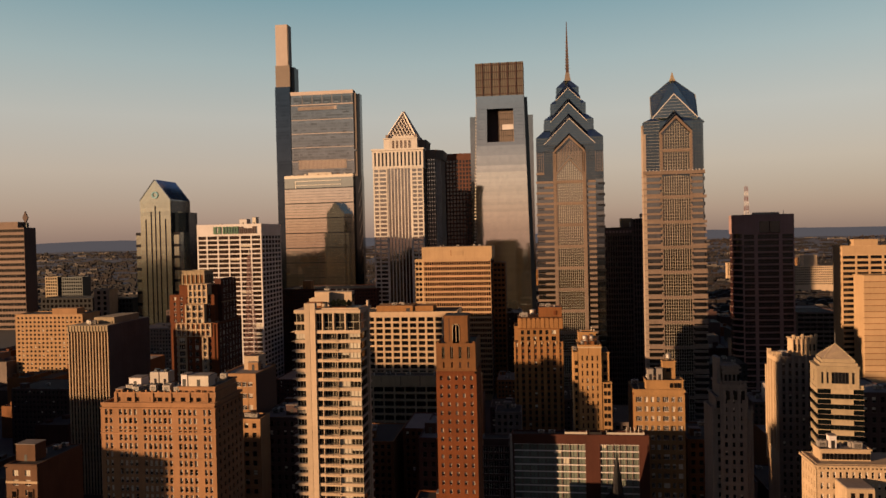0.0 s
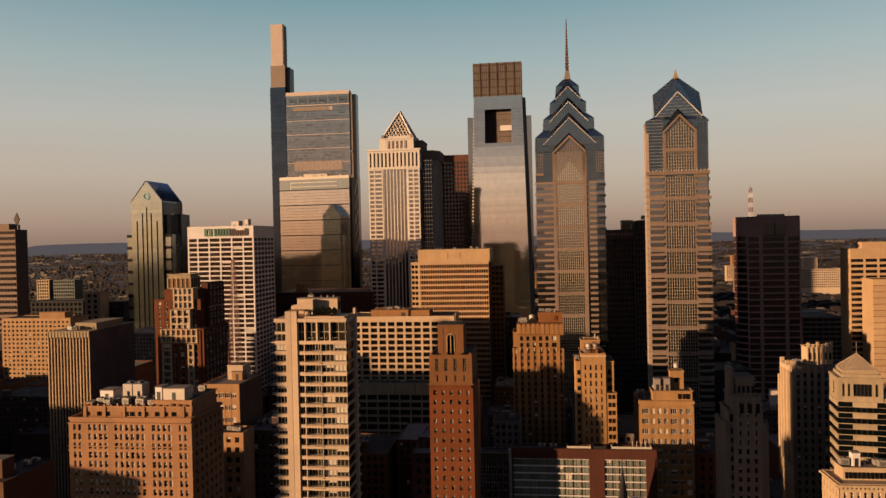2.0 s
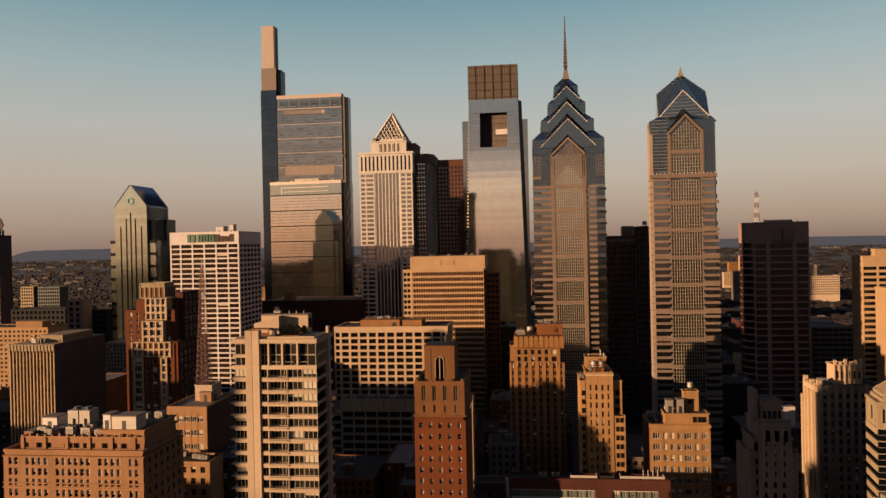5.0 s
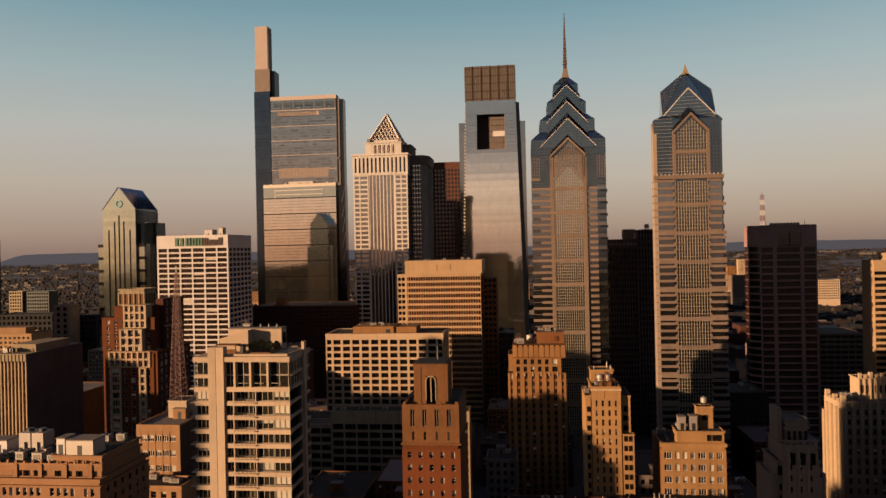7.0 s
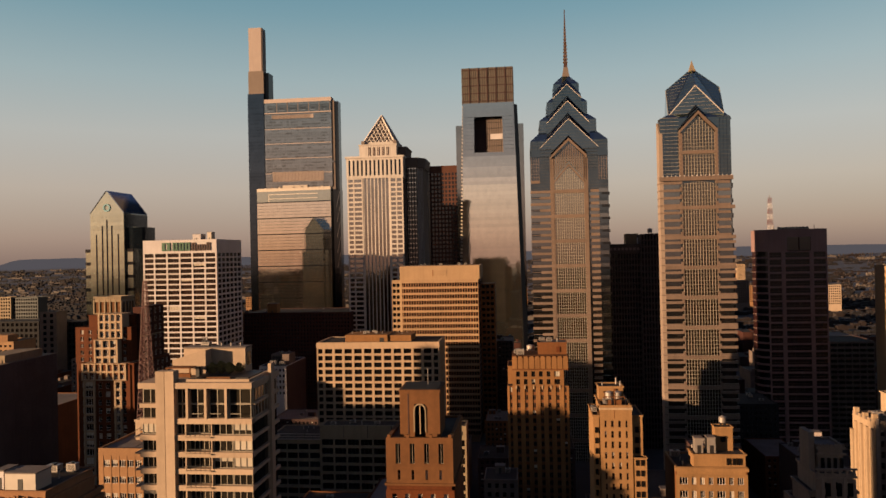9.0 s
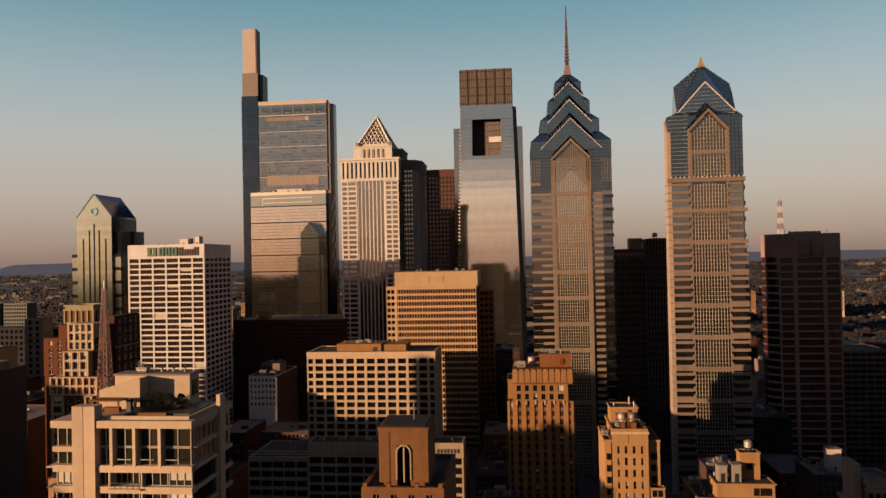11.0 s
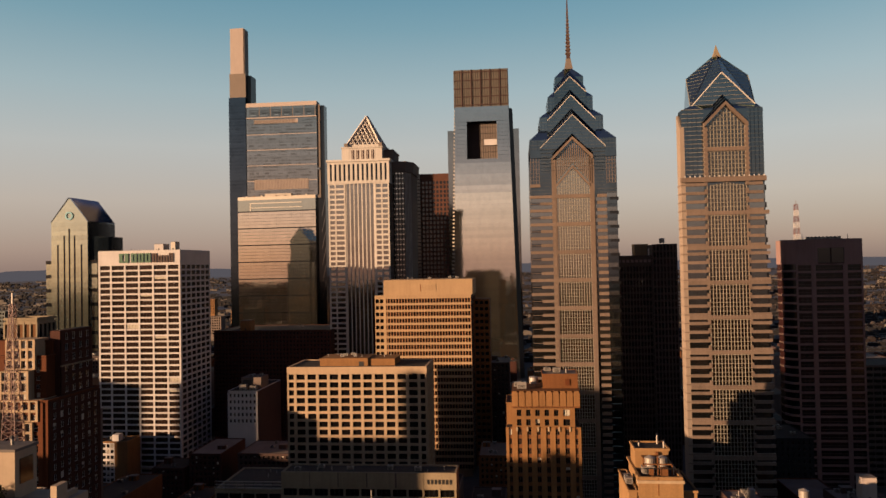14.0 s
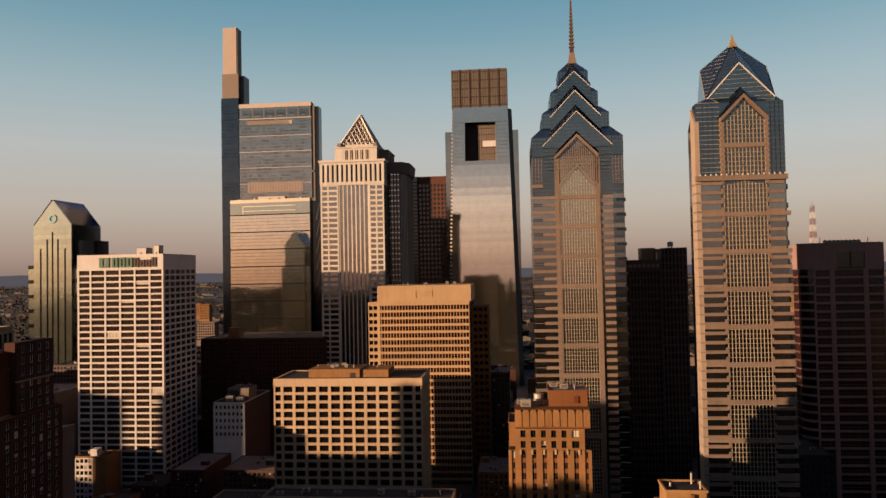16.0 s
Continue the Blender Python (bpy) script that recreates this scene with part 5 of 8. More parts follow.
    part("roof_terrace", Solid().box(-48.2, -41.0, 161.4, 166.8, zt + 0.02, zt + 0.25), DARKMETAL, b)
    part("planter", Solid().box(-47.2, -43.4, 161.0, 161.4, zt, zt + 0.4), HEADSTONE, b)
    part("pergola", Solid().box(-53.0, -49.4, 162.4, 164.2, zt + 1.3, zt + 1.42).box(-52.9, -52.75, 162.5, 162.65, zt, zt + 1.3).box(-49.7, -49.55, 162.5, 162.65, zt, zt + 1.3), BROWNBRICK, b)
    part("terrace_heater", Solid().box(-49.2, -48.7, 163.4, 163.9, zt, zt + 1.4), DARKMETAL, b)
    part("terrace_bench", Solid().box(-51.8, -50.0, 163.2, 163.8, zt, zt + 0.5), BROWNBRICK, b)
    part("terrace_wall", Solid().box(-50, -40.2, 159.6, 159.9, zt, zt + 0.35).box(-40.4, -40.1, 159.9, 169, zt, zt + 0.35), CREAM, b)
    for x in (-47.6, -46.2, -44.8):
        vent_pipe(x, 168.4, 112.8, 0.45, 0.12)
    air_handler(-49.8, 168.2, 112.8, 1.2, 0.9, 0.5)


def shrub(x, y, z, r):
    b = thing("shrub", "dark evergreen shrub in a roof planter", "shrub", x, y, z, "roof shrubs")
    rr = random.Random(int(x * 100))
    s = Solid()
    for _ in range(260):
        a, t, q = rr.uniform(0, 6.283), rr.uniform(0, 1), rr.uniform(0.3, 1)
        px, py, pz = x + r * q * math.cos(a) * math.sin(math.pi * (0.15 + 0.8 * t)), y + r * q * math.sin(a) * math.sin(math.pi * (0.15 + 0.8 * t)), z + 0.15 + 1.7 * r * t
        n = len(s.v)
        e = rr.uniform(0.06, 0.14)
        s.v += [(px - e, py, pz), (px, py - e, pz + e), (px + e, py + e * 0.4, pz), (px, py + e, pz - e)]
        s.f += [(n, n + 1, n + 2, n + 3)]
        s.s += [0]
    part("foliage", s, LEAF, b)
    part("stem", Solid().tube(x, y, z, z + r, 0.06, 0.03, 6), DARKMETAL, b)


LEAF = masonry("evergreen_leaf", (0.012, 0.014, 0.008), vary=0.5, streak=0.0)


def brick_tower():
    """Narrow red brick tower with a limestone head and an arched belfry window."""
    b = thing("brick_tower", "narrow red brick tower with a limestone head and arched window", "tower", -19, 172)
    x0, x1, y0, y1 = -23.8, -14.5, 166, 180
    zb = 94.4
    core(b, x0, x1, y0, y1, 0, zb, REDBRICK, inset=0.4, parapet=0)
    rows, p = 24, 2.02
    facade(b, "S", y0, x0, x1, zb - 0.9 - rows * p, zb - 0.9, [0.62, 0.62, 0.62, 0.62, 0.62], rows, pier=1.15, band=1.05, deep=0.4, wall=REDBRICK, punched=True, glass=GLASS, bar=WHITEPAINT, style="sash", blinds=0.9, ends=0.85)
    facade(b, "E", x1, y0 + 0.42, y1, zb - 0.9 - rows * p, zb - 0.9, 5, rows, pier=1.9, band=1.05, deep=0.4, wall=REDBRICK, punched=True, glass=GLASS, single=False, style="sash", blinds=0.3)
    plain_side(b, "W", x0, y0 + 0.42, y1, 0, zb, REDBRICK, "west_wall", 0.38)
    block("belt", b, x0 - 0.15, x1 + 0.15, y0 - 0.15, y1, zb - 0.3, zb, HEADSTONE)
    # limestone storey
    hx0, hx1 = x0 + 0.1, x1 - 0.1
    core(b, hx0, hx1, y0 + 0.05, y1, zb, 100.1, HEADSTONE, name="head", inset=0.4, parapet=0.4)
    facade(b, "S", y0 + 0.05, hx0, hx1, zb, zb + 2.2, 4, 1, pier=1.55, band=0.9, deep=0.4, wall=HEADSTONE, punched=True, glass=GLASS, bar=WHITEPAINT, style="sash", blinds=0.8)
    facade(b, "S", y0 + 0.05, hx0, hx1, zb + 2.2, 100.1, 4, 1, pier=1.3, band=0.8, deep=0.3, wall=HEADSTONE, punched=True, glass=TEALGLASS, bar=SASHBAR, style="mull2")
    plain_side(b, "E", hx1, y0 + 0.5, y1, zb, 100.1, HEADSTONE, "head_side")
    plain_side(b, "W", hx0, y0 + 0.5, y1, zb, 100.1, HEADSTONE, "head_side")
    for x in (hx0 + 0.4, hx0 + 3, hx1 - 3, hx1 - 0.4):
        block("finial", b, x - 0.22, x + 0.22, y0 + 0.1, y0 + 0.55, 100.1, 100.9, HEADSTONE)
    # belfry block
    tx0, tx1, ty0, ty1 = -21.9, -16.4, y0 + 1.2, y0 + 7.5
    ac = (tx0 + tx1) / 2
    s = Solid()
    s.box(tx0, ac - 0.75, ty0, ty0 + 0.8, 100.1, 106.4).box(ac + 0.75, tx1, ty0, ty0 + 0.8, 100.1, 106.4).box(ac - 0.75, ac + 0.75, ty0, ty0 + 0.8, 104.8, 106.4)
    part("belfry_front", s, HEADSTONE, b)
    arch = Solid()
    pts = [(ac + 0.75 * math.cos(math.pi * k / 10), 104.05 + 0.75 * math.sin(math.pi * k / 10)) for k in range(11)]
    for k in range(10):
        arch.bar((pts[k][0], ty0 - 0.08, pts[k][1]), (pts[k + 1][0], ty0 - 0.08, pts[k + 1][1]), 0.09)
    arch.box(ac - 0.86, ac - 0.72, ty0 - 0.12, ty0 + 0.3, 101, 104.1).box(ac + 0.72, ac + 0.86, ty0 - 0.12, ty0 + 0.3, 101, 104.1)
    part("arch_trim", arch, OATSTONE, b)
    part("arch_mullion", Solid().box(ac - 0.08, ac + 0.08, ty0 + 0.1, ty0 + 0.3, 100.6, 104.8), LIMESTONE, b)
    part("arch_glass", Solid().box(ac - 0.75, ac + 0.75, ty0 + 0.4, ty0 + 0.5, 100.4, 104.8), GLASS, b)
    part("belfry", Solid().box(tx0 + 0.02, tx1 - 0.02, ty0 + 0.8, ty1, 100.1, 106.4), HEADSTONE, b)
    part("belfry_corner", Solid().box(tx0 + 1.1, tx0 + 1.25, ty0 - 0.04, ty0 + 0.1, 100.2, 106.2), DARKSTONE, b)
    part("belfry_coping", Solid().box(tx0 - 0.1, tx1 + 0.1, ty0 - 0.1, ty1 + 0.1, 106.4, 106.75), HEADSTONE, b)
    part("belfry_roof", Solid().box(tx0 + 0.3, tx1 - 0.3, ty0 + 0.3, ty1 - 0.3, 106.75, 106.85), SLATE, b)
    part("rod", Solid().bar((ac + 0.8, ty0 + 3, 107), (ac + 0.8, ty0 + 3, 109.2), 0.04), EQUIP, b)


def hotel():
    b = thing("brick_hotel", "broad buff brick hotel with rows of paired windows", "hotel", -101, 195)
    x0, x1, y0, y1, zt = -117.6, -85.2, 182, 200, 81.8
    core(b, x0, x1, y0, y1, 0, zt, HOTELBRICK, inset=0.4, parapet=0.7, roof=ROOF)
    p, rows = 2.28, 18
    cols = [0.5, 0.5, 0.5] + [0.55] * 4 + [0.5] + [0.55] * 6 + [0.5] + [0.55] * 4 + [0.5, 0.5, 0.5]
    blank = (2, 7, 14, 19)
    facade(b, "S", y0, x0, x1, zt - 0.7 - rows * p, zt - 0.7, cols, rows, pier=0.6, band=0.74, deep=0.4, wall=HOTELBRICK, punched=True, glass=GLASS, bar=WHITEPAINT, style="sash", blinds=0.85, single=False, ends=1.2, skip=lambda i, r: i in blank)
    for z in (zt - 0.6, zt - 6.4, zt - 7.4, zt - 14, zt - 34):
        block("belt", b, x0 - 0.18, x1 + 0.18, y0 - 0.16, y1, z - 0.25, z, HOTELBRICK)
    facade(b, "E", x1, y0 + 0.42, y1, zt - 0.7 - rows * p, zt - 0.7, 6, rows, pier=1.7, band=1.05, deep=0.4, wall=HOTELBRICK, punched=True, glass=GLASS, single=False, style="sash", blinds=0.3)
    plain_side(b, "W", x0, y0 + 0.42, y1, 0, zt, HOTELBRICK, "west_wall", 0.38)
    # set-back attic storey
    ax0, ax1 = -114.5, -85.7
    core(b, ax0, ax1, y0 + 1.6, y1 - 1.5, zt, zt + 2.8, HOTELBRICK, name="attic", inset=0.3, parapet=0.4)
    for i in (1, 2, 4, 5, 6, 8, 9, 10):
        x = ax0 + 1.4 + i * 2.2
        block("attic_window", b, x, x + 0.6, y0 + 1.54, y0 + 1.95, zt + 0.7, zt + 1.8, GLASS)
    for i in range(6):
        x = ax0 + i * 5.2
        block("attic_pier", b, x, x + 0.8, y0 + 1.4, y0 + 2.0, zt, zt + 3.05, HOTELBRICK)
    plain_side(b, "S", y0 + 1.6, ax0, ax1, zt, zt + 0.68, HOTELBRICK, "attic_base", 0.3)
    plain_side(b, "S", y0 + 1.6, ax0, ax1, zt + 1.8, zt + 2.8, HOTELBRICK, "attic_head", 0.3)
    core(b, -96.5, -85.8, y0 + 1.9, y1 - 1.8, zt + 2.8, zt + 4.4, HOTELBRICK, name="upper_attic", inset=0.3, parapet=0.3)
    bulkhead(-114.0, -110.4, 190, 194, zt + 2.9, zt + 5.7, WHITE, "whitewashed lift house on a hotel roof")
    bulkhead(-96.0, -94.3, 185, 188.4, zt + 4.5, zt + 7.6, WHITE, "whitewashed lift house on a hotel roof")
    bulkhead(-93.6, -88.0, 184.4, 188.6, zt + 4.5, zt + 7.4, PALEMETAL, "metal clad lift house on a hotel roof")
    bulkhead(-115.5, -113.5, 186, 189, zt, zt + 3.4, HOTELBRICK)
    # cooling tower on a steel frame
    t = thing("cooling_tower", "twin steel cooling tower on a roof frame", "cooling tower", -105, 192, zt + 2.9)
    for k in range(2):
        xx = -107.7 + k * 2.8
        part("cell", Solid().box(xx, xx + 2.5, 190, 193.6, zt + 4.4, zt + 7.4), EQUIP, t)
        part("fan_cowl", Solid().tube(xx + 1.25, 191.8, zt + 7.4, zt + 8.0, 0.8), DARKMETAL, t)
        part("pipe", Solid().bar((xx + 1.25, 189.8, zt + 2.9), (xx + 1.25, 189.8, zt + 5.6), 0.15), EQUIP, t)
    for xx in (-107.6, -105.2, -102.8):
        part("leg", Solid().box(xx - 0.1, xx + 0.1, 190, 190.2, zt + 2.9, zt + 4.4), DARKMETAL, t)
    clutter(-113, -97.5, 185.5, 189.5, zt + 2.95, 9, 4)
    clutter(-95, -87, 189.5, 197, zt + 4.5, 8, 6)
    clutter(-112, -97.5, 194.5, 198, zt + 2.95, 8, 5)
    for i in range(16):
        block("attic_post", b, ax0 + 0.2 + i * 1.75, ax0 + 0.6 + i * 1.75, y0 + 1.5, y0 + 1.9, zt + 3.2, zt + 3.5 + (i * 7 % 4) * 0.12, HOTELBRICK)
    for i in range(4):
        block("duct", b, -112 + i * 4, -109.5 + i * 4, 190.4, 191.2, zt + 3.0, zt + 3.9, EQUIP)


def punched_office():
    """Broad cream office block with a regular grid of deep windows."""
    b = thing("office_block", "broad cream concrete office block with a grid of deep windows", "office block", -89, 500)
    x0, x1, y0, y1, zt = -124.7, -53.6, 478, 508, 75.2
    core(b, x0, x1, y0, y1, 0, zt, PUTTY, inset=1.0, parapet=0.5)
    rows, p = 17, 3.95
    zw = zt - 2.6
    facade(b, "S", y0, x0, x1, zw - rows * p, zw, [0.6] + [1] * 11 + [0.55], rows, pier=1.4, band=1.25, deep=1.0, wall=PUTTY, glass=GLASS, style="frame", blinds=0.0, ends=0.8)
    facade(b, "E", x1, y0 + 1.02, y1, zw - rows * p, zw, 8, rows, pier=1.6, band=1.5, deep=1.0, wall=PUTTY, glass=GLASS, single=False)
    block("attic", b, x0 - 0.1, x1 + 0.1, y0 - 0.1, y0 + 1, zw, zt + 0.4, PUTTY)
    block("attic", b, x1 - 1, x1 + 0.1, y0 + 1.02, y1, zw, zt + 0.4, PUTTY)
    plain_side(b, "W", x0, y0 + 1.02, y1, 0, zt, PUTTY, "west_wall", 0.9)
    part("penthouse", Solid().box(-109.3, -84.3, 484, 503, zt, 79.2), SANDSTONE, b)
    part("penthouse", Solid().box(-84.2, -70.6, 485, 502, zt, 78.8), SANDSTONE, b)
    part("penthouse_door", Solid().box(-89, -86.4, 483.9, 484.1, zt + 0.1, zt + 2.4), DARKMETAL, b)
    clutter(-108, -86, 488, 501, 79.25, 7, 9)
    clutter(-83, -73, 488, 500, 78.85, 3, 10)


def banded_office():
    """Tan precast office tower, ribbon windows between bands, a blank crown."""
    b = thing("office_tower", "tan precast office tower with ribbon windows and a blank crown", "office tower", -64, 575)
    x0, x1, y0, y1, zt = -93.6, -35.6, 552, 598, 108
    core(b, x0, x1, y0, y1, 0, zt, TANSTONE, inset=0.9, parapet=0)
    rows, p = 26, 3.95
    facade(b, "S", y0, x0, x0 + 5.6, zt - 1.2 - rows * p, zt - 1.2, 2, rows, pier=0.5, band=1.7, deep=0.9, wall=TANSTONE, glass=GLASS, ends=0.4)
    facade(b, "S", y0, x0 + 5.6, x1, zt - 1.2 - rows * p, zt - 1.2, 30, rows, pier=0.5, band=1.4, deep=0.9, wall=HOTELBRICK, band_mat=TANSTONE, glass=GLASS, proud="band", single=False, style="plain", ends=0.5, pier_name="mullion")
    block("pier", b, x0 + 5.2, x0 + 6.8, y0 - 0.2, y0 + 0.8, 0, zt, TANSTONE)
    block("attic", b, x0 - 0.1, x1 + 0.1, y0 - 0.15, y0 + 0.9, zt - 1.3, zt + 0.3, TANSTONE)
    # east face in dark stone: its shade is put into the colour
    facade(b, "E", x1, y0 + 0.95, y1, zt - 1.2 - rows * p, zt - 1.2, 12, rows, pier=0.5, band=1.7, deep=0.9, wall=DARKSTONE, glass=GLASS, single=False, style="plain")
    part("crown", Solid().box(-88.3, -34.6, y0 + 0.6, y1 - 6, zt, 117.4), TANSTONE, b)
    block("crown_panel", b, -66, -56.5, y0 + 0.35, y0 + 0.7, 111, 114.4, TANSTONE)
    block("crown_slot", b, -66, -65.6, y0 + 0.3, y0 + 0.7, 110.4, 114.6, BROWNBRICK)
    plain_side(b, "W", x0, y0 + 0.95, y1, 0, zt, TANSTONE, "west_wall", 0.8)
    # stepped east wing
    facade(b, "S", y0 + 24, x1, -25.5, 0, 104, 3, 26, pier=0.9, band=1.9, deep=0.9, wall=BROWNBRICK, glass=GLASS, single=False)
    part("east_wing", Solid().box(x1, -25.6, y0 + 24.9, y1, 0, 104), BROWNBRICK, b)
    clutter(-84, -40, 560, 584, 117.5, 5, 21)


def hotel_slab():
    """Low tan hotel slab: a tall blank attic over wide dark windows, and a lettered end."""
    b = thing("hotel_block", "low tan precast hotel block with wide windows and a sign", "hotel", -61, 382)
    x0, x1, y0, y1, zt = -92.5, -30.2, 371, 382, 52.9
    core(b, x0, x1, y0, y1, 0, zt, OATSTONE, inset=0.6, parapet=0.6, roof=ROOF)
    zw = zt - 4.7
    facade(b, "S", y0, x0, x1, zw - 11 * 3.7, zw, 11, 11, pier=0.7, band=1.2, deep=0.6, wall=OATSTONE, glass=GLASS, bar=DARKMETAL, style="mull3", single=True, recess=0.15)
    block("attic", b, x0, -41.5, y0 - 0.15, y0 + 0.6, zw, zt + 0.5, OATSTONE)
    block("name_band", b, -41.4, x1 + 0.1, y0 - 0.25, y0 + 0.6, zw, zt + 0.7, OATSTONE)
    for k in range(4):
        block("attic_joint", b, x0 + 10.2 * (k + 1), x0 + 10.35 * (k + 1), y0 - 0.17, y0, zw, zt + 0.5, UMBER)
    # the name as plain raised bars
    for k in range(7):
        block("name_bar", b, -40.3 + k * 1.3, -39.5 + k * 1.3, y0 - 0.38, y0 - 0.27, zt - 3.2, zt - 1.6, DARKMETAL)
    plain_side(b, "E", x1, y0 + 0.7, y1, 0, zt, OATSTONE, "east_wall", 0.5)
    # lower west wing
    w = thing("hotel_wing", "low grey concrete wing beside a hotel block", "hotel", -105, 390)
    core(w, -117.5, -92.6, 372, 400, 0, 46.4, OATSTONE, inset=0.6, parapet=0.5)
    facade(w, "S", 372, -117.5, -92.6, 1, 46, 5, 12, pier=0.5, band=1.3, deep=0.6, wall=OATSTONE, glass=BLACKGLASS, single=True, proud="band")
    for k in range(3):
        block("roof_rail", w, -117.4, -92.7, 371.8, 372.1, 47.2 + k * 1.1, 47.5 + k * 1.1, EQUIP)
    for k in range(8):
        block("rail_post", w, -117.2 + k * 3.5, -117.0 + k * 3.5, 372.1, 372.4, 46.4, 49.8, DARKMETAL)
    clutter(-88, -52, 374, 379, zt + 0.1, 6, 31)
    clutter(-45, -33, 374, 379, zt + 0.1, 3, 32)
    clutter(-115, -95, 376, 396, 46.5, 5, 33)


def deco_tower():
    """Ochre brick tower with rounded piers and a fluted crown."""
    b = thing("deco_tower", "ochre brick tower with fluted crown and paired windows", "tower", 0, 362)
    y0, y1 = 350, 368
    core(b, -12.2, 11.2, y0, y1, 0, 74, BROWNBRICK, inset=0.4, parapet=0)
    facade(b, "S", y0, -12.2, 11.2, 0, 74, [0.7, 1, 0.9, 0.9, 0.9, 0.9, 1, 0.7], 25, pier=1.7, band=1.1, deep=0.5, wall=SANDSTONE, band_mat=BROWNBRICK, recess=0.28, glass=TOBACCOGLASS, bar=UMBER, style="mull2", blinds=0.05, ends=0.9)
    facade(b, "E", 11.2, y0 + 0.42, y1, 0, 74, 8, 25, pier=1.6, band=0.9, deep=0.4, punched=True, wall=SANDSTONE, glass=GLASS, single=False)
    plain_side(b, "W", -12.2, y0 + 0.42, y1, 0, 74, SANDSTONE, "west_wall", 0.38)
    core(b, -12.2, -9, y0 + 4, y1, 74, 80.8, SANDSTONE, name="shoulder", inset=0.2, parapet=0.3)
    core(b, -10.2, 9.4, y0 + 0.4, y1, 74, 79.8, SANDSTONE, name="upper_body", inset=0.4, parapet=0)
    facade(b, "S", y0 + 0.3, -10.2, 9.4, 74, 80, [0.8, 0.8, 0.8, 0.8, 0.8, 1.2], 2, pier=1.5, band=1.0, deep=0.5, punched=True, wall=SANDSTONE, glass=GLASS, style="mull2", blinds=0.3)
    # fluted crown
    part("crown", Solid().box(-10.2, 11.2, y0 + 1.6, y1 - 1, 79.8, 85.2), BROWNBRICK, b)
    for i in range(10):
        x = -9.2 + i * 2.15
        part("flute", Solid().gable([(x - 0.95, 80.4), (x + 0.95, 80.4), (x + 0.95, 84.4), (x + 0.6, 85.2), (x - 0.6, 85.2), (x - 0.95, 84.4)], y0 + 0.9, y0 + 1.7), SANDSTONE, b)
    for i in range(6):
        x = -9 + i * 3.3
        block("bracket", b, x, x + 0.5, y0 - 0.3, y0 + 0.4, 72.8, 74.2, LIMESTONE)
    core(b, -0.4, 11.2, y0 + 6, y1 - 2, 85.2, 89.6, BROWNBRICK, name="lift_house", inset=0.2, parapet=0.3, roof=PALEROOF)
    block("lift_window", b, 7, 8.4, y0 + 5.9, y0 + 6.3, 86.2, 88.2, REDBRICK)
    water_tank(-3, y0 + 10, 85.3, 1.5, 2.0)
    air_handler(-7, y0 + 5, 85.3, 3, 2, 2.2)
    air_handler(-8.6, y0 + 9, 85.3, 1.8, 2, 1.4)
    clutter(1, 10, y0 + 8, y1 - 4, 89.8, 4, 41)


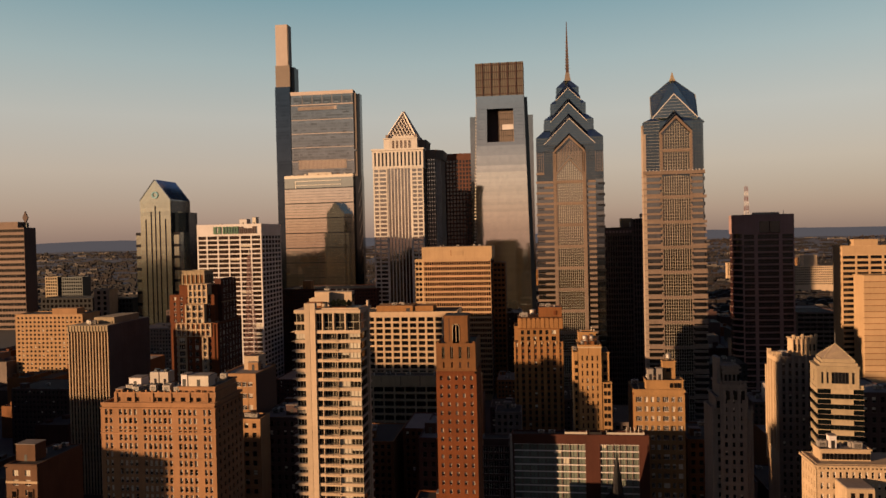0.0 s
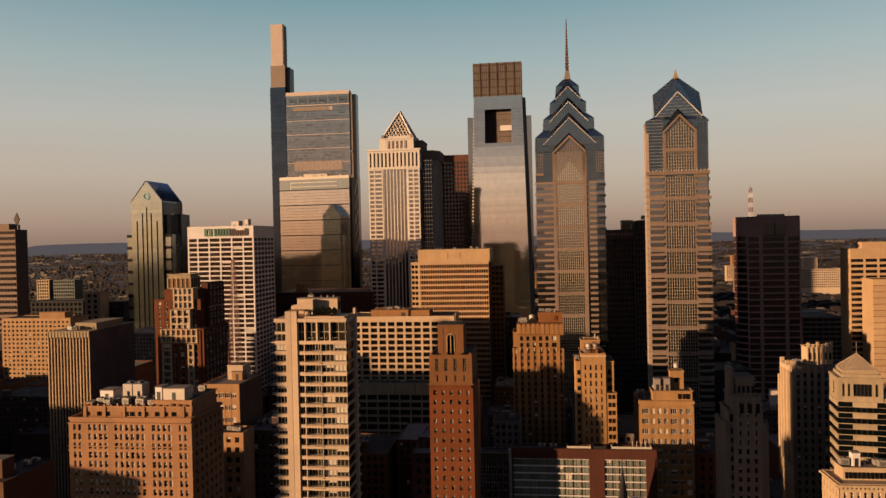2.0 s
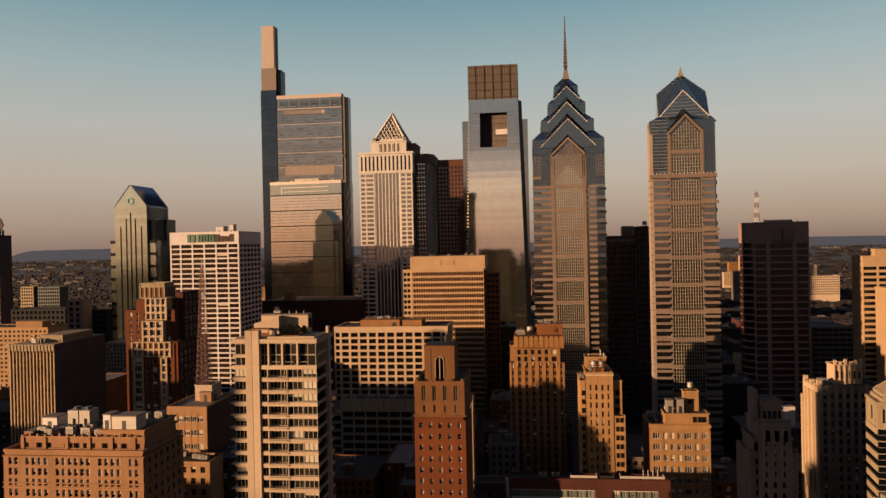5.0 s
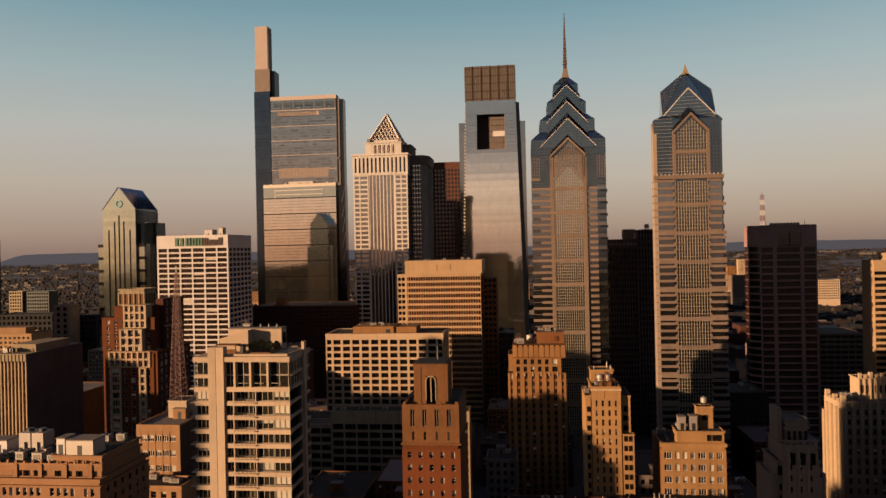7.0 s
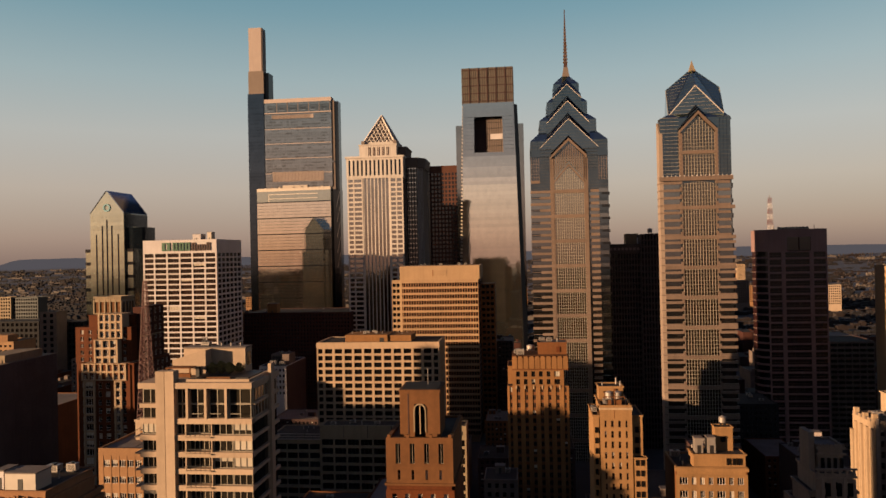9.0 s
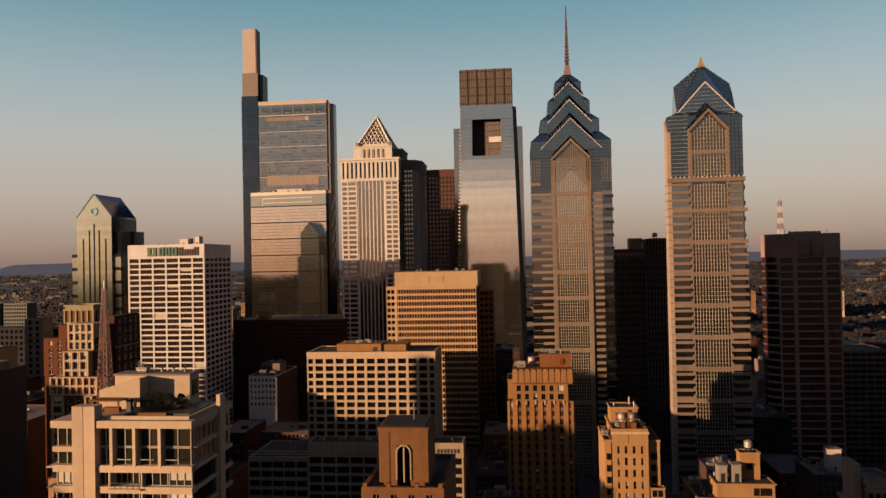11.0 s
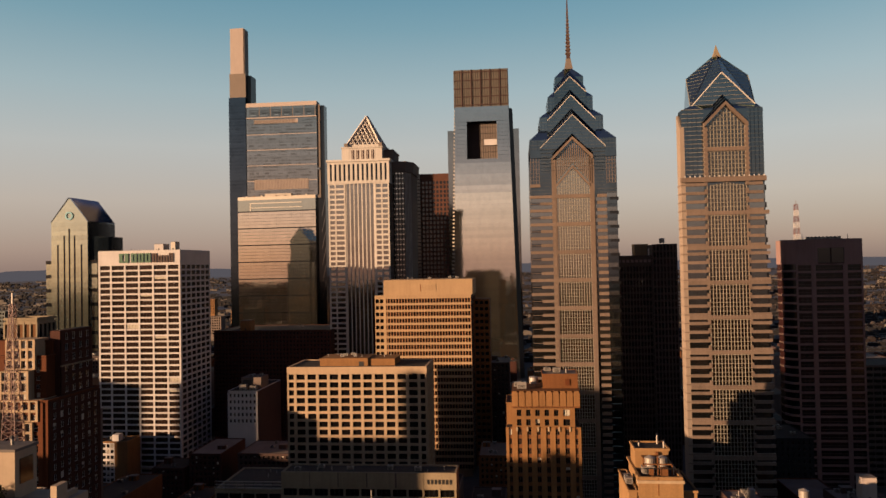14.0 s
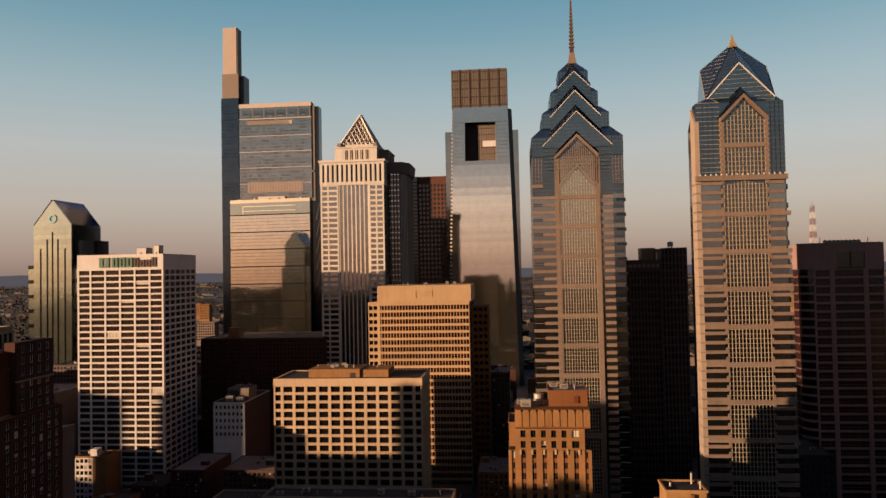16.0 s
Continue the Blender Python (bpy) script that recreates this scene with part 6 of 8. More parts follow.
def stepped_tower():
    """Tan brick tower with corner set-backs and rooftop machines."""
    b = thing("stepped_tower", "tan brick tower with stepped shoulders and a crowded roof", "tower", 17, 262)
    y0, y1 = 250, 264
    core(b, 12.9, 20.6, y0, y1, 0, 87, OCHRE, inset=0.35, parapet=0.5)
    p = 2.55
    facade(b, "S", y0, 12.9, 20.6, 86.4 - 2.2 - 22 * p, 86.4 - 2.2, [0.62, 0.8, 0.8, 0.62], 22, pier=1.1, band=0.95, deep=0.35, punched=True, wall=OCHRE, glass=TOBACCOGLASS, bar=UMBER, style="sash", blinds=0.22, ends=1.1)
    block("attic", b, 12.9, 20.6, y0 - 0.02, y0 + 0.35, 84.1, 87.4, OCHRE)
    block("cornice", b, 12.7, 20.8, y0 - 0.25, y0 + 0.5, 86.4, 86.9, LIMESTONE)
    core(b, 11.2, 12.9, y0 + 0.5, y1, 0, 84.6, OCHRE, name="west_shoulder", inset=0.15, parapet=0.4)
    core(b, 20.6, 23.4, y0 + 1.2, y1, 0, 84.4, OCHRE, name="east_shoulder", inset=0.15, parapet=0.4)
    core(b, 20.8, 24.0, y0 - 0.4, y0 + 1.6, 0, 74.6, OCHRE, name="east_step", inset=0.15, parapet=0.3)
    for i in range(26):
        z = 82.0 - i * p
        block("side_window", b, 11.7, 12.4, y0 + 0.42, y0 + 0.8, z - 1.4, z, GLASS)
        if z > 76:
            block("side_window", b, 21.4, 22.4, y0 + 1.12, y0 + 1.5, z - 1.4, z, GLASS)
        else:
            block("side_window", b, 21.2, 21.9, y0 - 0.5, y0, z - 1.4, z, GLASS)
            block("side_window", b, 22.4, 23.1, y0 - 0.5, y0, z - 1.4, z, GLASS)
    for i in range(3):
        block("side_window", b, 23.3, 23.5, y0 + 3 + 3.5 * i, y0 + 4.2 + 3.5 * i, 79, 81, GLASS)
    core(b, 13.2, 19.6, y0 + 6, y1 - 2, 87, 90.6, OCHRE, name="lift_house", inset=0.2, parapet=0.4, roof=ROOF)
    block("lift_pipe", b, 17, 17.5, y0 + 5.7, y0 + 6.1, 87, 90.4, BROWNBRICK)
    part("machine_house", Solid().box(14.6, 18.6, y0 + 4.2, y0 + 5.8, 87.1, 89.6).box(14.4, 18.8, y0 + 4.0, y0 + 5.9, 89.6, 89.8), HEADSTONE, b)
    part("machine_duct", Solid().box(15.2, 16.0, y0 + 2.2, y0 + 4.2, 87.1, 88.3).box(17.2, 18.4, y0 + 1.6, y0 + 2.6, 87.1, 88.6), BROWNBRICK, b)
    clutter(13.6, 20, y0 + 1.5, y0 + 5, 87.1, 9, 51)
    part("tank_frame", Solid().box(14.2, 19.4, y0 + 2.6, y0 + 2.8, 88.9, 89.1).box(14.2, 14.4, y0 + 2.6, y0 + 2.8, 87.1, 89.1).box(19.2, 19.4, y0 + 2.6, y0 + 2.8, 87.1, 89.1).box(16.7, 16.9, y0 + 2.6, y0 + 2.8, 87.1, 90.4), BROWNBRICK, b)
    clutter(13.5, 19, y0 + 7.5, y1 - 3, 90.7, 3, 52)
    for x in (15.6, 17.7):
        water_tank(x, y0 + 3.6, 87.1, 0.95, 1.9)
    air_handler(12.0, y0 + 6, 84.7, 1.2, 3, 1.2)
    block("attic_seam", b, 16.3, 16.42, y0 - 0.06, y0 + 0.1, 84.2, 87.3, BROWNBRICK)
    part("roof_rail", Solid().box(12.6, 20.2, y0 + 1.0, y0 + 1.1, 88.6, 88.7).box(12.6, 12.7, y0 + 1.0, y0 + 1.1, 87.4, 88.6).box(16.3, 16.4, y0 + 1.0, y0 + 1.1, 87.4, 88.6).box(20.1, 20.2, y0 + 1.0, y0 + 1.1, 87.4, 88.6), DARKMETAL, b)


def ochre_block():
    b = thing("ochre_block", "ochre brick loft building with grouped windows and roof tanks", "building", 38, 265)
    x0, x1, y0, y1 = 31.2, 48.2, 253, 267
    zt = 71.3
    core(b, x0, x1, y0, y1, 0, zt, OCHRE, inset=0.4, parapet=0.5)
    p = 3.25
    facade(b, "S", y0, x0, x1, zt - 1.3 - 13 * p, zt - 1.3, [1.6, 0.9, 0.9, 0.9, 1.6, 0.9, 1.2], 13, pier=0.9, band=1.5, deep=0.4, punched=True, wall=OCHRE, glass=GLASS, bar=WHITEPAINT, style="mull3", blinds=0.35)
    block("cornice", b, x0 - 0.2, x1 + 0.2, y0 - 0.3, y0 + 0.4, zt - 0.5, zt + 0.3, OCHRE)
    plain_side(b, "E", x1, y0 + 0.42, y1, 0, zt, BROWNBRICK, "east_wall", 0.38)
    plain_side(b, "W", x0, y0 + 0.42, y1, 0, zt, BROWNBRICK, "west_wall", 0.38)
    core(b, 35.4, x1, y0 + 0.3, y0 + 7.6, zt, 74.6, OCHRE, name="upper_storey", inset=0.3, parapet=0.3)
    for x in (43.4, 44.8, 46.0):
        block("upper_window", b, x, x + 0.7, y0 + 0.2, y0 + 0.7, zt + 1, zt + 2.6, GLASS)
    core(b, 41.6, 46.2, y0 + 4, y0 + 7.5, 74.6, 80.4, OCHRE, name="tank_house", inset=0.2, parapet=0.3)
    block("tank_window", b, 43, 44.2, y0 + 3.9, y0 + 4.3, 77, 78.4, GLASS)
    water_tank(44, y0 + 5.8, 80.5, 0.9, 1.3)
    bulkhead(36.4, 38.3, y0 + 2, y0 + 4.5, 74.6, 78.2, EQUIP, "grey metal roof house beside a tank")
    bulkhead(39.4, 41.3, y0 + 2, y0 + 4.5, 74.6, 78.4, EQUIP, "grey metal roof house beside a tank")
    clutter(32.4, 35, y0 + 2, y0 + 11, zt + 0.1, 4, 61)
    clutter(36, 40, y0 + 5.2, y0 + 6.6, 74.7, 3, 62)


def grey_tower():
    b = thing("grey_tower", "pale grey stone art deco tower standing in shade", "tower", 56, 232)
    y0, y1 = 221, 234
    core(b, 50.2, 61.6, y0 + 1.5, y1, 0, 72, ASHSTONE, inset=0.35, parapet=0.5)
    facade(b, "S", y0 + 1.5, 50.2, 61.6, 30.5, 71.5, [0.8, 0.8, 0.8, 0.8], 16, pier=1.5, band=1.2, deep=0.35, punched=True, wall=ASHSTONE, glass=GLASS, style="sash", blinds=0.25)
    core(b, 52, 59.6, y0, y1 - 2, 0, 79.6, ASHSTONE, name="middle", inset=0.35, parapet=0.5)
    facade(b, "S", y0, 52, 59.6, 33, 79, [0.7, 0.7, 0.7], 18, pier=1.3, band=1.2, deep=0.35, punched=True, wall=ASHSTONE, glass=GLASS, style="sash", blinds=0.25)
    plain_side(b, "W", 50.2, y0 + 1.9, y1, 0, 72, ASHSTONE, "west_wall", 0.33)
    core(b, 53.2, 58.4, y0 + 2, y1 - 4, 79.6, 84.6, ASHSTONE, name="lantern", inset=0.3, parapet=0.6, roof=PALEROOF)
    for i in range(4):
        block("lantern_window", b, 53.9 + i * 1.2, 54.5 + i * 1.2, y0 + 1.95, y0 + 2.4, 80.4, 82.6, GLASS)
    part("lantern_fin", Solid().box(51.9, 53, y0 + 3, y0 + 8, 79.6, 87.5), ASHSTONE, b)
    core(b, 50.9, 60.6, y0 + 1.0, y1 - 2, 72, 75.8, ASHSTONE, name="step", inset=0.3, parapet=0.5)
    for i in range(6):
        block("step_window", b, 51.4 + i * 1.5, 52.2 + i * 1.5, y0 + 0.95, y0 + 1.3, 73, 75, GLASS)
        block("balustrade_post", b, 52.3 + i * 1.35, 52.7 + i * 1.35, y0 - 0.2, y0 + 0.2, 79.6, 80.8, ASHSTONE)
    for x0, x1, z in ((50.0, 61.8, 71.6), (51.8, 59.8, 79.2), (53.0, 58.6, 84.4), (53.0, 58.6, 83.2)):
        front = y0 - 0.2 if z > 79 and z < 80 else y0 + 1.3 if z < 72 else y0 + 1.8
        block("cornice", b, x0, x1, front, front + 0.5, z, z + 0.4, ASHSTONE)
    for k in range(3):
        x = 53.3 + k * 2.1
        block("pilaster", b, x - 0.3, x + 0.3, y0 - 0.18, y0 + 0.1, 66, 79.4, ASHSTONE)
        block("arch_window", b, x + 0.5, x + 1.5, y0 - 0.06, y0 + 0.2, 75.6, 78.2, GLASS)
    for k in range(7):
        block("dentil", b, 53.4 + k * 0.75, 53.7 + k * 0.75, y0 + 1.75, y0 + 2.1, 84.8, 85.5, ASHSTONE)
    for x in (50.3, 61.3):
        block("corner_pier", b, x - 0.3, x + 0.3, y0 + 1.3, y0 + 2.2, 30, 73.4, ASHSTONE)
    block("balcony_rail", b, 52.0, 59.8, y0 - 0.25, y0 + 0.25, 80.8, 81.1, ASHSTONE)


def ribbed_hotel():
    """Deep grey stone tower: darker stone paints its shaded street front, paler stone its sunlit west face and broken
    roofline.
    """
    b = thing("stone_tower", "grey stone tower with tall buttresses and a ragged turreted roof", "tower", 89, 264)
    x0, x1, y0, y1, zt = 79.9, 98.0, 258, 270.5, 81.4
    core(b, x0, x1, y0, y1, 0, zt, GREYSTONE, inset=0.4, parapet=0.7)
    facade(b, "S", y0, x0, x1, 1, zt - 1.0, 8, 30, pier=1.25, band=1.15, deep=0.4, punched=True, wall=GREYSTONE, glass=GLASS, style="sash", blinds=0.12)
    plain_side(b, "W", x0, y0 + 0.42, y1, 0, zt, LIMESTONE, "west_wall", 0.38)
    # street front: long buttresses between the window bays, shorter ones on the head
    for i in range(9):
        x = x0 + 0.1 + i * 2.1
        block("buttress", b, x, x + 0.75, y0 - 0.45, y0 + 0.1, 62.5, zt - (2.4 if i % 2 else 0.8), ASHSTONE)
        block("buttress_cap", b, x + 0.1, x + 0.65, y0 - 0.3, y0 + 0.4, zt - (2.4 if i % 2 else 0.8), zt + (0.2 if i % 2 else 1.3), ASHSTONE)
    block("belt", b, x0 - 0.1, x1 + 0.1, y0 - 0.3, y0 + 0.2, 61.6, 62.5, ASHSTONE)
    # sunny flank: paler limestone puts the sunlight into the colour
    for i in range(4):
        y = y0 + 0.5 + i * 3.0
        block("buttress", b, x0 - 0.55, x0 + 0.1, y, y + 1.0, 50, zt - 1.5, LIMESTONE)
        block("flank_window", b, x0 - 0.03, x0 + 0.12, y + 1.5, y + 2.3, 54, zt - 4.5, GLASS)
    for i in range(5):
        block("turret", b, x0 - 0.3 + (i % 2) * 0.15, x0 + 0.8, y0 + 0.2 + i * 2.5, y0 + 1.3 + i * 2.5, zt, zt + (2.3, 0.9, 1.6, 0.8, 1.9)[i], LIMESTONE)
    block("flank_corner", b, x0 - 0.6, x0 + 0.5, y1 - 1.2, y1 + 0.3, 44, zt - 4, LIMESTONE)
    # upper house with a broken parapet
    ux0, ux1, uy0 = 86.3, 94.4, y0 + 5.5
    core(b, ux0, ux1, uy0, y1 - 0.6, zt, 87.0, LIMESTONE, name="upper_house", inset=0.3, parapet=0.3)
    for i in range(6):
        block("merlon", b, ux0 + i * 1.45, ux0 + 0.75 + i * 1.45, uy0 - 0.15, uy0 + 0.5, 87.3, 87.8 + (0.9, 0.4, 1.1, 0.5, 0.8, 1.2)[i], LIMESTONE)
        block("upper_window", b, ux0 + 0.4 + i * 1.3, ux0 + 0.95 + i * 1.3, uy0 - 0.06, uy0 + 0.35, 83.2, 85.4, GLASS)
        block("upper_pier", b, ux0 - 0.05 + i * 1.5, ux0 + 0.25 + i * 1.5, uy0 - 0.25, uy0 + 0.2, zt, 87.2, LIMESTONE)
    clutter(81.5, 86, y0 + 1.5, y0 + 8, zt + 0.1, 4, 71)
    clutter(87.5, 93.5, uy0 + 1.2, y1 - 2, 87.1, 3, 72)


def pyramid_office():
    """Pale office building with dark green glass bands and a ribbed pyramid on steps."""
    b = thing("office_block", "pale office building with dark green ribbons and a ribbed pyramid roof", "office block", 83.5, 219)
    x0, x1, y0, y1, zt = 77.6, 89.4, 214.4, 223.6, 80.4
    core(b, x0, x1, y0, y1, 0, zt, OATSTONE, inset=0.4, parapet=0)
    p = 2.9
    for i in range(26):
        z = zt - (i + 1) * p
        block("glass_band", b, x0 + 0.15, x1 - 0.15, y0 + 0.15, y0 + 0.6, z, z + p - 0.2, TEALGLASS)
        block("glass_band", b, x0 + 0.15, x0 + 0.6, y0 + 0.65, y1, z, z + 1.4, TEALGLASS)
        block("spandrel", b, x0 + 3.5, x1 - 2.7, y0 - 0.2, y0 + 0.5, z + 1.4, z + 2.75, OATSTONE)
        block("floor_line", b, x0, x1, y0 + 0.02, y0 + 0.5, z + p - 0.2, z + p, OATSTONE)
        block("floor_line", b, x0 + 0.02, x1, y0 + 0.06, y0 + 0.5, z + 1.3, z + 1.42, GREYSTONE)
        block("west_spandrel", b, x0 - 0.12, x0 + 0.5, y0 + 0.62, y1, z + 1.4, z + 2.85, OATSTONE)
        for k in range(4):
            block("fin", b, x0 + 4.2 + k * 1.3, x0 + 4.3 + k * 1.3, y0 + 0.1, y0 + 0.4, z, z + 1.4, DARKMETAL)
    hx1 = x1 - 1.2
    facade(b, "S", y0 - 0.05, x0, hx1, zt, 86.2, [0.6, 0.6, 4.4, 0.7], 1, pier=0.7, band=2.6, deep=0.6, wall=OATSTONE, glass=BLACKGLASS, style="mull5", ends=1.1)
    facade(b, "W", x0 - 0.05, y0 + 0.6, y1, zt, 86.2, [1, 2, 1], 1, pier=0.8, band=2.6, deep=0.6, wall=OATSTONE, glass=BLACKGLASS, style="mull3")
    part("head", Solid().box(x0 + 0.6, hx1 - 0.1, y0 + 0.6, y1, zt, 86.2), OATSTONE, b)
    block("cornice", b, x0 - 0.2, hx1 + 0.2, y0 - 0.25, y1 + 0.2, 86.0, 86.6, OATSTONE)
    block("corner_rail", b, hx1, x1 - 0.1, y0 + 0.3, y1, zt, zt + 0.9, OATSTONE)
    cx, cy = (x0 + hx1) / 2 + 0.3, (y0 + y1) / 2
    for w, za, zb in ((4.7, 86.6, 87.5), (4.2, 87.5, 88.4)):
        block("step", b, cx - w, cx + w, cy - w + 0.2, cy + w - 0.2, za, zb, OATSTONE)
    a, za, zb = 3.9, 88.4, 92.3
    part("pyramid", Solid().frustum([(cx - a, cy - a), (cx + a, cy - a), (cx + a, cy + a), (cx - a, cy + a)], [(cx - 0.1, cy - 0.1), (cx + 0.1, cy - 0.1), (cx + 0.1, cy + 0.1), (cx - 0.1, cy + 0.1)], za, zb), GREYSTONE, b)
    for k in range(14):
        f = k / 14
        w = a * (1 - f)
        z = za + (zb - za) * f
        part("pyramid_rib", Solid().box(cx - w - 0.06, cx + w + 0.06, cy - w - 0.06, cy + w + 0.06, z, z + 0.12), OATSTONE, b)
    for sx, sy in ((-1, -1), (1, -1), (-1, 1)):
        part("pyramid_hip", Solid().bar((cx + sx * a, cy + sy * a, za), (cx, cy, zb), 0.12), OATSTONE, b)
    part("rod", Solid().bar((cx, cy, zb), (cx, cy, 95.4), 0.05), EQUIP, b)
    b.rotation_euler = (0, 0, radians(-9))


def cream_block():
    """Cream stone building with heavy cornice, set-back roof storey."""
    b = thing("cream_building", "cream stone building with a heavy bracketed cornice", "building", 80, 212)
    x0, x1, y0, y1, zt = 70.4, 93, 198, 209, 63.8
    core(b, x0, x1, y0, y1, 0, zt, LIMESTONE, inset=0.4, parapet=0.5)
    p = 2.9
    facade(b, "S", y0, x0, x1, zt - 0.9 - 9 * p, zt - 0.9, 14, 9, pier=0.85, band=1.3, deep=0.4, punched=True, wall=LIMESTONE, glass=GLASS, bar=WHITEPAINT, style="sash", blinds=0.5)
    facade(b, "W", x0, y0 + 0.42, y1, zt - 0.9 - 9 * p, zt - 0.9, 5, 9, pier=1.2, band=1.3, deep=0.4, punched=True, wall=LIMESTONE, glass=GLASS, bar=WHITEPAINT, style="sash", blinds=0.4, single=False)
    block("cornice", b, x0 - 0.7, x1 + 0.5, y0 - 0.8, y1, zt - 0.2, zt + 0.35, LIMESTONE)
    for i in range(24):
        block("bracket", b, x0 + i * 0.98, x0 + 0.4 + i * 0.98, y0 - 0.6, y0 + 0.1, zt - 0.75, zt - 0.2, LIMESTONE)
    core(b, 72.2, 85.2, y0 + 3, y1 - 2, zt, 66.9, LIMESTONE, name="roof_storey", inset=0.3, parapet=0.4, roof=PALEROOF)
    for i in range(12):
        block("roof_window", b, 72.9 + i, 73.5 + i, y0 + 2.95, y0 + 3.4, zt + 0.8, zt + 2.3, GLASS)
    bulkhead(75.4, 77.2, y0 + 5, y0 + 7, 67.0, 70.2, WHITE, "whitewashed masonry roof house")
    air_handler(81.6, y0 + 6, 67.0, 2, 1.6, 1.4)
    clutter(73, 84, y0 + 4.5, y0 + 8, 67.0, 4, 81)
    block("front_wing", b, 74.5, 81, 190, 197.4, 0, 60.6, LIMESTONE)
    block("front_roof", b, 74.6, 80.9, 190.1, 197.3, 60.6, 60.9, PALEROOF)
    for i in range(3):
        for k in range(3):
            block("wing_window", b, 75.4 + i * 2, 76.3 + i * 2, 189.9, 190.2, 58.0 - k * 2.9, 59.6 - k * 2.9, GLASS)


def glass_hotel():
    """Low modern block: brown panels and big window bays."""
    b = thing("modern_block", "low modern block with brown panels and large window bays", "building", 12, 252)
    x0, x1, y0, y1, zt = -9.8, 34.4, 240, 245.5, 59.1
    core(b, x0, x1, y0, y1, 0, zt, MAROON, inset=0.5, parapet=0.5)
    p = 2.28
    zw = zt - 2.6
    for a0, a1, n in ((-9.0, 14.2, 9), (18.8, 31.2, 6)):
        facade(b, "S", y0, a0, a1, zw - 10 * p, zw, n, 10, pier=0.25, band=0.34, deep=0.5, wall=GREYSTONE, band_mat=WHITE, glass=SHEERGLASS, bar=DARKMETAL, style="mull2", blinds=0.06, proud="band", ends=0.2)
    block("panel", b, 14.2, 18.8, y0 - 0.1, y0 + 0.5, 0, zt + 0.4, MAROON)
    block("panel", b, 31.2, x1, y0 - 0.1, y0 + 0.5, 0, zt + 0.4, MAROON)
    block("panel", b, x0, 14.2, y0 - 0.08, y0 + 0.5, zw, zt + 0.4, MAROON)
    block("panel", b, 18.8, 31.2, y0 - 0.08, y0 + 0.5, zw, zt + 0.4, MAROON)
    block("edge_fin", b, x0 - 0.5, x0 + 0.2, y0 - 0.6, y0 + 1, 0, zt + 0.3, EQUIP)
    block("east_wall", b, x1 - 0.4, x1, y0 + 0.5, y1, 0, zt, MAROON)
    w = thing("modern_wing", "low wing with broad windows beside a modern block, darkened for shade", "building", -15, 254)
    # dark walls put the wing's shade into its colour
    core(w, -19.8, -10.4, 242, 248, 0, 57, DARKSTONE, inset=0.5, parapet=0.4)
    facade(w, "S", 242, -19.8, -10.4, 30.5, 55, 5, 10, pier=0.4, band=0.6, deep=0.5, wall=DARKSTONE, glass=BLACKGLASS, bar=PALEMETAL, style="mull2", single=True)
    for xa, xb, m in ((7.6, 14.9, PALEMETAL), (21.2, 33.2, PALEMETAL), (15.6, 19.6, DARKMETAL)):
        screen = Solid().box(xa, xb, y0 + 1.6, y0 + 1.8, zt, zt + 0.95).box(xa, xa + 0.2, y0 + 1.8, y0 + 4.4, zt, zt + 0.95).box(xb - 0.2, xb, y0 + 1.8, y0 + 4.4, zt, zt + 0.95)
        part("roof_screen", screen, m, b)
    for x in (27.6, 28.9, 30.2, 31.5):
        vent_pipe(x, 242.6, zt + 0.1, 2.4, 0.14)
    for x in (0, 3.5):
        air_handler(x, 243, zt + 0.1, 2.0, 1.4, 0.9)


def church_spire():
    b = thing("church_spire", "dark slate church spire", "church", 23.4, 233)
    part("tower", Solid().box(20.6, 26.2, 230, 236, 0, 40), SLATE, b)
    part("spire", Solid().tube(23.4, 233, 40, 56.6, 2.4, 0.05, 8), SLATE, b)
    part("roof", Solid().gable([(17, 0), (30, 0), (30, 36), (23.4, 43), (17, 36)], 236, 239.4), SLATE, b)
    part("cross", Solid().bar((23.4, 233, 56.4), (23.4, 233, 58.2), 0.07).bar((22.9, 233, 57.6), (23.9, 233, 57.6), 0.06), SLATE, b)
    for sx in (-1, 1):
        part("pinnacle", Solid().tube(23.4 + sx * 2.4, 230.6, 40, 43.5, 0.4, 0.03, 6), SLATE, b)


# x from, x to, z from, z to, set-back and window columns of the cream bays
BAYS = ((-167.2, -157.4, 95.6, 105.0, 3.0, 4), (-167.8, -158.2, 85.4, 95.4, 1.0, 3), (-172.0, -154.2, 80.2, 86.6, -0.4, 7), (-171.2, -166.6, 20, 80, -0.7, 1), (-158.9, -155.8, 20, 80, -0.7, 1))


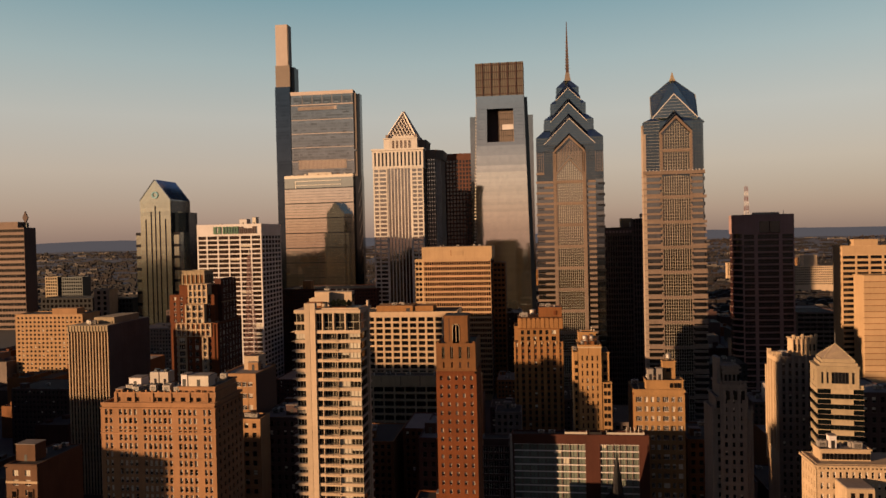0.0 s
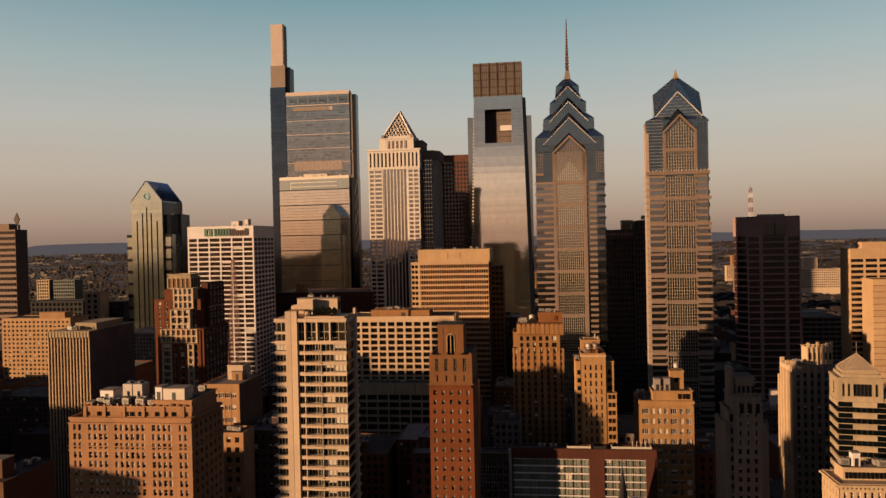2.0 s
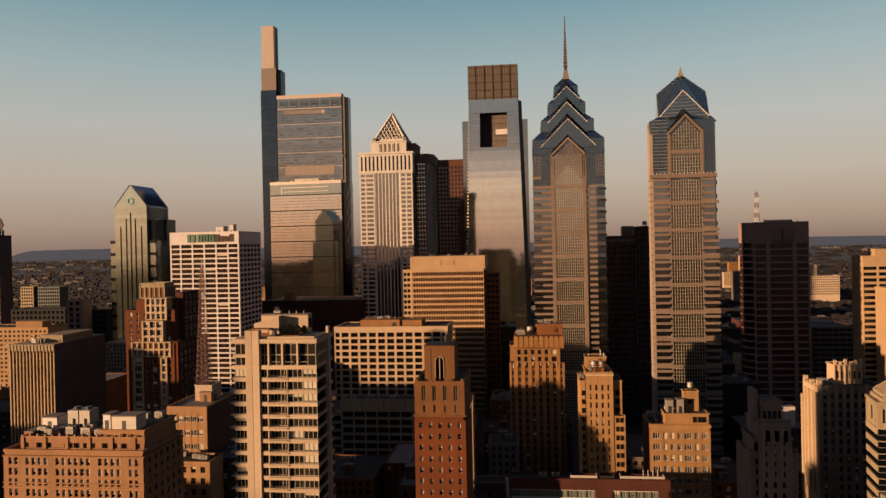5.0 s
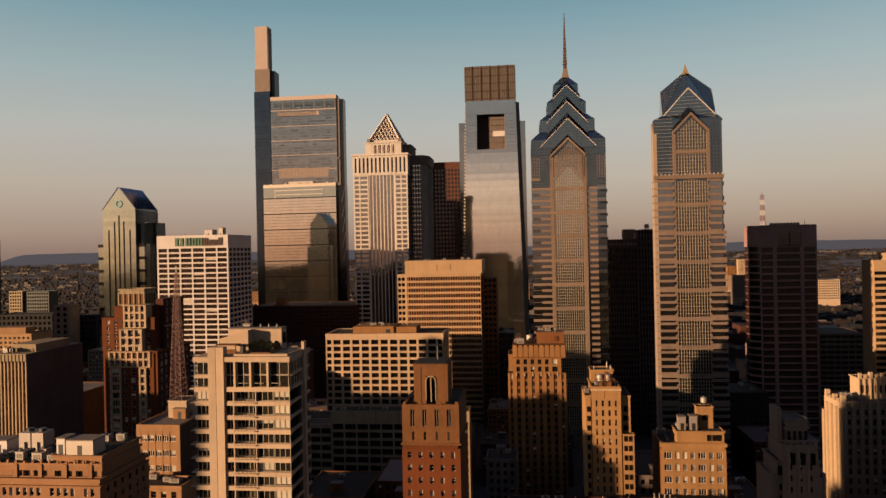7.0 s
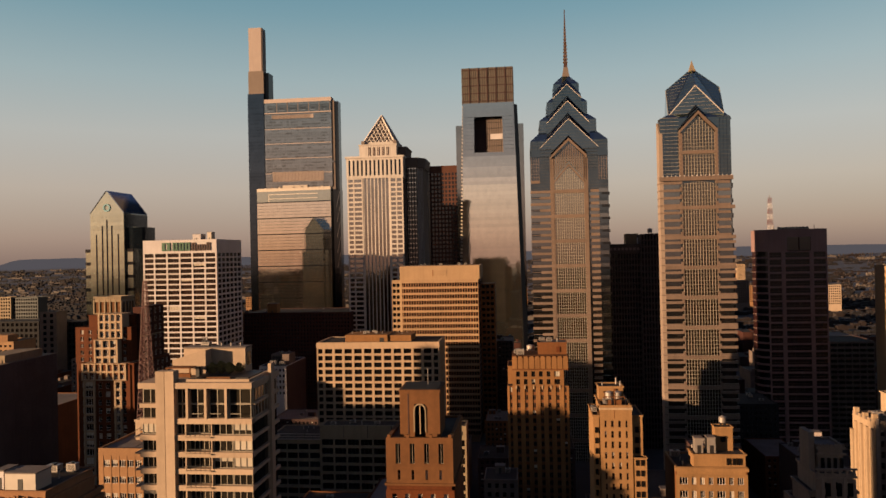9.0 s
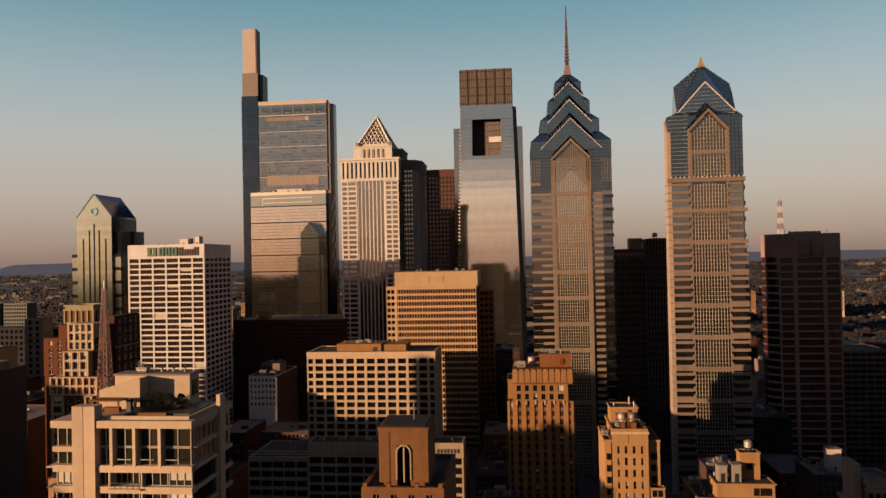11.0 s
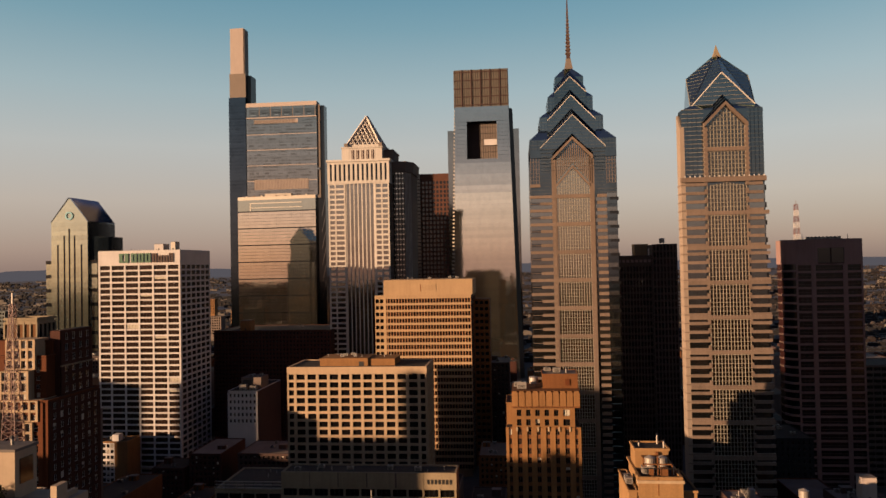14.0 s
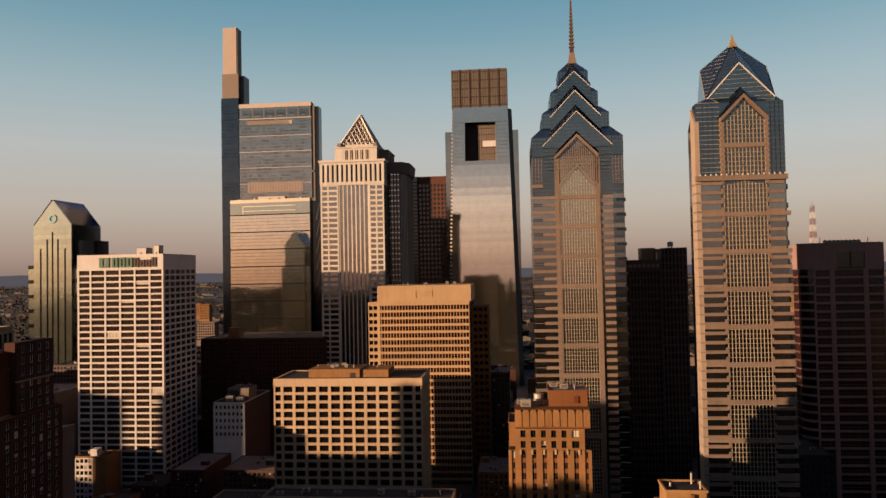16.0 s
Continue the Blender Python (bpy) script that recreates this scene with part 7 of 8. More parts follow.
def art_tower():
    """Brick and cream stepped apartment tower."""
    b = thing("apartment_tower", "red brick and cream stepped apartment tower", "apartment tower", -165, 345)
    y0 = 328
    core(b, -173.5, -151, y0, 356, 0, 86.3, REDBRICK, inset=0.4, parapet=0.4)
    facade(b, "S", y0, -173.5, -152.8, 1, 86, [1.1, 0.8, 0.8, 1.1, 0.8, 1.1], 27, pier=1.6, band=1.1, deep=0.4, punched=True, wall=REDBRICK, glass=GLASS, bar=WHITEPAINT, style="sash", blinds=0.2)
    core(b, -177, -154.3, y0 + 4, 354, 0, 99.4, REDBRICK, name="upper_body", inset=0.4, parapet=0.5)
    facade(b, "S", y0 + 4, -177, -154.3, 86.3, 99.3, [0.8, 0.8, 1, 1, 0.8, 0.8], 5, pier=2.0, band=1.1, deep=0.4, punched=True, wall=REDBRICK, glass=GLASS, bar=WHITEPAINT, style="mull2", blinds=0.15)
    for x0, x1, za, zb, dy, n in BAYS:
        facade(b, "S", y0 + dy, x0, x1, za, zb, n, max(2, round((zb - za) / 3.1)), pier=0.7, band=0.75, deep=1.0, wall=LIMESTONE, glass=TOBACCOGLASS, bar=WHITEPAINT, style="mull3", blinds=0.3)
        part("bay", Solid().box(x0 + 0.1, x1 - 0.1, y0 + dy + 1.0, y0 + 10, za, zb), LIMESTONE, b)
    core(b, -174.4, -154.6, y0 + 8, 352, 99.4, 103.9, REDBRICK, name="set_back", inset=0.3, parapet=0.4)
    core(b, -174.6, -162.8, y0 + 12, 350, 103.9, 110.4, OATSTONE, name="head", inset=0.5, parapet=0.8)
    facade(b, "S", y0 + 12, -174.6, -162.8, 104.0, 109.8, 5, 1, pier=0.55, band=1.5, deep=0.6, wall=OATSTONE, glass=HEADSTONE, style="plain")
    facade(b, "E", -162.8, y0 + 12.6, 350, 104.0, 109.8, 4, 1, pier=0.6, band=1.5, deep=0.6, wall=OATSTONE, glass=BLACKGLASS, style="plain")
    facade(b, "E", -151, y0 + 0.42, 356, 1, 86, 7, 27, pier=1.9, band=1.1, deep=0.4, punched=True, wall=MAROON, glass=GLASS, bar=WHITEPAINT, style="mull2", blinds=0.1, single=False)
    block("east_mass", b, -156.3, -153.0, y0 + 9, 354, 86.3, 107.1, MAROON)
    facade(b, "E", -152.6, y0 + 9, 354, 86.5, 106.8, 4, 6, pier=1.9, band=1.2, deep=0.4, punched=True, wall=MAROON, glass=GLASS, bar=WHITEPAINT, style="mull2", single=False)
    block("belt", b, -153.0, -152.4, y0 + 9, 354, 95.6, 96.1, OATSTONE)
    plain_side(b, "W", -177, y0 + 4.4, 354, 0, 99, REDBRICK, "west_wall", 0.38)


def ribbed_tower():
    b = thing("office_tower", "dark office tower with narrow pale vertical ribs", "office tower", -212, 350)
    x0, x1, y0, y1, zt = -222.5, -202, 320, 357, 84
    core(b, x0, x1, y0, y1, 0, zt, DARKSTONE, inset=1.3, parapet=0)
    facade(b, "S", y0, x0, x1, 6, zt, 13, 26, pier=0.5, band=0.9, deep=1.3, recess=0.9, wall=LIMESTONE, band_mat=DARKSTONE, glass=BLACKGLASS, single=False, style="plain", ends=0.5, pier_name="rib")
    part("attic", Solid().box(x0, x1, y0 + 0.02, y1, zt, 86.8), OATSTONE, b)
    for i in range(14):
        x = x0 + 0.1 + i * 1.538
        block("attic_rib", b, x, x + 0.4, y0 - 0.2, y0 + 0.1, zt - 0.5, 86.6, OATSTONE)
    # the unlit side has its own wall colour, toned for shade
    block("east_wall", b, x1 - 0.4, x1 + 0.1, y0 + 0.5, y1, 0, 86.7, SHADEWALL)
    part("roof_house", Solid().box(-214, -203.5, y0 + 8, y0 + 30, 86.8, 89.8), OATSTONE, b)
    block("base", b, x0, x1, y0 - 0.1, y0 + 0.6, 0, 6.2, DARKSTONE)
    clutter(-220, -204, y0 + 3, y0 + 8, 86.9, 4, 101)


def long_tan_block():
    b = thing("apartment_block", "broad tan apartment block with small dark windows", "apartment block", -420, 590)
    x0, x1, y0, y1, zt = -447.5, -385, 574, 600, 66
    core(b, x0, x1, y0, y1, 0, zt, APRICOT, inset=0.5, parapet=0.6)
    facade(b, "S", y0, x0, x1, 0.5, zt - 1, 16, 18, pier=1.9, band=1.9, deep=0.5, punched=True, wall=APRICOT, glass=GLASS, style="sash", blinds=0.1, single=False)
    plain_side(b, "W", x0, y0 + 0.5, y1, 0, zt, BUFF, "west_wall")
    part("roof_house", Solid().box(-415, -392, y0 + 3, y0 + 14, zt, 71), BUFF, b)


def lone_tower():
    b = thing("office_tower", "tan office tower with dark window bands and roof dish", "office tower", -790, 1030)
    x0, x1, y0, y1, zt = -830, -761, 1000, 1026, 153
    core(b, x0, x1, y0, y1, 0, zt, PUCE, inset=0.8, parapet=0)
    facade(b, "S", y0, x0, x1, 0, zt, 14, 18, pier=0.25, band=4.1, deep=0.8, wall=PUCE, glass=GLASS, single=False, style="plain", proud="band")
    # dark stone here paints the shade of the side away from the sun
    block("east_wall", b, x1 - 0.7, x1, y0 + 0.9, y1, 0, zt, DARKSTONE)
    part("attic", Solid().box(x0, x1 - 12, y0 + 3, y1 - 5, zt, 162), PUCE, b)
    part("dish", Solid().gable([(x1 - 9.5, 168), (x1 - 5, 159), (x1 - 0.5, 168), (x1 - 5, 178)], y0 + 10, y0 + 12), UMBER, b)
    part("dish_foot", Solid().box(x1 - 8, x1 - 2, y0 + 9, y0 + 14, zt, 160.5), DARKMETAL, b)


def red_granite_tower():
    b = thing("skyscraper", "dark red granite tower with a sunlit edge", "skyscraper", -125, 1110)
    x0, x1, y0, y1, zt = -160, -90, 1096, 1108, 250.5
    core(b, x0, x1, y0, y1, 0, zt, REDGRANITE, inset=0.9, parapet=0)
    facade(b, "S", y0, x0 + 24, x1, 0, zt - 9, 9, 40, pier=2.0, band=2.2, deep=1.2, wall=REDGRANITE, glass=GLASS, single=False, style="mull2")
    block("attic", b, x0 + 24, x1, y0 - 0.1, y0 + 1, zt - 9, zt, REDGRANITE)
    # black glass stands in for the shadow over the tower's west part
    block("west_shaft", b, x0, x0 + 24, y0 - 4, y0 + 10, 0, zt, BLACKGLASS)
    for i in range(52):
        block("shaft_line", b, x0 - 0.1, x0 + 24.1, y0 - 4.2, y0, i * 4.75, i * 4.75 + 1.2, DARKSTONE)


def black_tower():
    b = thing("office_tower", "black glass office tower with brown uprights, in shade", "office tower", 64, 560)
    x0, x1, y0, y1, zt = 48.5, 82, 540, 590, 128.6
    core(b, x0, x1, y0, y1, 0, zt, BLACKGLASS, inset=0.6, parapet=0.6, rim=UMBER)
    facade(b, "S", y0, x0, 68.2, 0, zt - 5.2, 11, 32, pier=0.5, band=1.3, deep=0.6, wall=UMBER, band_mat=DARKSTONE, glass=MAROONGLASS, single=False, style="plain")
    facade(b, "S", y0 - 1.5, 68.2, x1, 0, zt + 6.6, 7, 34, pier=0.7, band=1.2, deep=0.6, wall=UMBER, band_mat=DARKSTONE, glass=MAROONGLASS, single=False, style="plain")
    block("attic", b, x0, 68.2, y0 - 0.1, y0 + 0.6, zt - 5.2, zt + 0.6, UMBER)
    for i in range(8):
        block("attic_vent", b, x0 + 0.8 + i * 2.4, x0 + 2.4 + i * 2.4, y0 - 0.2, y0 + 0.2, zt - 3.4, zt - 1.8, BROWNBAND)
    part("roof_house", Solid().box(64.0, 72.2, 574, 584, zt, 136.4), TANSTONE, b)
    part("upper_house", Solid().box(71.0, x1, y0 - 0.9, 572, zt, 135.4), UMBER, b)
    for x in (66.6, 71.2):
        part("roof_post", Solid().bar((x, 540.5, zt), (x, 540.5, 133), 0.3), WHITE, b)
    water_tank(77, 556, 135.4, 1.6, 2.5)


def dark_tower():
    b = thing("office_tower", "dark brown office tower with pale uprights and rounded corner", "office tower", 155, 545)
    x0, x1, y0, y1, zt = 139, 172.5, 520, 546, 135.6
    core(b, x0, x1, y0, y1, 0, zt, DARKSTONE, inset=0.8, parapet=0, roof=ROOF)
    rows, zw = 29, zt - 13
    facade(b, "S", y0, x0, x1, 0, zw, [0.6, 1.2, 0.6], rows, pier=2.2, band=1.15, deep=0.8, wall=BROWNBAND, band_mat=BROWNBAND, glass=MAROONGLASS, single=True, style="mull3", ends=0.8)
    for i in range(rows):
        for a0, a1 in ((x0 + 0.9, 147.2), (149.4, 162.2), (164.4, x1 - 0.8)):
            block("sill_line", b, a0, a1, y0 + 0.3, y0 + 0.6, i * zw / rows + 1.7, i * zw / rows + 1.95, UMBER)
    block("attic", b, x0 + 0.01, 150, y0, y0 + 0.9, zw, zt, BROWNBAND)
    block("attic", b, 163.5, x1, y0, y0 + 0.9, zw, zt, BROWNBAND)
    block("attic", b, 150, 163.5, y0 + 0.05, y0 + 0.9, zt - 4.6, zt, BROWNBAND)
    block("attic_opening", b, 150, 156.4, y0 + 0.5, y0 + 0.9, zw + 0.6, zt - 4.6, BLACKGLASS)
    block("attic_opening", b, 157.2, 163.5, y0 + 0.5, y0 + 0.9, zw + 0.6, zt - 4.6, BLACKGLASS)
    # rounded west corner
    arc = lambda r: [(x0 + 0.2 - r * math.sin(math.pi / 2 * k / 6), y0 + 6 - r * math.cos(math.pi / 2 * k / 6) + 0.1) for k in range(7)] + [(x0 + 0.2, y0 + 6)]
    part("corner_core", Solid().frustum(arc(5.2)[::-1], arc(5.2)[::-1], 0, zt - 0.4), BLACKGLASS, b)
    for i in range(rows):
        z = i * zw / rows
        part("corner_band", Solid().frustum(arc(6)[::-1], arc(6)[::-1], z, z + 1.15), BROWNBAND, b)
    part("corner_head", Solid().frustum(arc(6)[::-1], arc(6)[::-1], zw, zt), BROWNBAND, b)
    block("west_head", b, x0 - 5.6, x0, y0 + 6.1, y0 + 13, zw, zt - 0.2, BROWNBAND)
    block("west_glass", b, x0 - 5.2, x0, y0 + 6.1, y0 + 13, 0, zw, MAROONGLASS)
    for i in range(rows):
        block("west_band", b, x0 - 5.45, x0 - 5.0, y0 + 6.1, y0 + 13, i * zw / rows, i * zw / rows + 0.7, UMBER)
    for i in range(9):
        air_handler(149 + i * 2.0, 530, zt + 0.1, 1.6, 2, 1.3)
    vent_pipe(144, 524, zt, 2.6, 0.15)
    vent_pipe(167, 524, zt, 2.4, 0.15)


def radio_mast(x, y, z0, z1, w0, w1, label, bands=6):
    """A tapering lattice mast in red and white lengths."""
    b = thing("radio_mast", label, "mast", x, y, z0)
    n = bands * 3
    wid = lambda f: w0 + (w1 - w0) * f
    for k in range(bands):
        s = Solid()
        for j in range(3):
            fa, fb = (k * 3 + j) / n, (k * 3 + j + 1) / n
            za, zb = z0 + (z1 - z0) * fa, z0 + (z1 - z0) * fb
            wa, wb = wid(fa), wid(fb)
            cs = ((-1, -1), (1, -1), (1, 1), (-1, 1))
            t = max(0.05, wa * 0.022)
            for i in range(4):
                p, q = cs[i], cs[(i + 1) % 4]
                s.bar((x + p[0] * wa, y + p[1] * wa, za), (x + p[0] * wb, y + p[1] * wb, zb), t)
                s.bar((x + p[0] * wa, y + p[1] * wa, za), (x + q[0] * wb, y + q[1] * wb, zb), t * 0.7)
                s.bar((x + q[0] * wa, y + q[1] * wa, za), (x + p[0] * wb, y + p[1] * wb, zb), t * 0.7)
                s.bar((x + p[0] * wb, y + p[1] * wb, zb), (x + q[0] * wb, y + q[1] * wb, zb), t * 0.7)
        part("lattice", s, (WHITEPAINT, REDPAINT)[k % 2] if bands < 9 else MASTRED, b)
    part("tip", Solid().bar((x, y, z1), (x, y, z1 + 2), 0.12), EQUIP, b)


def white_flats():
    b = thing("apartment_tower", "cream apartment tower with balcony bands", "apartment tower", 206, 500)
    x0, x1, y0, y1, zt = 189, 226, 484, 499, 113.4
    core(b, x0, x1, y0, y1, 0, zt, TANSTONE, inset=0.7, parapet=0.6)
    facade(b, "S", y0, x0, x1, zt - 5 - 29 * 3.4, zt - 5, [1.3, 1.2, 1.2, 1.2, 0.8], 29, pier=1.1, band=1.45, deep=0.9, wall=TANSTONE, glass=GLASS, single=True, style="mull2", ends=0.3)
    block("west_wall", b, x0, x0 + 0.7, y0 + 0.7, y1, 0, zt, TANSTONE)
    block("attic", b, x0, x1, y0 - 0.02, y0 + 0.7, zt - 5, zt + 0.4, TANSTONE)
    part("roof_house", Solid().box(197, 211, y0 + 3, y0 + 12, zt, 117.8), TANSTONE, b)
    c = thing("apartment_block", "tan apartment block with thin dark joints", "apartment block", 202, 473)
    core(c, 193.5, 216, 465, 481, 0, 96, TANSTONE, inset=0.4, parapet=0.4)
    for i in range(26):
        z = 96 - (i + 1) * 3.6
        block("floor_band", c, 193.5, 216, 465, 465.5, z + 0.4, z + 3.6, TANSTONE)
        block("joint", c, 193.6, 215.9, 465.2, 465.5, z, z + 0.4, BROWNBRICK)


def grey_slab():
    b = thing("office_block", "grey blank-walled slab with a lift house, in shade", "office block", -178, 585)
    core(b, -192, -172.4, 565, 610, 0, 48.6, WHITE, inset=0.4, parapet=0.4)
    facade(b, "S", 565, -192, -172.4, 28, 48, 7, 5, pier=1.4, band=2.0, deep=0.4, punched=True, wall=WHITE, glass=GREYGLASS)
    block("front_wall", b, -192, -172.4, 565, 565.4, 0, 28, WHITE)
    # white slab, but its shaded east side is coloured dark
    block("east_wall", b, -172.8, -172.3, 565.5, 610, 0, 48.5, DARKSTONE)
    part("lift_house", Solid().box(-186.4, -173.2, 574, 588, 48.6, 56), GREYSTONE, b)
    part("louvre", Solid().box(-185.4, -179.2, 573.8, 574.1, 50, 54.6), DARKMETAL, b)
    air_handler(-183.5, 570.5, 48.7, 4.6, 3.2, 3.4)
    air_handler(-177.0, 570.5, 48.7, 4.2, 3.0, 2.6)
    clutter(-185, -175, 576, 586, 56, 4, 111)


technology_tower()
window_tower()
pyramid_tower()
arrow_tower()
spire_tower()
gabled_tower()
red_granite_tower()
bank_tower()
banded_office()
punched_office()
black_tower()
dark_tower()
radio_mast(147.5, 541, 135.6, 155.9, 1.4, 0.85, "red and white lattice mast on a tower roof", 6)
white_flats()
long_tan_block()
lone_tower()
ribbed_tower()
art_tower()
radio_mast(-99.8, 243, 80.7, 120, 1.9, 0.35, "tall red lattice radio mast", 9)
grey_slab()
hotel_slab()
deco_tower()
stepped_tower()
ochre_block()
grey_tower()
ribbed_hotel()
pyramid_office()
cream_block()
glass_hotel()
church_spire()
hotel()
concrete_tower()
for sx, sy, sr in ((-47.3, 164.4, 0.8), (-46.2, 164.8, 0.9), (-44.9, 164.6, 0.8), (-43.9, 165.4, 0.7)):
    shrub(sx, sy, 109.45, sr)
brick_tower()


# ---- smaller blocks between the towers ----
TAKEN = [(-562, -448, 738, 792), (-732, -668, 996, 1030), (-330, -236, 440, 545), (-372, -240, 990, 1060), (-90, 0, 920, 975), (-150, -84, 645, 705), (-418, -362, 705, 756), (0, 48, 506, 560), (58, 100, 420, 475),
         (-165, -85, 1075, 1150), (-270, -213, 546, 598), (-95, -23, 548, 602), (-127, -51, 474, 524), (48, 84, 536, 594), (131, 175, 516, 570),
         (186, 230, 462, 524), (-450, -383, 570, 604), (-832, -742, 996, 1054), (-225, -199, 316, 376), (-180, -147, 324, 358), (-194, -170, 560, 614),
         (-120, -28, 366, 412), (-14, 13, 346, 382), (8, 26, 246, 280), (27, 50, 249, 282), (48, 63, 218, 249), (78, 100, 255, 273), (73, 102, 208, 234),
         (66, 94, 186, 222), (-22, 36, 228, 262), (-120, -83, 178, 204), (-57, -38, 156, 184), (-26, -12, 163, 182), (-112, -88, 219, 262), (-60, -30, 300, 345)]


def free(x0, x1, y0, y1, gap=1.5):
    return all(x1 + gap < a or x0 - gap > c or y1 + gap < e or y0 - gap > f for a, c, e, f in TAKEN)


def walkup(x0, x1, y0, y1, h, wall, seed, windows=True, label="plain brick city building with a flat roof", blinds=0.1):
    """A common flat-roofed city building."""
    b = thing("city_building", label, "building", (x0 + x1) / 2, (y0 + y1) / 2, 0, "common city buildings")
    core(b, x0, x1, y0, y1, 0, h, wall, inset=0.3, parapet=0.5, roof=(ROOF, PALEROOF)[seed % 2])
    r = random.Random(seed)
    if windows:
        n = max(2, int((x1 - x0) / 2.6))
        rows = max(2, int(h / 3.0))
        facade(b, "S", y0, x0, x1, h - rows * 3.0, h - 0.2, n, rows, pier=1.3, band=1.4, deep=0.3, punched=True, wall=wall, glass=GLASS, single=False, style="sash", blinds=blinds)
        plain_side(b, "E", x1, y0 + 0.32, y1, 0, h, wall, "side_wall", 0.28)
        plain_side(b, "W", x0, y0 + 0.32, y1, 0, h, wall, "side_wall", 0.28)
    if r.random() < 0.8:
        w = min(4, (x1 - x0) * 0.3)
        xx = r.uniform(x0 + 1, x1 - w - 1)
        yy = r.uniform(y0 + 2, max(y0 + 2.1, y1 - 5))
        bulkhead(xx, xx + w, yy, yy + 3, h + 0.1, h + 0.1 + r.uniform(2, 3.4), wall)
    for _ in range(r.randint(1, 3)):
        air_handler(r.uniform(x0 + 2, x1 - 2), r.uniform(y0 + 2, y1 - 2), h + 0.1, r.uniform(1.6, 2.6), r.uniform(1.2, 1.8), r.uniform(0.9, 1.5))
    TAKEN.append((x0, x1, y0, y1))
    return b


WALLS = (BROWNBRICK, REDBRICK, GREYSTONE, OXBLOOD, DARKSTONE, DARKSTONE, GREYSTONE)

# the low building that carries the radio mast, and its neighbours
mb = walkup(-105.5, -93.6, 231, 250, 80.6, BUFF, 301, False, "buff brick building that carries a radio mast on its roof")
facade(mb, "S", 230.9, -105.5, -93.6, 44.6, 79.4, 5, 9, pier=0.35, band=2.3, deep=0.3, wall=BUFF, glass=GLASS, bar=WHITEPAINT, style="mull3", blinds=0.7, ends=1.2)
block("attic", mb, -105.5, -93.6, 230.88, 231.3, 79.4, 81.1, BUFF)
# buff building's east side darkened in colour for shade
plain_side(mb, "E", -93.6, 231.4, 250, 0, 80.6, DARKSTONE, "side_wall", 0.28)
core(mb, -101.6, -96.0, 240, 247, 80.7, 85.2, CREAM, name="mast_house", inset=0.2, parapet=0.2)
walkup(-103, -88.5, 221, 229.5, 68, BUFF, 302)
walkup(-93, -80, 231.5, 250, 66, DARKSTONE, 303)
walkup(-20, -8.5, 318, 332, 47.5, GREYSTONE, 304, True, "small grey stone house front with a set-back roof")
walkup(-58, -34, 302, 330, 44, REDBRICK, 305)
walkup(-84, -61, 296, 326, 40, BROWNBRICK, 306)
walkup(-78, -62, 228, 250, 52, BROWNBRICK, 307)
walkup(-36, -25, 196, 211, 50, REDBRICK, 308)
walkup(-37.5, -26, 220, 250, 63, OXBLOOD, 309)
walkup(50.5, 62.5, 262, 286, 52, BROWNBRICK, 310)
walkup(57.5, 68.8, 352, 369, 49, DARKSTONE, 311)
water_tank(64.6, 359, 49.2, 1.2, 2.6)
clutter(58.5, 67.5, 353.5, 367, 49.1, 6, 332)
# stands in shade, which the dark stone paints as well
walkup(110, 127, 398, 420, 34.6, DARKSTONE, 333, True, "city building in stone darkened for shade", 0.0)
bulkhead(117.8, 122.9, 404, 409, 34.7, 43.7, ROSEWALL, "tall pale stair house on a flat roof")
clutter(111.5, 125.5, 399.5, 418, 34.7, 10, 334)
walkup(26, 46, 300, 330, 48, GREYSTONE, 312)
bh = thing("brick_house", "brown brick house with window bays and a cream band", "building", -155.5, 212)
core(bh, -160.6, -150.4, 200, 222, 0, 59.0, UMBERBRICK, inset=0.3, parapet=0.4)
plain_side(bh, "E", -150.4, 200.32, 222, 0, 59.0, UMBERBRICK, "side_wall", 0.28)
facade(bh, "S", 200, -160.6, -150.4, 20, 58.2, [0.5, 1.3, 0.5, 1.3, 0.5], 13, pier=0.75, band=1.2, deep=0.3, punched=True, wall=UMBERBRICK, glass=GLASS, bar=WHITEPAINT, style="mull2", blinds=0.5, skip=lambda i, r: i % 2 == 0)
for z in (53.6, 44.8, 36.0):
    block("band", bh, -160.7, -150.3, 199.85, 200.2, z, z + 0.7, LIMESTONE)
for x in (-158.9, -153.6):
    block("bay_panel", bh, x, x + 1.9, 199.8, 200.1, 20, 52.0, UMBERBRICK)
    for k in range(8):
        block("bay_window", bh, x + 0.3, x + 1.6, 199.72, 199.82, 49.4 - k * 2.94, 51.2 - k * 2.94, GLASS)
block("cornice", bh, -160.8, -150.2, 199.7, 200.3, 58.6, 59.2, UMBERBRICK)
bulkhead(-160.2, -153.8, 204, 209, 59.1, 64.2, UMBERBRICK, "brown brick roof house with a pale coping")
clutter(-159, -152, 211, 220, 59.1, 3, 313)
TAKEN.append((-161, -150, 200, 222))
# wall colour darkened for the shade on this block
walkup(-316, -279, 400, 430, 39, DARKSTONE, 314, True, "block with broad windows, its stone darkened for shade")
walkup(-299, -279.5, 432, 450, 46, DARKSTONE, 330)
walkup(-172, -140, 264, 325, 24, BROWNBRICK, 315)
ch = thing("corner_building", "orange and white corner building with roof machines", "building", -250, 538)
core(ch, -258.5, -240, 531, 546, 0, 24.5, SANDSTONE, inset=0.4, parapet=0.5)
facade(ch, "S", 531, -258.5, -248, 0.5, 24, 4, 7, pier=0.6, band=1.3, deep=0.4, wall=WHITE, glass=GLASS, style="mull2", blinds=0.2)
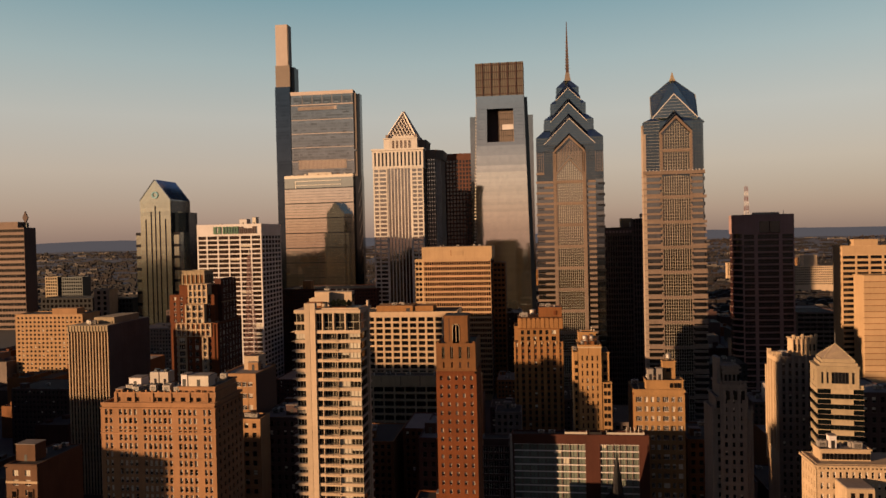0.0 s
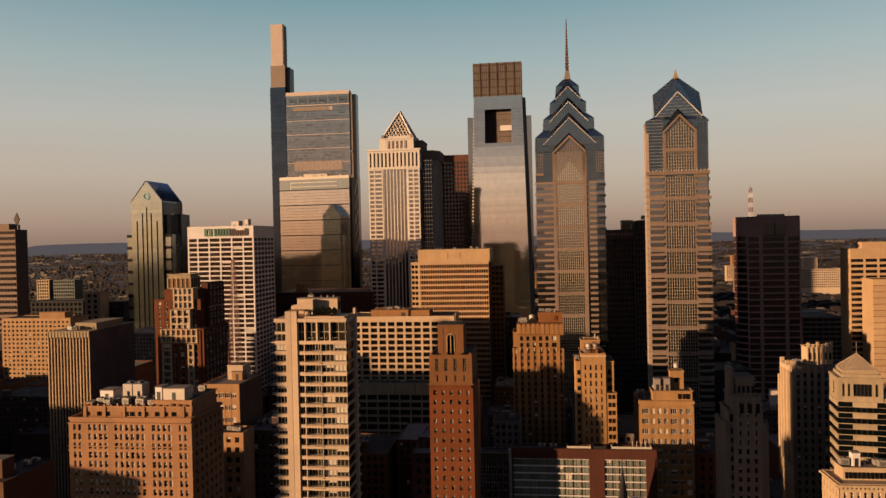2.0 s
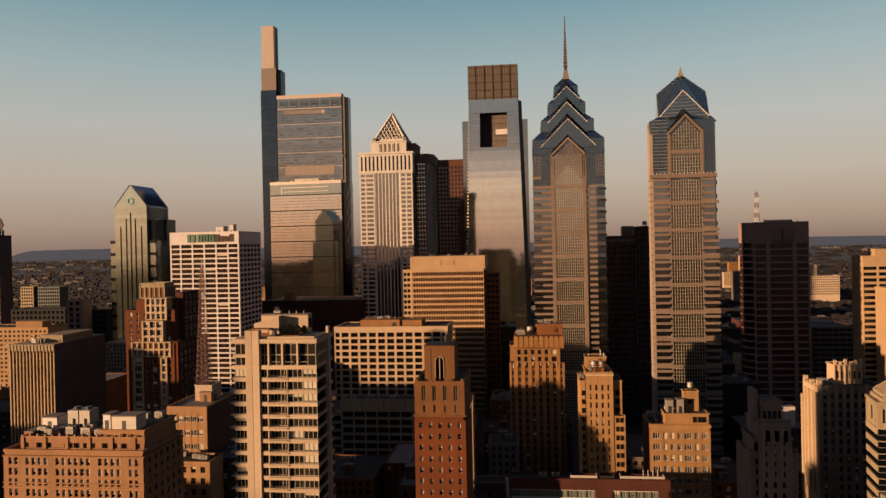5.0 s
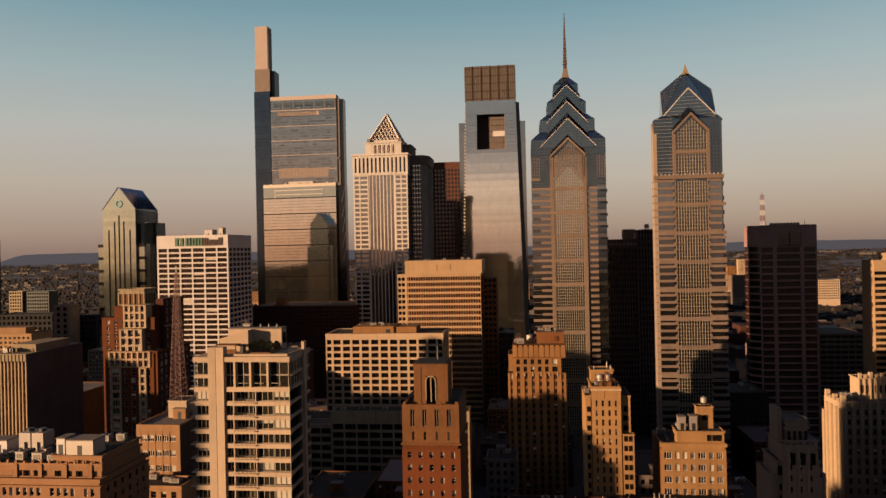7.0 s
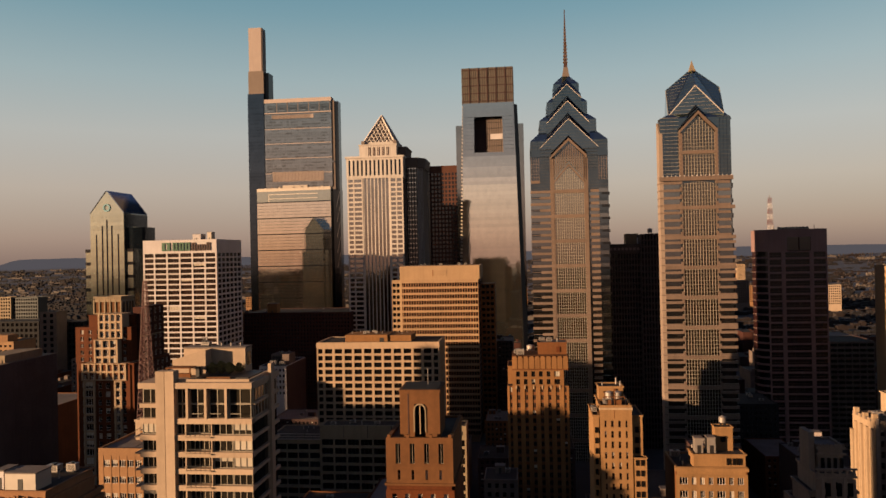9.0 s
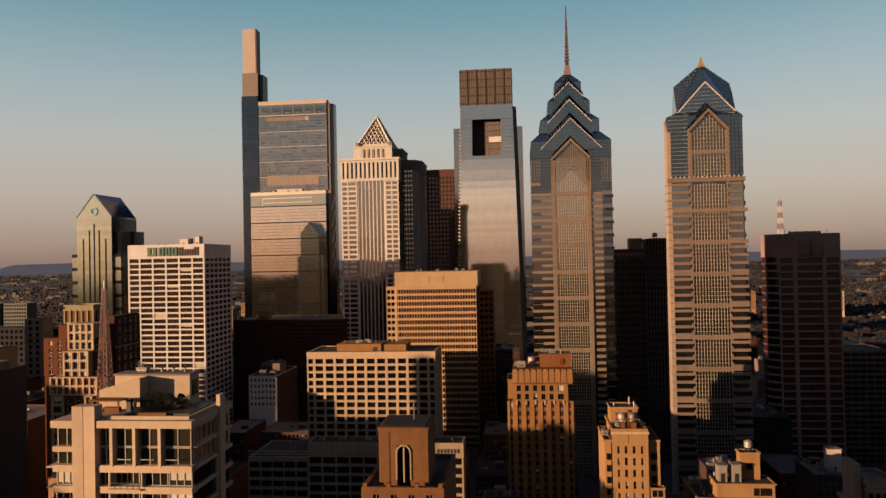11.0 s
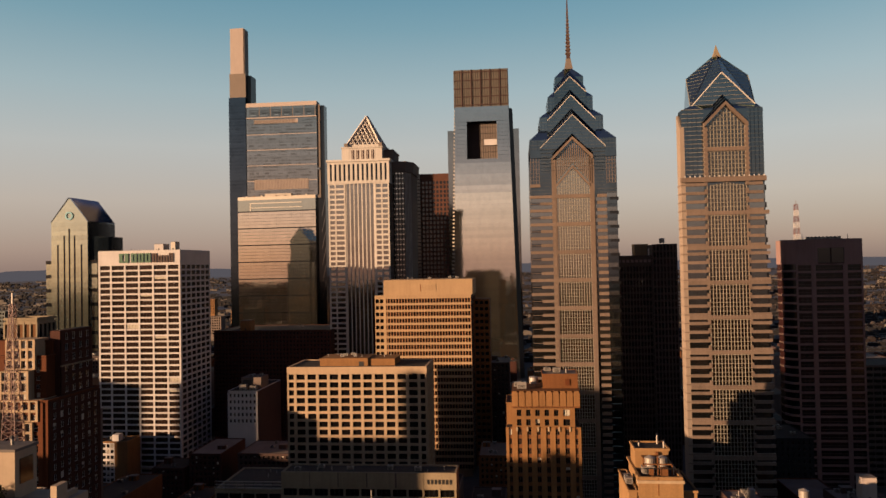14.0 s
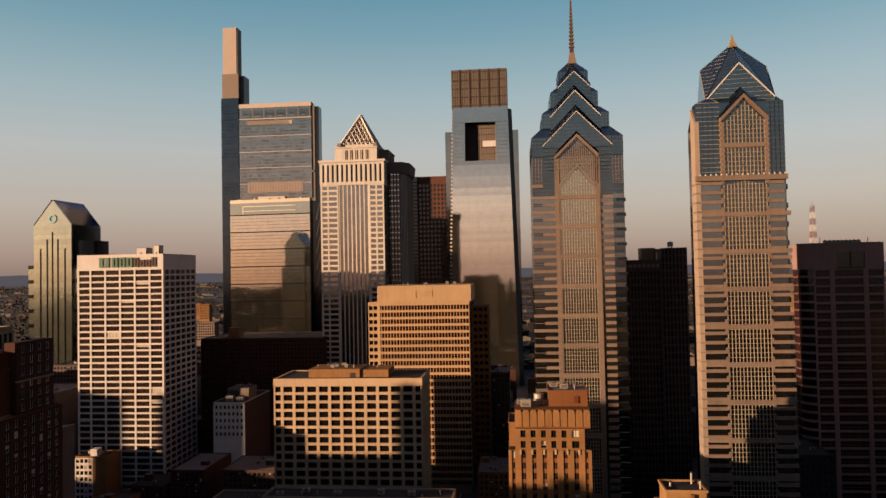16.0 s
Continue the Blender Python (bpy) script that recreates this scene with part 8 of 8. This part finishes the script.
plain_side(ch, "S", 531, -248, -240, 0, 24.5, SANDSTONE, "brick_wall", 0.38)
plain_side(ch, "E", -240, 531.4, 546, 0, 24.5, SANDSTONE, "side_wall", 0.38)
block("stair_head", ch, -250.5, -246.5, 533, 538, 24.5, 28.5, WHITE)
clutter(-257, -242, 533, 544, 24.6, 5, 316)
TAKEN.append((-259, -239, 530, 547))
walkup(-160, -128, 500, 530, 26, DARKSTONE, 317)
# slate-black walls stand in for the shade between the towers
walkup(104, 130, 480, 512, 40, SLATE, 318, True, "city building in stone darkened for shade", 0.0)
walkup(113, 130, 250, 300, 64, DARKSTONE, 319)
walkup(93, 104, 228, 250, 76, DARKSTONE, 331)
slab = thing("office_block", "grey office slab with long window bands, in shade", "office block", 193, 550)
core(slab, 180.5, 206.5, 540, 570, 0, 66, GREYSTONE, inset=0.6, parapet=0.5)
facade(slab, "S", 540, 180.5, 206.5, 0, 66, 6, 20, pier=0.4, band=1.5, deep=0.6, wall=GREYSTONE, glass=BLACKGLASS, single=False, style="plain", proud="band")
TAKEN.append((180, 207, 539, 571))
walkup(-28, -14, 590, 620, 62, DARKSTONE, 321)
walkup(-233, -144, 640, 690, 80, OXBLOOD, 322, True, "dark red brick block with a broad flat roof", 0.0)
bulkhead(-214, -206, 644, 652, 80.1, 87.5, SANDSTONE, "orange brick stair house on a flat roof")
walkup(-330, -290, 560, 600, 55, GREYSTONE, 323)
walkup(-345, -300, 640, 690, 62, DARKSTONE, 324)
walkup(-300, -255, 430, 470, 48, BROWNBRICK, 325)
walkup(-360, -322, 470, 520, 13, GREYSTONE, 326)
walkup(184, 230, 600, 650, 60, DARKSTONE, 327)

# common blocks on the street grid, near the towers
r0 = random.Random(77)
BLOCKS = {m.name: (Solid(), m) for m in (*WALLS, BUFF, LIMESTONE, ROOF)}


def massing(x0, x1, y0, y1, h, wall, r):
    """A far block among many: walls, parapet, roof houses."""
    s = BLOCKS[wall.name][0]
    s.box(x0, x1, y0, y1, 0, h)
    BLOCKS[ROOF.name][0].box(x0 + 0.4, x1 - 0.4, y0 + 0.4, y1 - 0.4, h, h + 0.12)
    s.box(x0, x1, y0, y0 + 0.4, h, h + 0.6).box(x0, x0 + 0.4, y0 + 0.4, y1, h, h + 0.6).box(x1 - 0.4, x1, y0 + 0.4, y1, h, h + 0.6)
    for _ in range(r.randint(1, 3)):
        xx, yy = r.uniform(x0 + 1, x1 - 5), r.uniform(y0 + 1, y1 - 5)
        s.box(xx, xx + r.uniform(1.5, 4), yy, yy + r.uniform(1.5, 4), h, h + r.uniform(1, 3.4))
    TAKEN.append((x0, x1, y0, y1))


made = 0
for bx in range(-560, 420, 70):
    for by in range(300, 1000, 66):
        for k in range(3):
            w, d = r0.uniform(14, 20), r0.uniform(22, 40)
            x, y = bx + k * 20, by + r0.uniform(0, 10)
            h = r0.uniform(14, 30) if by < 700 else r0.uniform(10, 32)
            if free(x, x + w, y, y + d) and r0.random() < 0.85:
                if by < 560 and abs(bx) < 260 and made < 26:
                    made += 1
                    walkup(x, x + w, y, y + d, h, r0.choice(WALLS), r0.randint(0, 999))
                else:
                    massing(x, x + w, y, y + d, h, r0.choice(WALLS), r0)

# an unseen town added south and west of the view, to shade the streets
r1 = random.Random(31)
for bx in range(-1300, 330, 44):
    for by in range(-620, 300, 56):
        w, d = r1.uniform(26, 40), r1.uniform(28, 50)
        h = r1.choice((40, 48, 54, 60, 66, 72, 80))
        if (by > 60 and bx > -290) or (-70 < bx < 60 and by > -140):
            h = r1.uniform(13, 24)
        if bx > -240:
            h *= 0.7
        if by > 150 and bx > -460:
            h *= 0.75
        elif by > 210:
            h *= 0.8
        if free(bx, bx + w, by, by + d, 0.5) and r1.random() < 0.9:
            massing(bx, bx + w, by, by + d, h, r1.choice(WALLS), r1)
# shadow casters: unseen blocks west of the view and behind towers, added to shade facades
for x, y, w, d, h, m in ((-600, 355.5, 60, 38, 98, GREYSTONE), (-560, 395, 50, 60, 104, BUFF), (-425, 225, 44, 50, 86, BUFF), (-240, 196, 36, 21, 94, LIMESTONE),
                         (-248, 102, 26, 22, 85, BROWNBRICK), (-480, 130, 60, 50, 84, GREYSTONE), (-760, 520, 60, 60, 118, GREYSTONE), (-840, 640, 60, 60, 120, BUFF), (-380, 20, 50, 50, 78, BUFF), (-330, 120, 40, 40, 80, GREYSTONE), (-440, 312, 38, 48, 62, BUFF), (-268, 598, 32, 38, 92, GREYSTONE), (-222, 419, 22, 20, 62, GREYSTONE), (-12, 371, 23, 27, 60, BROWNBRICK), (-324, 203, 24, 22, 93, GREYSTONE), (-173, 85.5, 6, 10.5, 118, GREYSTONE), (-173, 96.2, 6, 8, 93, BUFF), (-546, 325, 6, 13, 104, BUFF), (-336, 270, 6, 33, 111.5, GREYSTONE), (-332, 219, 6, 10, 105.7, BUFF), (-215, 182, 6, 11, 80, BUFF)):
    massing(x, x + w, y, y + d, h, m, r1)
for s, m in BLOCKS.values():
    lone("city_blocks", s, m, "dense common city blocks with flat roofs, joined with unseen shadow casters", "city blocks", "", "stuff")

# ---- the far town: rows of low houses on land that rises to the hills ----
def land(y):
    """How high the far land lies above the city's plain."""
    return 0.0 if y < 2100 else 82.0 * ((y - 2100) / 2200) ** 1.6


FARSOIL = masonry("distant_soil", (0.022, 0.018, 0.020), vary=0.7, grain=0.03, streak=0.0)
# a faint glow of the soil stands in for haze over the far land
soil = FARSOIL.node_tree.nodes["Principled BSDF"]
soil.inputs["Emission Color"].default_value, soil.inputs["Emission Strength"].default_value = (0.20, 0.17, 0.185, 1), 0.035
FARROOF = masonry("distant_roof", (0.034, 0.028, 0.029), vary=0.5, grain=0.1, streak=0.0)
# also darkened against the sun, for the low contrast of haze
FARRED = masonry("distant_red_brick", (0.0125, 0.0085, 0.0085), vary=0.4, streak=0.0)
rise = Solid()
for row in range(23):
    y = 2100 + 100 * row
    for i in range(81):
        x = -4000 + 100 * i
        rise.v.append((x, y, land(y) - (0.5 if row == 0 else 0.0) + (5 * noise.noise((x * 0.003, y * 0.004, 0)) if row > 2 else 0.0)))
for row in range(22):
    for i in range(80):
        a = row * 81 + i
        rise.f.append((a, a + 1, a + 82, a + 81))
        rise.s.append(0)
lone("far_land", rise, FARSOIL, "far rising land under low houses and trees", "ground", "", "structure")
r2 = random.Random(9)
rows_of = {m.name: (Solid(), m) for m in (FARWALL, FARRED, FARPALE)}
y = 1010.0
while y < 4200:
    reach = 0.86 * y
    x = -reach + r2.uniform(0, 60)
    while x < reach:
        length, deep = r2.uniform(18, 78), r2.uniform(8, 12)
        u = r2.random()
        if u < (0.72 if y < 2000 else 0.5) and free(x, x + length, y, y + deep):
            s = rows_of[(FARRED if u < 0.2 else FARPALE if u < 0.25 else FARWALL).name][0]
            g, at = land(y), x
            while at < x + length:
                w = r2.uniform(6, 18)
                h = r2.choice((4.5, 5, 5.5, 6, 6.5, 7.5, 9)) * (1.8 if r2.random() < 0.03 else 1)
                off = r2.uniform(-1.5, 1.5)
                s.box(at, at + w, y + off, y + deep + off, g - 4, g + h)
                s.s[-5] = 1
                if r2.random() < 0.2:
                    s.gable([(at, g + h), (at + w, g + h), (at + w / 2, g + h + 2.4)], y + off, y + deep + off)
                at += w + (0 if r2.random() < 0.7 else r2.uniform(1, 6))
        x += length + r2.uniform(6, 50)
    y += r2.uniform(17, 30) * (1 + (y - 1000) / 2600)
for s, m in rows_of.values():
    lone("far_houses", s, [m, FARROOF], "far field of small low row houses", "houses", "", "stuff")

TREEBARK = masonry("bare_twigs", (0.024, 0.018, 0.017), vary=0.5, streak=0.0)
s = Solid()
for _ in range(9000):
    y = 1100 + 3150 * r2.random() ** 0.9
    x = r2.uniform(-0.9, 0.9) * y
    if noise.noise((x * 0.004, y * 0.002, 5)) < -0.05 or not free(x - 6, x + 6, y - 6, y + 6):
        continue
    h, w, g = r2.uniform(5, 10), r2.uniform(3, 8), land(y)
    k = 6
    ring = [(x + w * r2.uniform(0.6, 1.1) * math.cos(2 * math.pi * i / k), y + w * math.sin(2 * math.pi * i / k)) for i in range(k)]
    top = [(x + (px - x) * 0.4, y + (py - y) * 0.4) for px, py in ring]
    s.frustum(ring, top, g + h * 0.1, g + h)
lone("far_trees", s, TREEBARK, "far bare winter trees among the houses", "trees", "", "stuff")


def far_building(x0, x1, y0, y1, h, wall, cols, rows, label):
    b = thing("far_building", label, "building", (x0 + x1) / 2, (y0 + y1) / 2, 0, "far buildings")
    core(b, x0, x1, y0, y1, 0, h, wall, inset=0.8, parapet=0.6)
    facade(b, "S", y0, x0, x1, h * 0.3, h, cols, int(rows * 0.7), pier=(x1 - x0) / cols * 0.4, band=h / rows * 0.45, deep=0.8, punched=True, wall=wall, glass=GLASS, single=False, style="plain")
    block("lower_wall", b, x0, x1, y0, y0 + 0.75, 0, h * 0.3, wall)
    return b


far_building(-729, -709, 1000, 1016, 78, OATSTONE, 5, 18, "narrow tan far apartment slab with thin pale lines")
far_building(-708, -671, 1003, 1025, 77, SHADEGLASS, 10, 16, "dark blue-grey far office block")
far_building(-560, -497, 760, 790, 65, SLATE, 12, 12, "long dark office block with a frame of pale lines")
far_building(-482, -464, 740, 758, 75.6, GREYSTONE, 2, 14, "narrow grey block with broad window bays")
# slate colour takes the place of shade on this front
far_building(-476, -450, 762, 785, 64, SLATE, 6, 12, "block with window bands, darkened for shade")
far_building(497, 580, 1500, 1530, 52, CREAM, 22, 12, "long pale far office block with a grid of windows")
part("roof_house", Solid().box(516, 541, 1505, 1525, 52, 74), CREAM, far_building(516, 541, 1531, 1545, 50, CREAM, 4, 10, "pale far block with a tall roof house"))
for x, y, w, h, m in ((395, 1532, 30, 62, GREYSTONE), (430, 1600, 24, 48, BUFF), (560, 2200, 26, 60, SANDSTONE), (640, 2000, 30, 50, BUFF), (-560, 1350, 34, 44, GREYSTONE),
                      (-430, 1300, 26, 60, GREYSTONE), (-650, 1700, 40, 34, BUFF), (-930, 2100, 44, 46, SANDSTONE), (-800, 1900, 26, 52, SANDSTONE), (30, 1500, 26, 50, BUFF),
                      (-20, 1800, 20, 40, SANDSTONE), (470, 1900, 22, 44, LIMESTONE), (700, 2600, 26, 70, LIMESTONE), (-1150, 2300, 40, 50, BUFF), (-520, 1650, 26, 66, SANDSTONE)):
    far_building(x, x + w, y, y + 22, h, m, max(4, int(w / 4)), max(6, int(h / 4)), "plain far apartment block with small windows")

# ---- hills at the horizon ----
HILL, hn, hb = shader("wooded_hills")
hz = node(hn, "ShaderNodeTexNoise", Scale=0.02, Detail=6.0)
hn.links.new(place(hn, (1, 1, 4)), hz.inputs["Vector"])
hm = hn.nodes.new("ShaderNodeMix")
hm.data_type = "RGBA"
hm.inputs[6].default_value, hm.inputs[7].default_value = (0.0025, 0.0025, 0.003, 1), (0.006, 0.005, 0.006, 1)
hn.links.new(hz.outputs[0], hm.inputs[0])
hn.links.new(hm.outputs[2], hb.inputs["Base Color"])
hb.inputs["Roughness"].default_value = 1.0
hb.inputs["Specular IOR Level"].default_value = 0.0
# the hills glow evenly in place of the haze before them
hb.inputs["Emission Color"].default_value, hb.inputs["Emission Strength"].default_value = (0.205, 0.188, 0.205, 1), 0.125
s = Solid()
N = 140
for row, (y, z) in enumerate(((4250, 74.0), (4400, 98.0), (4560, 122.0), (4650, 132.0), (4700, 60.0))):
    for i in range(N + 1):
        x = -3400 + 6800 * i / N
        lift = 6 * noise.noise((x * 0.0016, row * 3.1, 0)) + 3 * noise.noise((x * 0.008, row * 1.7, 2)) + 18 * math.exp(-((x + 2900) / 800) ** 2)
        s.v.append((x, y, z + (lift if row > 1 else 0)))
for row in range(4):
    for i in range(N):
        a = row * (N + 1) + i
        s.f.append((a, a + 1, a + N + 2, a + N + 1))
        s.s.append(0)
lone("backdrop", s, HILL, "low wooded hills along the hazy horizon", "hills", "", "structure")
join_fine()
